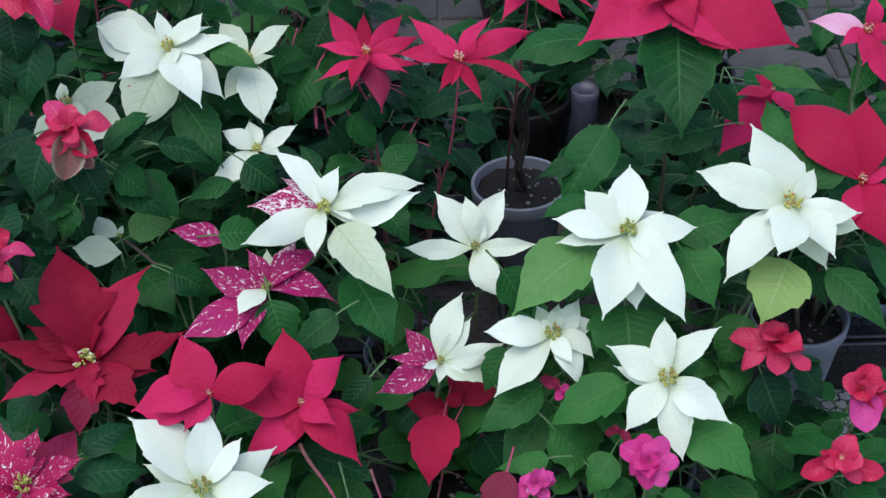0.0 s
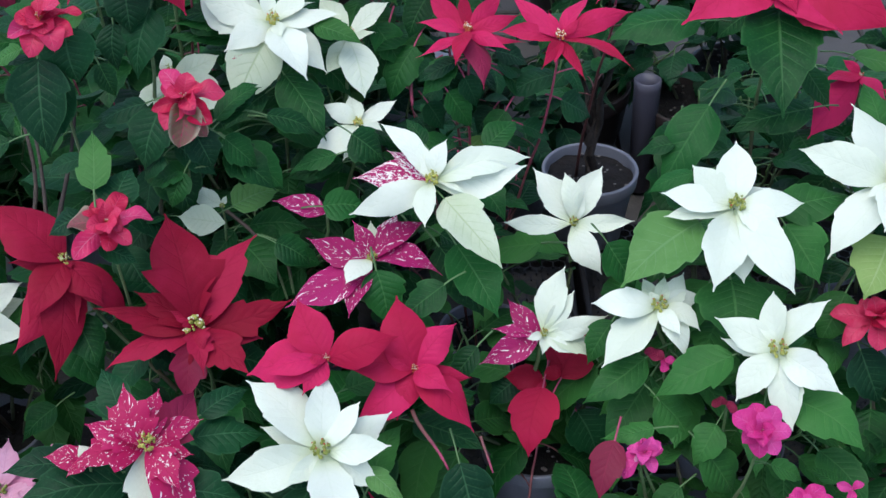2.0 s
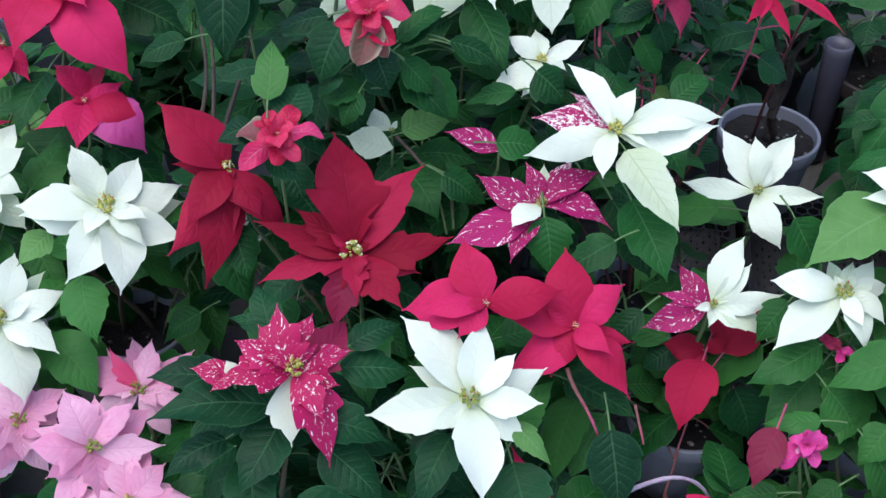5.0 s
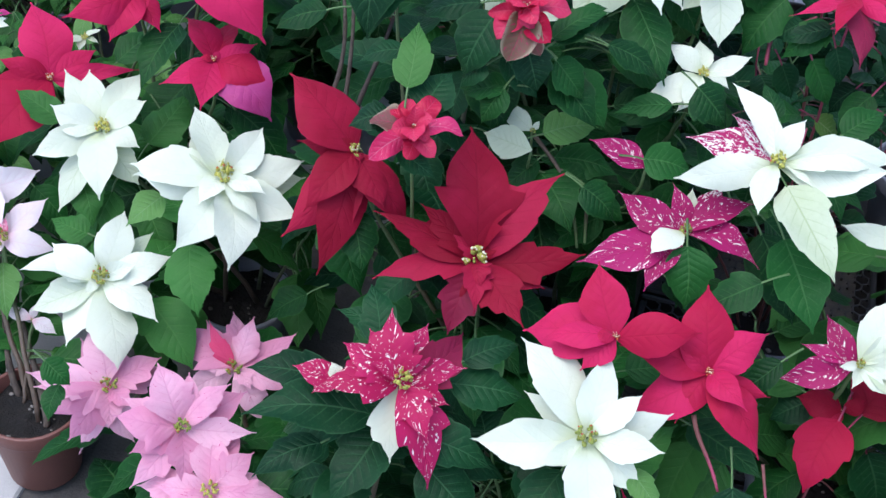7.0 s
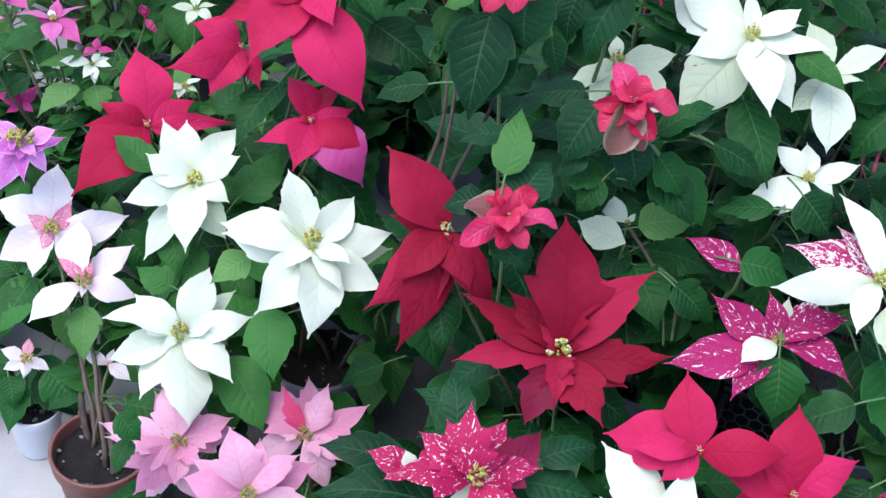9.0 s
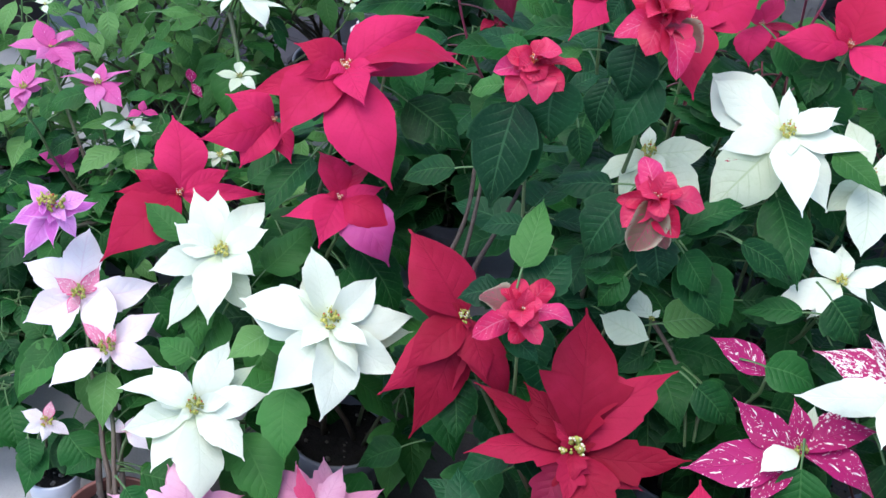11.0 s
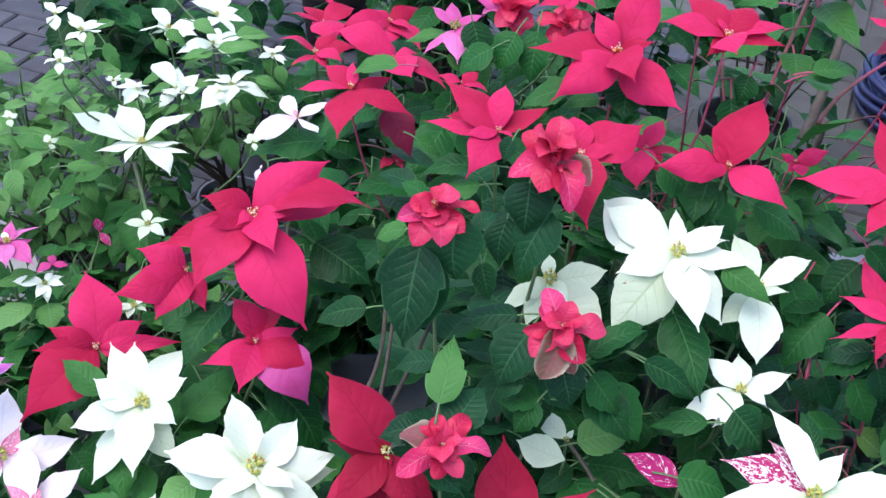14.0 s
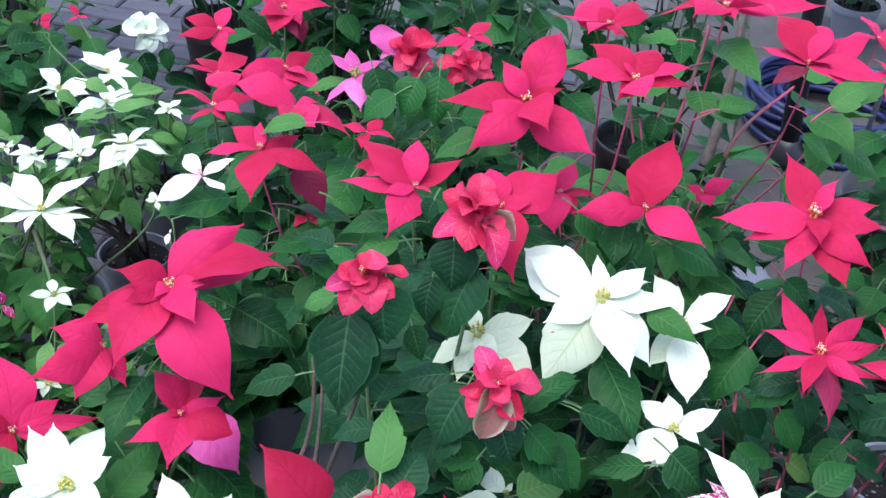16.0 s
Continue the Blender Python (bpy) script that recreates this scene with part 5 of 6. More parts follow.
head(p, 'rose', (-0.581, 1.433, 0.751), 3, 24, 0.6, [(139, 0.024, 0.7, 18), (67, 0.024, 0.7, 13), (-81, 0.032, 0.8, 12), (-30, 0.029, 0.7, 21), (-133, 0.069, 0.45, 1, 'rosestreak'), (162, 0.050, 0.6, 12), (106, 0.039, 0.6, 19), (32, 0.039, 0.6, 22), (-63, 0.062, 0.6, -5), (-93, 0.061, 0.6, 2), (-23, 0.060, 0.5, -11, 'mottle'), (-61, 0.081, 0.4, -10, 'rosestreak')], 'ruf')
leaf(p, (-0.634, 1.426, 0.758), (-0.642, 1.424, 0.721), 0.7, 'leaf_blue')
leaf(p, (-0.604, 1.422, 0.706), (-0.599, 1.401, 0.638), 0.9, 'leaf_blue')
leaf(p, (-0.572, 1.427, 0.667), (-0.595, 1.382, 0.573), 0.6, 'leaf_blue')
leaf(p, (-0.626, 1.415, 0.649), (-0.624, 1.394, 0.582), 0.6, 'leaf_blue')
leaf(p, (-0.619, 1.158, 0.535), (-0.634, 1.248, 0.572), 0.46, 'leaf_mid')
leaf(p, (-0.596, 1.153, 0.509), (-0.579, 1.219, 0.529), 0.85, 'leaf_blue')
leaf(p, (-0.634, 1.146, 0.501), (-0.681, 1.124, 0.485), 0.8, 'leaf_blue')
leaf(p, (-0.617, 1.127, 0.469), (-0.566, 1.116, 0.444), 0.6, 'leaf_blue')
p = plant((0.496, 1.072), label='small rose-red poinsettia in a grey plastic pot', size=0.08, base=-0.1)
head(p, 'rose', (0.445, 1.118, 0.330), -11, 28, 0.7, [(135, 0.034, 0.7, 19), (64, 0.031, 0.7, 21), (-84, 0.048, 0.75, -3), (-38, 0.061, 0.5, 4), (180, 0.063, 0.5, 2), (-133, 0.062, 0.4, -2), (-7, 0.040, 0.5, 4)], 'ruf')
leaf(p, (0.410, 1.155, 0.347), (0.377, 1.126, 0.274), 0.7, 'leaf_mid')
leaf(p, (0.429, 1.107, 0.282), (0.462, 1.074, 0.203), 0.75, 'leaf_blue')
leaf(p, (0.486, 1.131, 0.280), (0.522, 1.113, 0.221), 0.7, 'leaf_blue')
head(p, 'rose', (0.552, 1.050, 0.300), -26, 36, 0.6, [(164, 0.024, 0.6, 12), (76, 0.026, 0.6, 15), (19, 0.036, 0.6, 20), (-72, 0.059, 0.7, 5, 'magenta'), (-36, 0.038, 0.7, 0)], 'ruf')
head(p, 'rose', (0.493, 0.927, 0.300), -21, 32, 0.6, [(-145, 0.057, 0.5, 0), (176, 0.029, 0.5, 11), (75, 0.037, 0.5, -2), (-6, 0.055, 0.5, 2), (-41, 0.038, 0.5, 1)], 'ruf')
p = plant((-1.569, 2.610), label='white double poinsettia in a grey plastic pot')
head(p, 'white', (-1.569, 2.570, 0.350), 32, 41, 0, [(159, 0.058, 0.7, -5), (118, 0.053, 0.7, -6), (61, 0.054, 0.7, -5), (6, 0.053, 0.7, -5), (-32, 0.052, 0.7, -1), (-84, 0.051, 0.7, -4), (-128, 0.050, 0.7, -2), (133, 0.018, 0.9, 20), (-43, 0.016, 0.9, 17), (-145, 0.027, 0.9, 12)], 'ruf')
leaf(p, (-1.584, 2.565, 0.293), (-1.549, 2.555, 0.232), 0.8)
leaf(p, (-1.536, 2.584, 0.307), (-1.521, 2.573, 0.250), 0.6)
p = plant((0.203, 0.978), kind='leaf_fresh', label='magenta ruffled poinsettia in a grey plastic pot', size=0.065, leafy=10)
head(p, 'magenta', (0.245, 0.906, 0.326), -21, 34, 0.5, [(142, 0.018, 0.8, 19), (-20, 0.014, 0.8, 11), (165, 0.043, 0.7, 5), (121, 0.039, 0.7, -2), (74, 0.039, 0.7, -1), (16, 0.037, 0.7, -5), (-46, 0.035, 0.7, 1), (-83, 0.034, 0.7, -6), (-135, 0.030, 0.7, 5)], 'ruf')
head(p, 'magenta', (0.299, 0.854, 0.240), -29, 34, 0.5, [(-173, 0.029, 0.6, 2), (128, 0.028, 0.7, 4), (67, 0.038, 0.7, 0), (28, 0.042, 0.6, 1), (-12, 0.036, 0.6, 3), (-46, 0.025, 0.6, 11), (-94, 0.045, 0.6, -13, 'pink')], 'ruf')
head(p, 'magenta', (0.109, 0.952, 0.240), -17, 28, 0.3, [(106, 0.021, 0.7, 16), (44, 0.027, 0.6, 14), (-152, 0.029, 0.7, -3, 'pink'), (-52, 0.030, 0.6, 4), (-119, 0.045, 0.6, -2)], 'ruf')
leaf(p, (0.127, 0.988, 0.250), (0.054, 0.990, 0.228), 0.42, 'leaf_fresh')
leaf(p, (0.194, 0.971, 0.224), (0.234, 0.948, 0.161), 0.8, 'leaf_fresh')
leaf(p, (0.136, 1.027, 0.265), (0.180, 1.005, 0.203), 0.8, 'leaf_fresh')
leaf(p, (0.085, 0.930, 0.169), (0.021, 0.930, 0.144), 0.45, 'leaf_fresh')
leaf(p, (0.164, 0.953, 0.173), (0.119, 0.937, 0.128), 0.6, 'leaf_fresh')
head(p, 'magenta', (0.129, 0.876, 0.200), -29, 34, 0.2, [(73, 0.021, 0.7, -3), (-94, 0.023, 0.7, -4), (-172, 0.014, 0.7, 14)], 'ruf')
head(p, 'magenta', (0.147, 1.070, 0.300), -27, 30, 0.2, [(176, 0.031, 0.6, 3, 'plum'), (1, 0.018, 0.6, 12), (-79, 0.023, 0.6, 18)], 'ruf')
head(p, 'magenta', (0.368, 0.883, 0.240), -16, 34, 0.2, [(170, 0.021, 0.6, 0), (36, 0.017, 0.6, 3), (-94, 0.019, 0.6, 4)], 'ruf')
head(p, 'magenta', (0.105, 0.958, 0.240), -5, 27, 0.3, [(-177, 0.020, 0.6, 2), (77, 0.015, 0.7, 15), (3, 0.030, 0.6, -4), (-88, 0.022, 0.7, -4)], 'ruf')
head(p, 'magenta', (0.224, 1.006, 0.280), -11, 28, 0, [(-157, 0.023, 0.6, -3, 'plum'), (-52, 0.020, 0.6, -2, 'plum')], 'ruf')
p = plant((-1.531, 1.541), kind='leaf_fresh', label='mauve pink poinsettia in a grey plastic pot', size=0.07, leafy=8)
head(p, 'mauve', (-1.701, 1.620, 0.232), 53, 10, 0.3, [(31, 0.019, 0.6, 13, 'magenta'), (95, 0.072, 0.5, 5), (14, 0.091, 0.4, -3), (-72, 0.084, 0.5, 0), (157, 0.074, 0.4, -4), (-135, 0.053, 0.5, 14), (-17, 0.072, 0.36, -3)])
head(p, 'mauve', (-1.537, 1.545, 0.252), 28, 11, 0.6, [(111, 0.021, 0.6, 13, 'white'), (179, 0.068, 0.4, 4), (33, 0.065, 0.4, 3), (-47, 0.073, 0.45, -2), (-85, 0.064, 0.5, 3), (-173, 0.033, 0.4, 15), (34, 0.028, 0.4, 19)])
leaf(p, (-1.566, 1.550, 0.223), (-1.632, 1.514, 0.177), 0.6, 'leaf_fresh')
leaf(p, (-1.553, 1.543, 0.209), (-1.552, 1.520, 0.148), 0.7, 'leaf_fresh')
leaf(p, (-1.508, 1.581, 0.216), (-1.471, 1.620, 0.214), 0.5, 'leaf_fresh')
leaf(p, (-1.619, 1.501, 0.172), (-1.655, 1.474, 0.123), 0.6)
leaf(p, (-1.575, 1.510, 0.147), (-1.615, 1.481, 0.098), 0.6)
leaf(p, (-1.487, 1.547, 0.199), (-1.564, 1.515, 0.164), 0.35, 'leaf_light')
leaf(p, (-1.519, 1.649, 0.270), (-1.479, 1.694, 0.273), 0.5, 'leaf_fresh')
head(p, 'mauve', (-1.600, 1.434, 0.280), 58, 15, 0.6, [(51, 0.062, 0.36, -2), (134, 0.028, 0.4, 11), (3, 0.048, 0.4, 1), (-106, 0.050, 0.5, 17), (-135, 0.046, 0.5, 17)])
head(p, 'violet', (-1.368, 1.223, 0.270), 47, 30, 1.3, [(148, 0.022, 0.5, 19), (23, 0.018, 0.5, 12), (127, 0.053, 0.5, 10), (5, 0.052, 0.55, 14), (-71, 0.041, 0.5, 22), (-166, 0.057, 0.5, 15), (-115, 0.036, 0.5, 16), (-27, 0.042, 0.6, 15), (-66, 0.057, 0.45, -11), (-101, 0.062, 0.42, -9), (-131, 0.087, 0.4, -10), (-175, 0.069, 0.45, -16), (126, 0.031, 0.4, 14), (5, 0.067, 0.4, -11)])
head(p, 'violet', (-1.373, 1.206, 0.283), 51, 26, 1, [(116, 0.018, 0.5, 5), (43, 0.018, 0.5, 0), (-107, 0.021, 0.5, 1)])
head(p, 'magenta', (-1.594, 1.504, 0.084), 39, 29, 0.3, [(156, 0.052, 0.5, 1), (49, 0.044, 0.6, 1), (-51, 0.028, 0.5, 14), (-154, 0.035, 0.5, 2)])
head(p, 'magenta', (-1.568, 1.698, 0.098), 32, 35, 0.2, [(-144, 0.036, 0.5, 5), (-11, 0.033, 0.4, 5), (84, 0.026, 0.6, 4)])
head(p, 'marble', (-1.510, 1.776, 0.140), 49, 30, 0.1, [(87, 0.031, 0.7, 4), (-68, 0.037, 0.4, -2)])
p = plant((-1.360, 1.621), label='small white poinsettia in a grey plastic pot', size=0.075, kind='leaf_light')
head(p, 'white', (-1.469, 1.544, 0.186), 41, 16, 0.4, [(164, 0.055, 0.4, -3), (45, 0.028, 0.45, 18), (15, 0.035, 0.4, 1), (-85, 0.033, 0.5, -4), (-124, 0.036, 0.5, 5)])
head(p, 'cream', (-1.370, 1.726, 0.230), 36, 17, 0.5, [(172, 0.042, 0.42, 2), (84, 0.038, 0.5, -4), (10, 0.043, 0.4, -3), (-117, 0.040, 0.5, 2), (-45, 0.040, 0.45, -3)])
head(p, 'cream', (-1.243, 1.472, 0.260), 41, 19, 0.5, [(-179, 0.033, 0.45, -5), (23, 0.033, 0.45, -6), (-122, 0.027, 0.5, 1), (-39, 0.024, 0.45, 3)])
leaf(p, (-1.484, 1.519, 0.153), (-1.510, 1.434, 0.128), 0.5, 'leaf_light')
leaf(p, (-1.461, 1.535, 0.152), (-1.429, 1.499, 0.127), 0.9, 'leaf_light')
p = plant((-0.800, 1.000), label='soft pink poinsettia in a grey plastic pot', shoots=4, leafy=9)
head(p, 'pink', (-0.829, 0.906, 0.108), 43, 35, 1, [(23, 0.086, 0.42, 12), (93, 0.090, 0.62, 5), (64, 0.074, 0.5, 2), (152, 0.088, 0.6, 2), (-171, 0.073, 0.5, 0), (-106, 0.075, 0.62, 0), (-22, 0.101, 0.36, 2), (11, 0.104, 0.5, -4)], 'jag')
head(p, 'pink', (-0.968, 0.967, 0.073), 46, 34, 1, [(-63, 0.049, 0.5, 12), (86, 0.090, 0.6, 2), (151, 0.110, 0.38, 2), (-172, 0.088, 0.45, 0), (-144, 0.092, 0.5, -1), (-108, 0.060, 0.55, 1), (9, 0.086, 0.5, -4)], 'jag')
head(p, 'pink', (-0.770, 0.858, 0.060), 28, 30, 1, [(80, 0.081, 0.6, -5), (34, 0.075, 0.6, 1), (-14, 0.105, 0.36, -3), (167, 0.073, 0.5, -5), (-76, 0.067, 0.6, 15), (-144, 0.066, 0.6, 4)], 'jag')
head(p, 'pink', (-0.823, 1.065, 0.060), 16, 34, 1, [(121, 0.077, 0.3, 12, 'hot'), (-50, 0.042, 0.5, 8), (142, 0.091, 0.6, 2), (74, 0.080, 0.5, -3), (34, 0.102, 0.36, -6), (-19, 0.084, 0.34, -5), (174, 0.052, 0.5, 2)], 'jag')
leaf(p, (-1.017, 0.908, 0.167), (-0.981, 0.903, 0.136), 0.75)
leaf(p, (-0.999, 0.906, 0.128), (-0.999, 0.867, 0.096), 0.6)
p = plant((-1.130, 1.010), kind='leaf_fresh', pot_kind='brown', r=0.075, label='pink-streaked white poinsettia in a brown plastic pot', leafy=8, shoots=0)
head(p, 'blush', (-1.316, 1.196, 0.138), 29, 31, 1.1, [(150, 0.041, 0.5, 22, 'pinkstreak'), (-111, 0.034, 0.5, 14, 'pinkstreak'), (58, 0.050, 0.45, 15, 'pinkstreak'), (87, 0.100, 0.5, 0), (12, 0.107, 0.42, 0), (-46, 0.078, 0.45, -1), (-111, 0.070, 0.5, -1), (-152, 0.085, 0.55, -4), (150, 0.095, 0.5, -2)])
leaf(p, (-1.365, 1.179, 0.043), (-1.386, 1.108, -0.064), 0.55, 'leaf_fresh')
leaf(p, (-1.298, 1.166, 0.014), (-1.250, 1.144, -0.067), 0.5, 'leaf_light')
leaf(p, (-1.302, 1.133, -0.073), (-1.304, 1.097, -0.146), 0.7)
head(p, 'blush', (-1.232, 1.150, 0.105), 26, 29, 1.1, [(140, 0.050, 0.4, 12, 'pinkstreak'), (71, 0.031, 0.4, 20, 'pinkstreak'), (-94, 0.025, 0.5, 14), (98, 0.092, 0.52, 1), (43, 0.086, 0.45, -4), (-14, 0.077, 0.45, -5), (-142, 0.092, 0.5, -3)])
leaf(p, (-1.275, 1.127, -0.065), (-1.340, 1.061, -0.145), 0.6)
head(p, 'blush', (-1.172, 1.103, 0.000), 42, 36, 0.2, [(141, 0.038, 0.5, -4), (-47, 0.040, 0.5, -6), (58, 0.023, 0.5, 12)])
leaf(p, (-1.228, 1.139, 0.069), (-1.192, 1.075, 0.017), 0.55, 'leaf_light')
leaf(p, (-1.334, 1.160, 0.064), (-1.342, 1.074, 0.009), 0.6, 'leaf_fresh')
leaf(p, (-1.321, 1.162, 0.062), (-1.348, 1.070, 0.008), 0.62, 'leaf_fresh')
leaf(p, (-1.314, 1.221, 0.071), (-1.270, 1.302, 0.090), 0.55, 'leaf_fresh')
leaf(p, (-1.371, 1.167, 0.049), (-1.425, 1.181, 0.061), 0.7, 'leaf_fresh')
leaf(p, (-1.193, 1.135, -0.032), (-1.140, 1.134, -0.057), 0.7, 'leaf_fresh')
cane(p, ((-1.100, 0.990, -0.100), (-1.064, 0.966, -0.020), (-1.296, 1.226, -0.082), (-1.296, 1.226, 0.018)), 0.0055, BARK)
cane(p, ((-1.160, 1.025, -0.100), (-1.196, 1.043, -0.020), (-1.252, 1.150, -0.095), (-1.252, 1.150, 0.005)), 0.0055, BARK)
cane(p, ((-1.120, 1.040, -0.100), (-1.108, 1.076, -0.020), (-1.182, 1.200, -0.195), (-1.182, 1.200, -0.095)), 0.0055, BARK)
p = plant((-1.298, 1.070), pot_kind='white', r=0.045, h=0.1, label='tiny blush white poinsettia in a small white pot', leafy=3, size=0.06, shoots=0)
head(p, 'blush', (-1.299, 1.073, -0.020), 46, 35, 0.8, [(146, 0.037, 0.5, 3), (69, 0.031, 0.5, -1, 'pinkstreak'), (-41, 0.038, 0.5, -1), (-111, 0.029, 0.5, 0), (-167, 0.034, 0.5, 4)])
leaf(p, (-1.291, 1.089, -0.057), (-1.215, 1.073, -0.115), 0.75)
leaf(p, (-1.316, 1.065, -0.065), (-1.294, 1.001, -0.120), 0.6)
leaf(p, (-1.267, 1.078, -0.034), (-1.205, 1.065, -0.084), 0.8)
leaf(p, (-1.317, 1.049, -0.043), (-1.292, 1.021, -0.081), 0.8)
leaf(p, (-1.218, 1.092, -0.052), (-1.244, 1.038, -0.078), 0.8)
p = plant((-1.150, 1.858), label='white and pink poinsettia in a grey plastic pot', leafy=6)
head(p, 'blush', (-1.165, 1.922, 0.408), 22, 13, 0.3, [(120, 0.016, 0.4, 15, 'pinkstreak'), (-141, 0.094, 0.36, -1), (117, 0.063, 0.42, -4), (35, 0.067, 0.4, 2), (-53, 0.063, 0.45, 13)])
head(p, 'blush', (-1.135, 1.713, 0.420), 24, 36, 0, [(-107, 0.021, 0.4, -1), (65, 0.007, 0.5, 20)])
leaf(p, (-1.115, 1.935, 0.366), (-1.229, 1.850, 0.346), 0.5)
p = plant((-0.959, 2.216), label='pale pink poinsettia in a grey plastic pot')
head(p, 'mauve', (-0.959, 2.176, 0.526), 14, 15, 1, [(-50, 0.068, 0.4, 6), (36, 0.065, 0.5, 6), (134, 0.079, 0.45, 0), (-123, 0.096, 0.34, -2), (-81, 0.098, 0.5, 0)])
leaf(p, (-0.858, 2.090, 0.547), (-0.910, 2.065, 0.492), 0.8)
leaf(p, (-0.824, 2.116, 0.575), (-0.846, 2.088, 0.505), 0.8)
leaf(p, (-0.788, 2.128, 0.581), (-0.783, 2.093, 0.492), 0.6)
leaf(p, (-0.892, 2.087, 0.519), (-0.859, 2.085, 0.469), 0.9, 'leaf_mid')
leaf(p, (-0.974, 2.187, 0.511), (-1.058, 2.170, 0.477), 0.32, 'leaf_mid')
leaf(p, (-0.916, 2.140, 0.567), (-0.888, 2.120, 0.493), 0.7)
leaf(p, (-0.953, 2.119, 0.495), (-0.891, 2.136, 0.463), 0.6, 'leaf_mid')
leaf(p, (-0.799, 2.147, 0.523), (-0.842, 2.118, 0.458), 0.6)
p = plant((-0.564, 0.910), kind='leaf_blue', label='red white-streaked poinsettia in a grey plastic pot')
head(p, 'streak', (-0.529, 0.875, 0.343), 27, 32, 1.1, [(146, 0.046, 0.4, 17), (90, 0.085, 0.52, 4), (58, 0.076, 0.44, 1), (-32, 0.061, 0.48, 5), (-73, 0.077, 0.44, 8), (7, 0.081, 0.38, -3), (178, 0.098, 0.42, 2), (139, 0.080, 0.5, 3), (112, 0.073, 0.46, -2), (-80, 0.126, 0.42, -14), (-102, 0.091, 0.46, -15, 'white'), (34, 0.105, 0.42, -12, 'plum')], 'jag')
head(p, 'streak', (-0.600, 0.866, 0.328), 25, 29, 0, [(157, 0.055, 0.5, -1), (107, 0.023, 0.7, 13, 'white'), (-158, 0.034, 0.55, 2), (138, 0.038, 0.5, 5)])
leaf(p, (-0.514, 0.859, 0.281), (-0.410, 0.867, 0.244), 0.52, 'leaf_blue')
leaf(p, (-0.484, 0.923, 0.307), (-0.395, 0.950, 0.285), 0.55, 'leaf_blue')
leaf(p, (-0.474, 0.945, 0.326), (-0.417, 0.994, 0.325), 0.55, 'leaf_blue')
leaf(p, (-0.568, 0.923, 0.341), (-0.602, 0.986, 0.373), 0.55, 'leaf_blue')
leaf(p, (-0.615, 0.903, 0.282), (-0.721, 0.882, 0.289), 0.48, 'leaf_blue')
leaf(p, (-0.554, 0.867, 0.286), (-0.701, 0.815, 0.286), 0.42, 'leaf_blue')
leaf(p, (-0.545, 0.868, 0.264), (-0.580, 0.780, 0.213), 0.62, 'leaf_blue')
leaf(p, (-0.493, 0.858, 0.234), (-0.410, 0.824, 0.180), 0.62, 'leaf_blue')
leaf(p, (-0.609, 0.839, 0.246), (-0.675, 0.782, 0.221), 0.5, 'leaf_blue')
p = plant((-0.017, 1.171), kind='leaf_fresh', label='half white, half marbled poinsettia in a grey plastic pot', base=-0.1, leafy=5)
head(p, 'white', (-0.017, 1.131, 0.297), 4, 33, 0.6, [(-159, 0.028, 0.45, 16), (67, 0.104, 0.42, 8), (49, 0.077, 0.36, 14), (12, 0.099, 0.32, 4), (-38, 0.050, 0.42, 2), (-98, 0.032, 0.5, 6), (129, 0.073, 0.42, 0, 'marble'), (170, 0.074, 0.3, 2, 'marble'), (-160, 0.100, 0.42, -8, 'marble'), (-26, 0.091, 0.5, -12, 'cream')])
p = plant((-1.500, 2.300), label='small-flowered white poinsettia in a grey plastic pot', kind='leaf_light', size=0.08)
head(p, 'white', (-1.390, 2.092, 0.341), 40, 13, 0.4, [(171, 0.058, 0.36, 4), (-143, 0.096, 0.58, -6), (-110, 0.068, 0.6, 0), (30, 0.064, 0.5, 4), (129, 0.037, 0.5, 8), (-12, 0.037, 0.5, 2)])
leaf(p, (-1.607, 1.969, 0.289), (-1.624, 1.961, 0.254), 0.6, 'leaf_light')
leaf(p, (-1.532, 2.027, 0.293), (-1.522, 2.030, 0.259), 0.6, 'leaf_light')
leaf(p, (-1.484, 2.045, 0.293), (-1.438, 2.077, 0.279), 0.5, 'leaf_light')
leaf(p, (-1.579, 1.986, 0.297), (-1.628, 1.993, 0.294), 0.5, 'leaf_light')
leaf(p, (-1.574, 2.003, 0.150), (-1.542, 2.007, 0.107), 0.45, 'leaf_mid')
leaf(p, (-1.442, 2.114, 0.388), (-1.513, 2.106, 0.360), 0.4, 'leaf_light')
leaf(p, (-1.434, 2.122, 0.398), (-1.357, 2.164, 0.402), 0.4, 'leaf_light')
leaf(p, (-1.419, 2.169, 0.410), (-1.361, 2.206, 0.411), 0.4, 'leaf_light')
leaf(p, (-1.555, 2.127, 0.405), (-1.516, 2.139, 0.375), 0.6, 'leaf_light')
leaf(p, (-1.356, 2.128, 0.348), (-1.307, 2.148, 0.328), 0.5, 'leaf_light')
leaf(p, (-1.545, 2.082, 0.335), (-1.587, 2.071, 0.294), 0.5, 'leaf_light')
leaf(p, (-1.505, 2.152, 0.427), (-1.461, 2.168, 0.402), 0.7, 'leaf_light')
leaf(p, (-1.318, 2.153, 0.374), (-1.302, 2.153, 0.333), 0.6, 'leaf_light')
head(p, 'white', (-1.482, 2.188, 0.368), 18, 9, 0.4, [(-143, 0.084, 0.4, 0), (104, 0.043, 0.5, 10), (30, 0.070, 0.36, 2)])
leaf(p, (-1.432, 2.112, 0.241), (-1.438, 2.096, 0.184), 0.55, 'leaf_mid')
leaf(p, (-1.408, 2.097, 0.212), (-1.374, 2.080, 0.140), 0.5, 'leaf_mid')
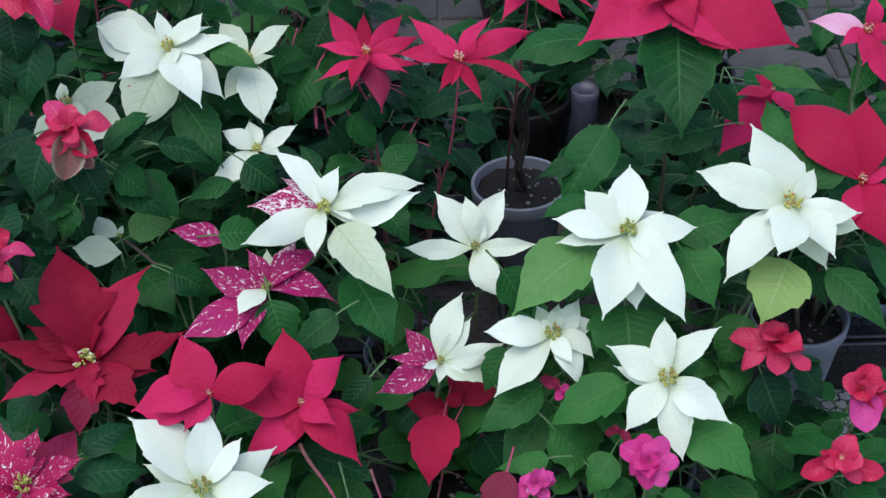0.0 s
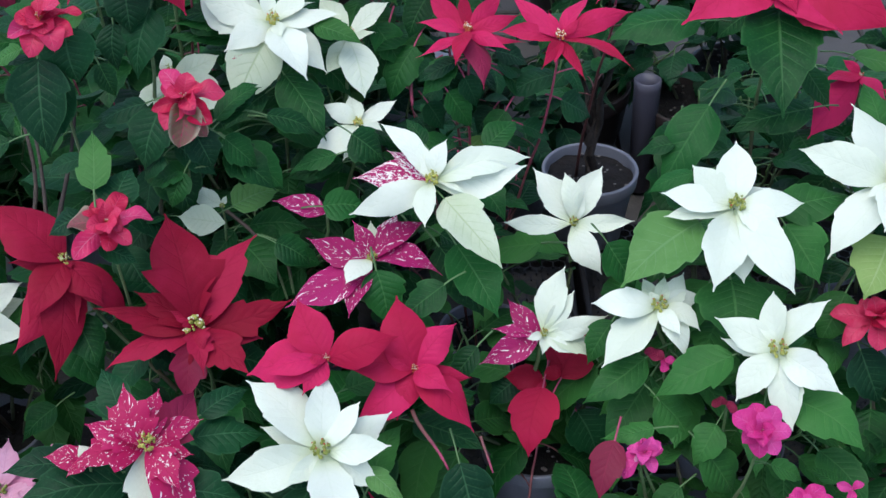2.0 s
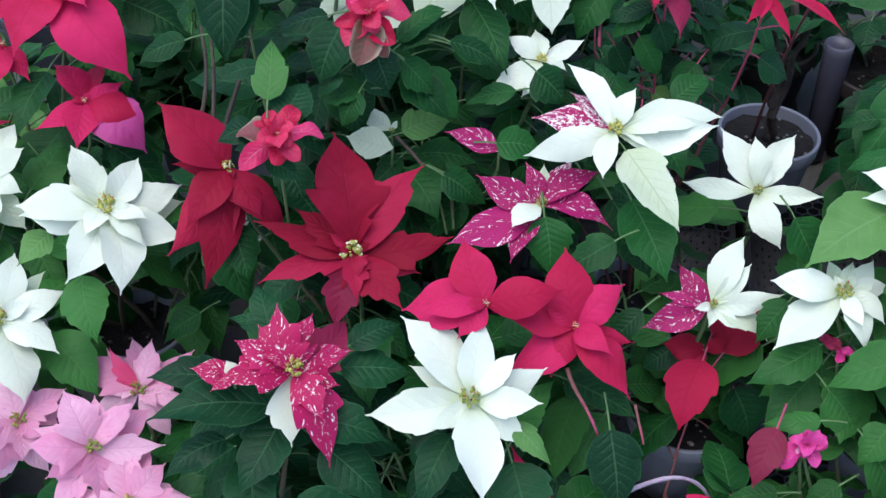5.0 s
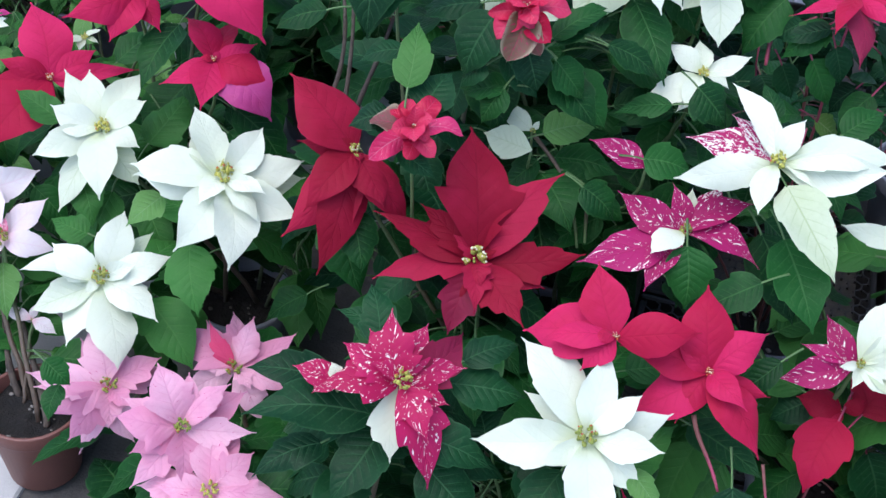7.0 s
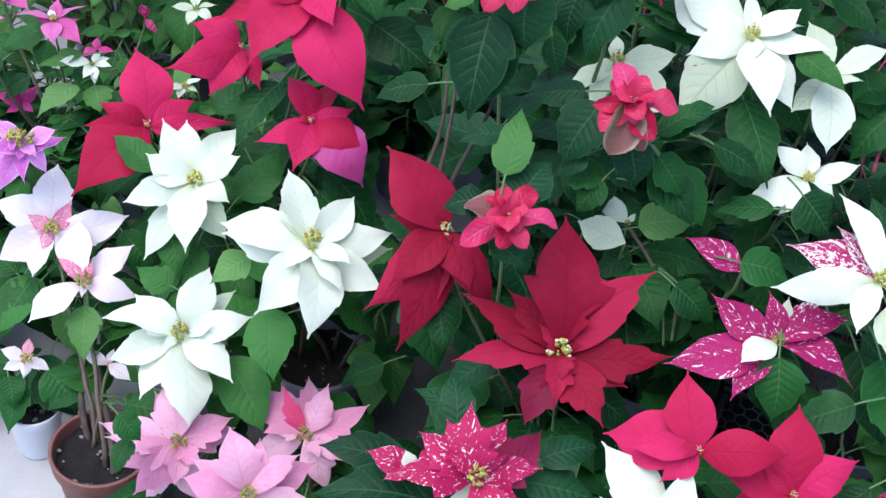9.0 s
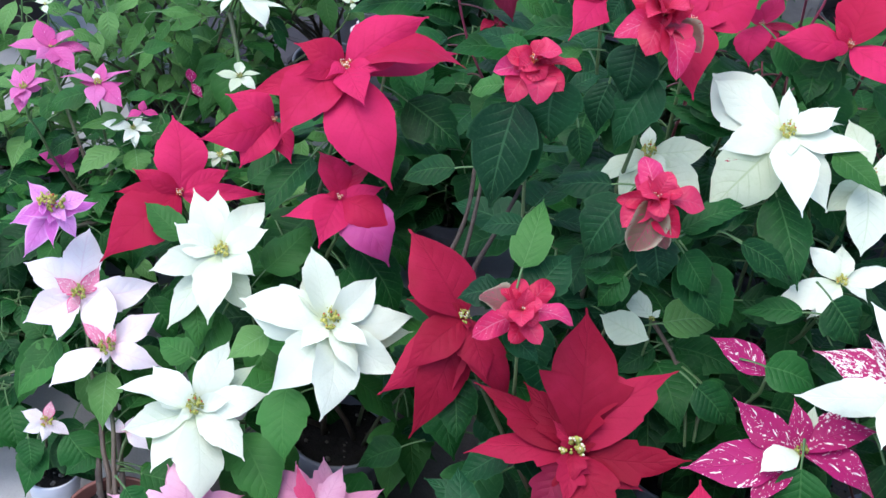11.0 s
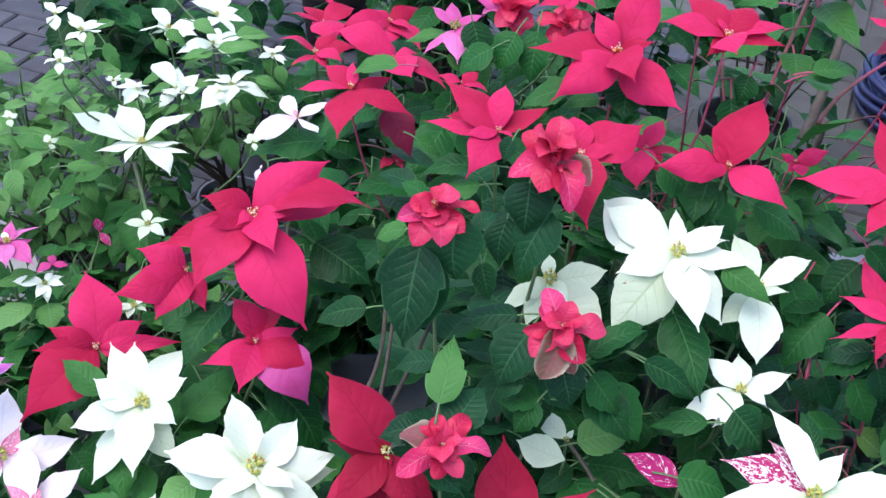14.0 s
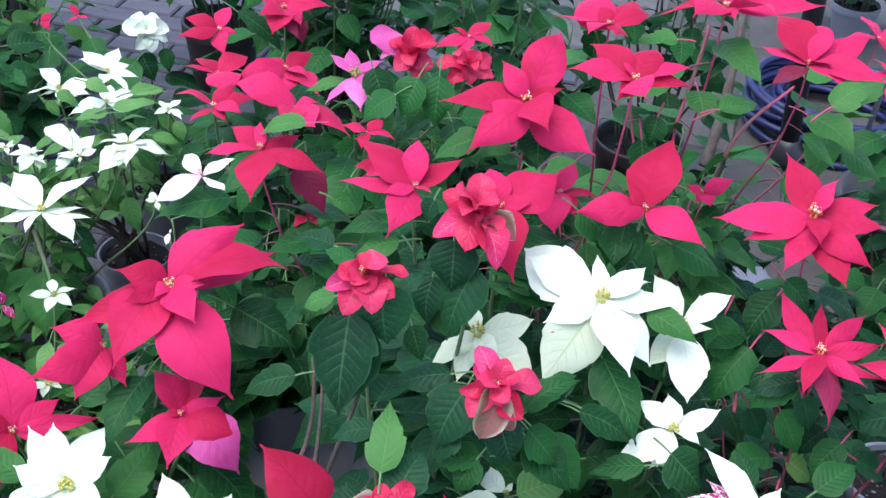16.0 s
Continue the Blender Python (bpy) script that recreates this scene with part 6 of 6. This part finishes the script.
leaf(p, (-1.401, 2.152, 0.288), (-1.356, 2.152, 0.237), 0.5, 'leaf_mid')
leaf(p, (-1.426, 2.181, 0.284), (-1.347, 2.207, 0.259), 0.36, 'leaf_mid')
leaf(p, (-1.599, 2.157, 0.364), (-1.575, 2.164, 0.329), 0.6, 'leaf_light')
leaf(p, (-1.481, 2.209, 0.344), (-1.404, 2.255, 0.348), 0.36, 'leaf_light')
leaf(p, (-1.565, 2.193, 0.315), (-1.523, 2.223, 0.307), 0.4, 'leaf_mid')
leaf(p, (-1.457, 2.253, 0.364), (-1.395, 2.290, 0.360), 0.36, 'leaf_light')
leaf(p, (-1.462, 2.092, 0.223), (-1.469, 2.084, 0.178), 0.7, 'leaf_light')
leaf(p, (-1.498, 2.136, 0.245), (-1.485, 2.174, 0.259), 0.45, 'leaf_mid')
leaf(p, (-1.421, 2.224, 0.291), (-1.348, 2.246, 0.262), 0.4, 'leaf_mid')
leaf(p, (-1.408, 2.267, 0.313), (-1.367, 2.268, 0.264), 0.4, 'leaf_mid')
leaf(p, (-1.539, 2.237, 0.280), (-1.513, 2.253, 0.257), 0.5)
leaf(p, (-1.555, 2.215, 0.253), (-1.556, 2.251, 0.270), 0.5, 'leaf_mid')
head(p, 'white', (-1.531, 2.295, 0.378), 38, 13, 0.5, [(140, 0.070, 0.45, 2), (121, 0.075, 0.5, 8), (58, 0.075, 0.5, 8), (-26, 0.065, 0.34, 0), (-65, 0.071, 0.4, -4)])
head(p, 'white', (-1.589, 2.197, 0.375), 17, 14, 0.5, [(135, 0.066, 0.5, 8), (-160, 0.065, 0.28, 0), (25, 0.069, 0.5, 2), (-9, 0.064, 0.4, -4), (-83, 0.038, 0.5, 0)])
head(p, 'white', (-1.483, 2.037, 0.335), 30, 11, 0.3, [(123, 0.086, 0.5, 2), (-145, 0.038, 0.5, 15), (-21, 0.047, 0.4, 17), (-90, 0.048, 0.5, 18)])
head(p, 'white', (-1.526, 1.961, 0.358), 34, 10, 0.3, [(176, 0.042, 0.4, 2), (58, 0.023, 0.45, 8), (-121, 0.053, 0.5, -3), (-51, 0.038, 0.4, 0)])
leaf(p, (-1.634, 2.028, 0.403), (-1.599, 2.026, 0.352), 0.45, 'leaf_mid')
leaf(p, (-1.674, 2.057, 0.369), (-1.726, 2.055, 0.347), 0.45, 'leaf_mid')
leaf(p, (-1.497, 1.971, 0.326), (-1.526, 1.965, 0.293), 0.5, 'leaf_mid')
leaf(p, (-1.616, 1.970, 0.313), (-1.579, 1.993, 0.297), 0.5)
leaf(p, (-1.453, 1.992, 0.325), (-1.486, 1.989, 0.294), 0.5, 'leaf_light')
leaf(p, (-1.501, 2.007, 0.327), (-1.531, 2.000, 0.291), 0.5)
leaf(p, (-1.560, 1.870, 0.238), (-1.634, 1.880, 0.243), 0.5, 'leaf_mid')
leaf(p, (-1.534, 1.850, 0.237), (-1.603, 1.827, 0.192), 0.42, 'leaf_mid')
leaf(p, (-1.569, 1.831, 0.221), (-1.542, 1.825, 0.167), 0.5, 'leaf_light')
leaf(p, (-1.446, 1.948, 0.223), (-1.404, 1.956, 0.184), 0.42)
leaf(p, (-1.648, 2.038, 0.333), (-1.693, 2.034, 0.307), 0.45, 'leaf_mid')
leaf(p, (-1.418, 1.925, 0.215), (-1.395, 1.926, 0.173), 0.5)
head(p, 'white', (-1.369, 2.234, 0.350), 30, 13, 0.3, [(33, 0.036, 0.5, 8), (131, 0.029, 0.42, 10), (-57, 0.042, 0.32, 0), (-160, 0.033, 0.4, 2)])
head(p, 'white', (-1.591, 1.982, 0.350), 40, 13, 0.3, [(122, 0.015, 0.5, 4), (37, 0.024, 0.5, 3), (-87, 0.020, 0.5, -4)])
head(p, 'white', (-1.630, 1.874, 0.527), 42, 14, 0.3, [(116, 0.037, 0.5, 0), (30, 0.024, 0.5, 14), (-98, 0.045, 0.5, -3)])
head(p, 'white', (-1.562, 1.851, 0.519), 33, 14, 0.4, [(116, 0.053, 0.5, 4), (17, 0.049, 0.3, 2), (-1, 0.038, 0.3, -3), (-139, 0.038, 0.4, 0)])
head(p, 'white', (-1.557, 1.771, 0.494), 33, 14, 0.4, [(-160, 0.028, 0.45, 1), (94, 0.037, 0.5, -4), (6, 0.027, 0.45, -5), (-92, 0.033, 0.5, -5)])
p = plant((-1.592, 1.918), label='pale green white-budded poinsettia in a grey plastic pot', kind='leaf_light', size=0.06, leafy=14)
head(p, 'cream', (-1.709, 1.807, 0.321), 28, 11, 0.3, [(160, 0.021, 0.5, -5), (49, 0.022, 0.5, -4), (-73, 0.026, 0.5, -1), (110, 0.028, 0.5, 5)])
leaf(p, (-1.676, 1.724, 0.335), (-1.730, 1.698, 0.296), 0.4, 'leaf_mid')
leaf(p, (-1.718, 1.780, 0.291), (-1.680, 1.798, 0.264), 0.4, 'leaf_light')
leaf(p, (-1.761, 1.850, 0.265), (-1.838, 1.845, 0.261), 0.42, 'leaf_light')
leaf(p, (-1.727, 1.747, 0.321), (-1.811, 1.751, 0.332), 0.42, 'leaf_mid')
leaf(p, (-1.734, 1.785, 0.239), (-1.741, 1.770, 0.191), 0.6, 'leaf_light')
leaf(p, (-1.633, 1.702, 0.289), (-1.610, 1.689, 0.229), 0.55, 'leaf_light')
leaf(p, (-1.634, 1.804, 0.282), (-1.711, 1.803, 0.284), 0.42, 'leaf_mid')
leaf(p, (-1.672, 1.871, 0.251), (-1.624, 1.905, 0.237), 0.36, 'leaf_light')
leaf(p, (-1.612, 1.766, 0.292), (-1.657, 1.741, 0.248), 0.48, 'leaf_light')
leaf(p, (-1.641, 1.827, 0.249), (-1.627, 1.812, 0.191), 0.55, 'leaf_mid')
leaf(p, (-1.545, 1.742, 0.298), (-1.490, 1.781, 0.287), 0.36, 'leaf_light')
leaf(p, (-1.611, 1.775, 0.237), (-1.630, 1.741, 0.171), 0.5, 'leaf_light')
leaf(p, (-1.578, 1.846, 0.177), (-1.546, 1.837, 0.118), 0.7, 'leaf_mid')
leaf(p, (-1.557, 1.728, 0.220), (-1.580, 1.708, 0.173), 0.5, 'leaf_light')
leaf(p, (-1.770, 1.756, 0.220), (-1.837, 1.749, 0.209), 0.45, 'leaf_light')
leaf(p, (-1.705, 1.663, 0.273), (-1.674, 1.677, 0.243), 0.42, 'leaf_mid')
leaf(p, (-1.800, 1.753, 0.296), (-1.785, 1.754, 0.257), 0.6, 'leaf_light')
leaf(p, (-1.767, 1.818, 0.228), (-1.810, 1.794, 0.186), 0.45, 'leaf_light')
leaf(p, (-1.547, 1.767, 0.264), (-1.567, 1.746, 0.214), 0.5, 'leaf_mid')
leaf(p, (-1.550, 1.863, 0.251), (-1.512, 1.885, 0.227), 0.42, 'leaf_light')
leaf(p, (-1.678, 1.658, 0.255), (-1.635, 1.679, 0.229), 0.45, 'leaf_light')
leaf(p, (-1.680, 1.779, 0.273), (-1.648, 1.798, 0.248), 0.45, 'leaf_mid')
head(p, 'cream', (-1.748, 1.763, 0.305), 35, 10, 0.3, [(160, 0.020, 0.5, 1), (44, 0.022, 0.5, -4), (-80, 0.031, 0.5, 5), (102, 0.035, 0.5, -4)])
head(p, 'cream', (-1.518, 1.964, 0.346), 22, 17, 0.3, [(167, 0.021, 0.5, -4), (41, 0.020, 0.5, 4), (-70, 0.024, 0.5, -3), (112, 0.032, 0.5, -5)])
head(p, 'cream', (-1.785, 1.759, 0.345), 48, 15, 0.3, [(158, 0.018, 0.5, 6), (26, 0.020, 0.5, 2), (-91, 0.023, 0.5, -4), (93, 0.026, 0.5, 5)])
head(p, 'cream', (-1.390, 2.043, 0.348), 24, 12, 0.3, [(170, 0.020, 0.5, 2), (50, 0.025, 0.5, -5), (-75, 0.028, 0.5, 2), (109, 0.028, 0.5, 5)])
head(p, 'cream', (-1.450, 2.006, 0.346), 32, 19, 0.3, [(19, 0.035, 0.4, 2), (105, 0.031, 0.5, 10), (174, 0.043, 0.34, 2), (-97, 0.015, 0.5, 2)])
head(p, 'cream', (-1.312, 2.031, 0.259), 19, 18, 0.3, [(178, 0.020, 0.5, 5), (43, 0.021, 0.5, 2), (-69, 0.022, 0.5, -5), (113, 0.029, 0.5, -2)])
head(p, 'cream', (-1.640, 1.829, 0.275), 47, 15, 0.3, [(151, 0.020, 0.5, -2), (22, 0.020, 0.5, 6), (-92, 0.025, 0.5, 2), (92, 0.027, 0.5, 2)])
head(p, 'cream', (-1.776, 1.701, 0.256), 34, 13, 0.3, [(163, 0.019, 0.5, 2), (35, 0.019, 0.5, 4), (-77, 0.024, 0.5, -3), (106, 0.027, 0.5, 4)])

def full_head(p, colour, at, reach, count, seed):
    """A regular head, for the plants behind."""
    r = random.Random(seed)
    ring = [(k * 360 / count + r.uniform(-14, 14), reach * r.uniform(0.75, 1.0), r.uniform(0.42, 0.58), r.uniform(-8, 10)) for k in range(count)]
    ring = [(k * 90 + r.uniform(-20, 20), reach * r.uniform(0.35, 0.5), 0.55, 22) for k in range(4)] + ring
    head(p, colour, at, r.uniform(-30, 50), r.uniform(5, 25), 0.7, ring)


# tall plants behind the bed, in dark pots
for k, (x, y, top, colour, count) in enumerate(((-2.42, 3.30, 0.55, "red", 3), (-1.75, 3.45, 0.62, "red", 3), (-1.25, 3.05, 0.60, "red", 4), (-0.80, 2.85, 0.66, "red", 3), (-0.45, 3.15, 0.78, "red", 3), (0.20, 2.52, 0.52, "red", 3), (0.55, 2.45, 0.50, "red", 3), (0.95, 2.05, 0.52, "pink", 3), (-2.35, 2.20, 0.50, "red", 3), (-2.3, 1.5, 0.2, "mauve", 4))):
    p = plant((x, y), ("pink" if colour != "red" else "red") + " poinsettia with bare brown stems in a dark plastic pot", "dark", 0.12, 0.21, leafy=13, size=0.105, shoots=9, bushy=True)
    for q in range(count):
        a = q * 6.28 / count + k
        full_head(p, colour, (x + 0.14 * math.cos(a), y + 0.14 * math.sin(a), top + 0.05 * math.sin(k * 3 + q * 2)), 0.095, 7, 40 * k + q)

# plants out of bloom between them
for x, y, base, tall, count, kind in ((0.0, 2.14, FLOOR, 0.38, 8, "leaf_blue"), (0.46, 1.98, FLOOR, 0.42, 9, "leaf_blue"), (0.80, 1.74, FLOOR, 0.46, 12, "leaf"), (-0.28, 2.02, FLOOR, 0.42, 11, "leaf_blue"), (-0.62, 2.02, FLOOR, 0.50, 8, "leaf"), (-1.72, 1.98, FLOOR, 0.42, 16, "leaf_light"), (-1.98, 2.22, FLOOR, 0.40, 14, "leaf_light"), (-1.86, 1.66, FLOOR, 0.34, 18, "leaf_light"), (-1.62, 1.50, FLOOR, 0.26, 14, "leaf"), (-0.36, 2.50, FLOOR, 0.46, 12, "leaf"), (-0.80, 2.48, FLOOR, 0.46, 12, "leaf"), (-2.05, 2.75, FLOOR, 0.40, 12, "leaf"), (-1.03, 1.97, FLOOR, 0.40, 16, "leaf"), (-1.36, 3.30, FLOOR, 0.45, 14, "leaf"), (-0.98, 3.55, FLOOR, 0.5, 14, "leaf"), (-1.12, 2.72, FLOOR, 0.34, 10, "leaf"), (0.17, 4.54, FLOOR, 0.5, 14, "leaf"), (-1.38, 1.76, FLOOR, 0.26, 12, "leaf_fresh")):
    plant((x, y), "leafy " + {"leaf_light": "light", "leaf": "dark", "leaf_blue": "blue"}.get(kind, "fresh") + " green poinsettia out of bloom in a grey pot", base=base, shoots=count, tall=tall, bushy=y > 2.1 or x > -0.2, kind=kind, size={"leaf": 0.11, "leaf_blue": 0.095, "leaf_fresh": 0.08}.get(kind, 0.078))

plant((-2.22, 3.08), "leafy poinsettia with bare brown stems in a dark brown pot", "dark", 0.10, 0.20, shoots=7, tall=0.52, trunk=True, bushy=True, kind="leaf_mid", size=0.1)

# low leafy plants in dark pots, in the shade behind the red ones
for x, y in ((-0.42, 2.34), (-0.12, 2.40), (0.16, 2.38), (0.42, 2.30), (0.62, 2.16)):
    plant((x, y), "low dark green leafy poinsettia in a dark plastic pot", "dark", 0.12, 0.21, shoots=5, tall=0.20, bushy=True, kind="leaf_blue", size=0.085)

# small leafy plants over the paving at the end of the bed
for x, y in ((-1.47, 1.33), (-1.62, 1.30), (-1.55, 1.12)):
    plant((x, y), "small dark green leafy poinsettia in a small white pot", "white", 0.05, 0.1, shoots=7, tall=0.12, kind="leaf", size=0.085)

for p in PLANTS:
    finish(p)


# ---- ground ----
bm = bmesh.new()
bmesh.ops.create_grid(bm, x_segments=8, y_segments=8, size=60, matrix=Matrix.Translation((0, 20, FLOOR - 0.012)))
ground = tagged(mesh_object("ground", bm, JOINT, smooth=False), "grey sandy ground under the paving", "ground", kind="structure")


def block_mesh(name, w, d, h, bevel, material):
    bm = bmesh.new()
    bmesh.ops.create_cube(bm, size=1, matrix=Matrix.Diagonal((w, d, h, 1)))
    bmesh.ops.bevel(bm, geom=[e for e in bm.edges if all(v.co.z > 0 for v in e.verts)], offset=bevel, segments=1, affect="EDGES")
    me = bpy.data.meshes.new(name)
    bm.to_mesh(me)
    bm.free()
    me.materials.append(material)
    return me


def lay(me, name, x, y, tilt):
    ob = new(name, me)
    ob.parent = ground
    ob.matrix_basis = pose(x, y, FLOOR - 0.015 + rng.uniform(-0.0015, 0.0015), rng.uniform(-tilt, tilt), rng.uniform(-tilt, tilt), rng.uniform(-tilt, tilt))


slab = block_mesh("paving_slab", 0.594, 0.594, 0.03, 0.004, SLAB)
for i in range(-7, 9):
    for j in range(-5, 4):
        if i not in (-1, 0, 1) or j < 1 or (i == -1 and j == 3):
            lay(slab, "paving_slab", i * 0.6 - 0.24, j * 0.6 + 0.25, 0.2)
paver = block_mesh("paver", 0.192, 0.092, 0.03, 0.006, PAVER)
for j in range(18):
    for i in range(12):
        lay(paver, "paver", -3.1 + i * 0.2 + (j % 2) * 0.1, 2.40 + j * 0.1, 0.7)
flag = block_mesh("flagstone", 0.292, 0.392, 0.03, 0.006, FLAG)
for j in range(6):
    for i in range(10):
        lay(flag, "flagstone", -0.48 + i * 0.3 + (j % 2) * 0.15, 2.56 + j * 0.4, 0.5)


# ---- black mesh trays that raise the pots ----
def mesh_tray(w, d, h):
    root = tagged(new("plant_tray"), "black plastic mesh tray turned over under the pots", "tray", "plant trays")
    bm = bmesh.new()
    cell = 0.0135
    for j in range(int(d / (cell * 1.5)) + 1):
        for i in range(int(w / (cell * 1.732)) + 1):
            c = Vector((-w / 2 + (i + 0.5 * (j % 2)) * cell * 1.732, -d / 2 + j * cell * 1.5, h - 0.004))
            hexa = [c + Vector((cell * math.sin(k * 1.0472), cell * math.cos(k * 1.0472), 0)) for k in (0, 1, 2, 3)]
            for a, b in zip(hexa, hexa[1:]):
                if all(abs(q.x) < w / 2 and abs(q.y) < d / 2 for q in (a, b)):
                    side = (b - a).normalized().cross(Vector((0, 0, 1))) * 0.0016
                    low = Vector((0, 0, 0.007))
                    v = [bm.verts.new(q) for q in (a - side, a + side, b + side, b - side, a - side - low, a + side - low, b + side - low, b - side - low)]
                    for f in ((0, 1, 2, 3), (4, 5, 1, 0), (3, 2, 6, 7)):
                        bm.faces.new([v[n] for n in f])
    mesh_object("lattice", bm, BLACK, root, smooth=False)
    for sx, sy, x, y in ((w, 0.012, 0, d / 2), (w, 0.012, 0, -d / 2), (0.012, d - 0.024, w / 2 - 0.006, 0), (0.012, d - 0.024, 0.006 - w / 2, 0)):
        bm = bmesh.new()
        bmesh.ops.create_cube(bm, size=1, matrix=Matrix.Translation((x, y, h / 2)) @ Matrix.Diagonal((sx, sy, h, 1)))
        bmesh.ops.bevel(bm, geom=bm.edges[:], offset=0.003, segments=1, affect="EDGES")
        mesh_object("side_wall", bm, BLACK, root, smooth=False)
    return root


tray = mesh_tray(0.40, 0.34, 0.118)
for i in range(3):
    for j in range(3):
        m = pose(-0.10 + i * 0.415, 1.06 + j * 0.36, FLOOR, 0, 0, rng.uniform(-1, 1))
        if i == j == 0:
            tray.matrix_basis = m
        else:
            copy_thing(tray, m)


# ---- things behind the bed ----
def coil():
    bm = bmesh.new()
    pts = []
    for k in range(340):
        a = k * 0.18
        turn = a / 6.283
        rad = 0.235 + 0.05 * math.sin(turn * 2.3) + 0.012 * math.sin(a * 1.7)
        pts.append(Vector((rad * math.cos(a), rad * 0.92 * math.sin(a), 0.012 + 0.012 * turn + 0.012 * math.sin(a * 2.1 + turn))))
    tube(bm, pts, [0.0115] * len(pts), 8)
    ob = mesh_object("garden_hose", bm, HOSE)
    ob.location = (0.10, 3.84, FLOOR)
    return tagged(ob, "coil of blue garden hose lying on the paving", "hose")


coil()
root = tagged(new("post"), "black round post standing in a black foot", "post")
root.matrix_basis = pose(-0.03, 3.565, FLOOR, 0, -2.5, 0)
mesh_object("shaft", lathe([(0.029, 0.03), (0.029, 1.25), (0.024, 1.26)], 20), BLACK, root)
mesh_object("foot", lathe([(0.05, 0), (0.052, 0.012), (0.05, 0.045), (0.036, 0.06), (0.032, 0.075)], 20), BLACK, root)
root = tagged(new("bucket"), "black plastic bucket with a raised hoop handle", "bucket")
root.location = (0.24, 3.05, FLOOR)
mesh_object("body", lathe([(0.13, 0), (0.135, 0.004), (0.172, 0.20), (0.182, 0.202), (0.184, 0.215), (0.178, 0.22), (0.166, 0.22), (0.130, 0.03), (0.12, 0.02)], 36), POT["dark"], root)
bm = bmesh.new()
tube(bm, [Vector((0.178 * math.cos(a), -0.05 - 0.10 * math.sin(a), 0.205 + 0.115 * math.sin(a))) for a in (math.pi * k / 20 for k in range(21))], [0.006] * 21, 8)
mesh_object("handle", bm, BLACK, root)
root = tagged(new("plant_stake"), "thin galvanised steel stake pushed into the ground", "stake")
root.matrix_basis = pose(0.173, 3.60, FLOOR, 0, 4, 0)
mesh_object("rod", lathe([(0.008, 0), (0.008, 0.55), (0.006, 0.555)], 12), STEEL, root)
pipe = mesh_object("pipe", lathe([(0.022, 0), (0.024, 0.001), (0.030, 0.27), (0.031, 0.29), (0.027, 0.292), (0.024, 0.26), (0.020, 0.02), (0.018, 0.01)], 28), SHADED_GREY)
pipe.location = (0.298, 2.247, FLOOR)
tagged(pipe, "upright open grey plastic pipe between the pots", "pipe")
bm = bmesh.new()
bmesh.ops.create_grid(bm, x_segments=16, y_segments=12, size=0.5)
for v in bm.verts:
    v.co = Vector((v.co.x * 0.26, v.co.y * 0.19, 0.012 + 0.02 * abs(noise.noise(v.co * 4.0)) + 0.012 * abs(noise.noise(v.co * 11.0))))
bmesh.ops.solidify(bm, geom=bm.faces[:], thickness=0.0015)
sheet = mesh_object("plastic_sheet", bm, POT["grey"])
sheet.matrix_basis = pose(-0.16, 2.80, FLOOR, 0, 0, 25)
tagged(sheet, "crumpled grey plastic sheet lying on the paving", "plastic sheet")
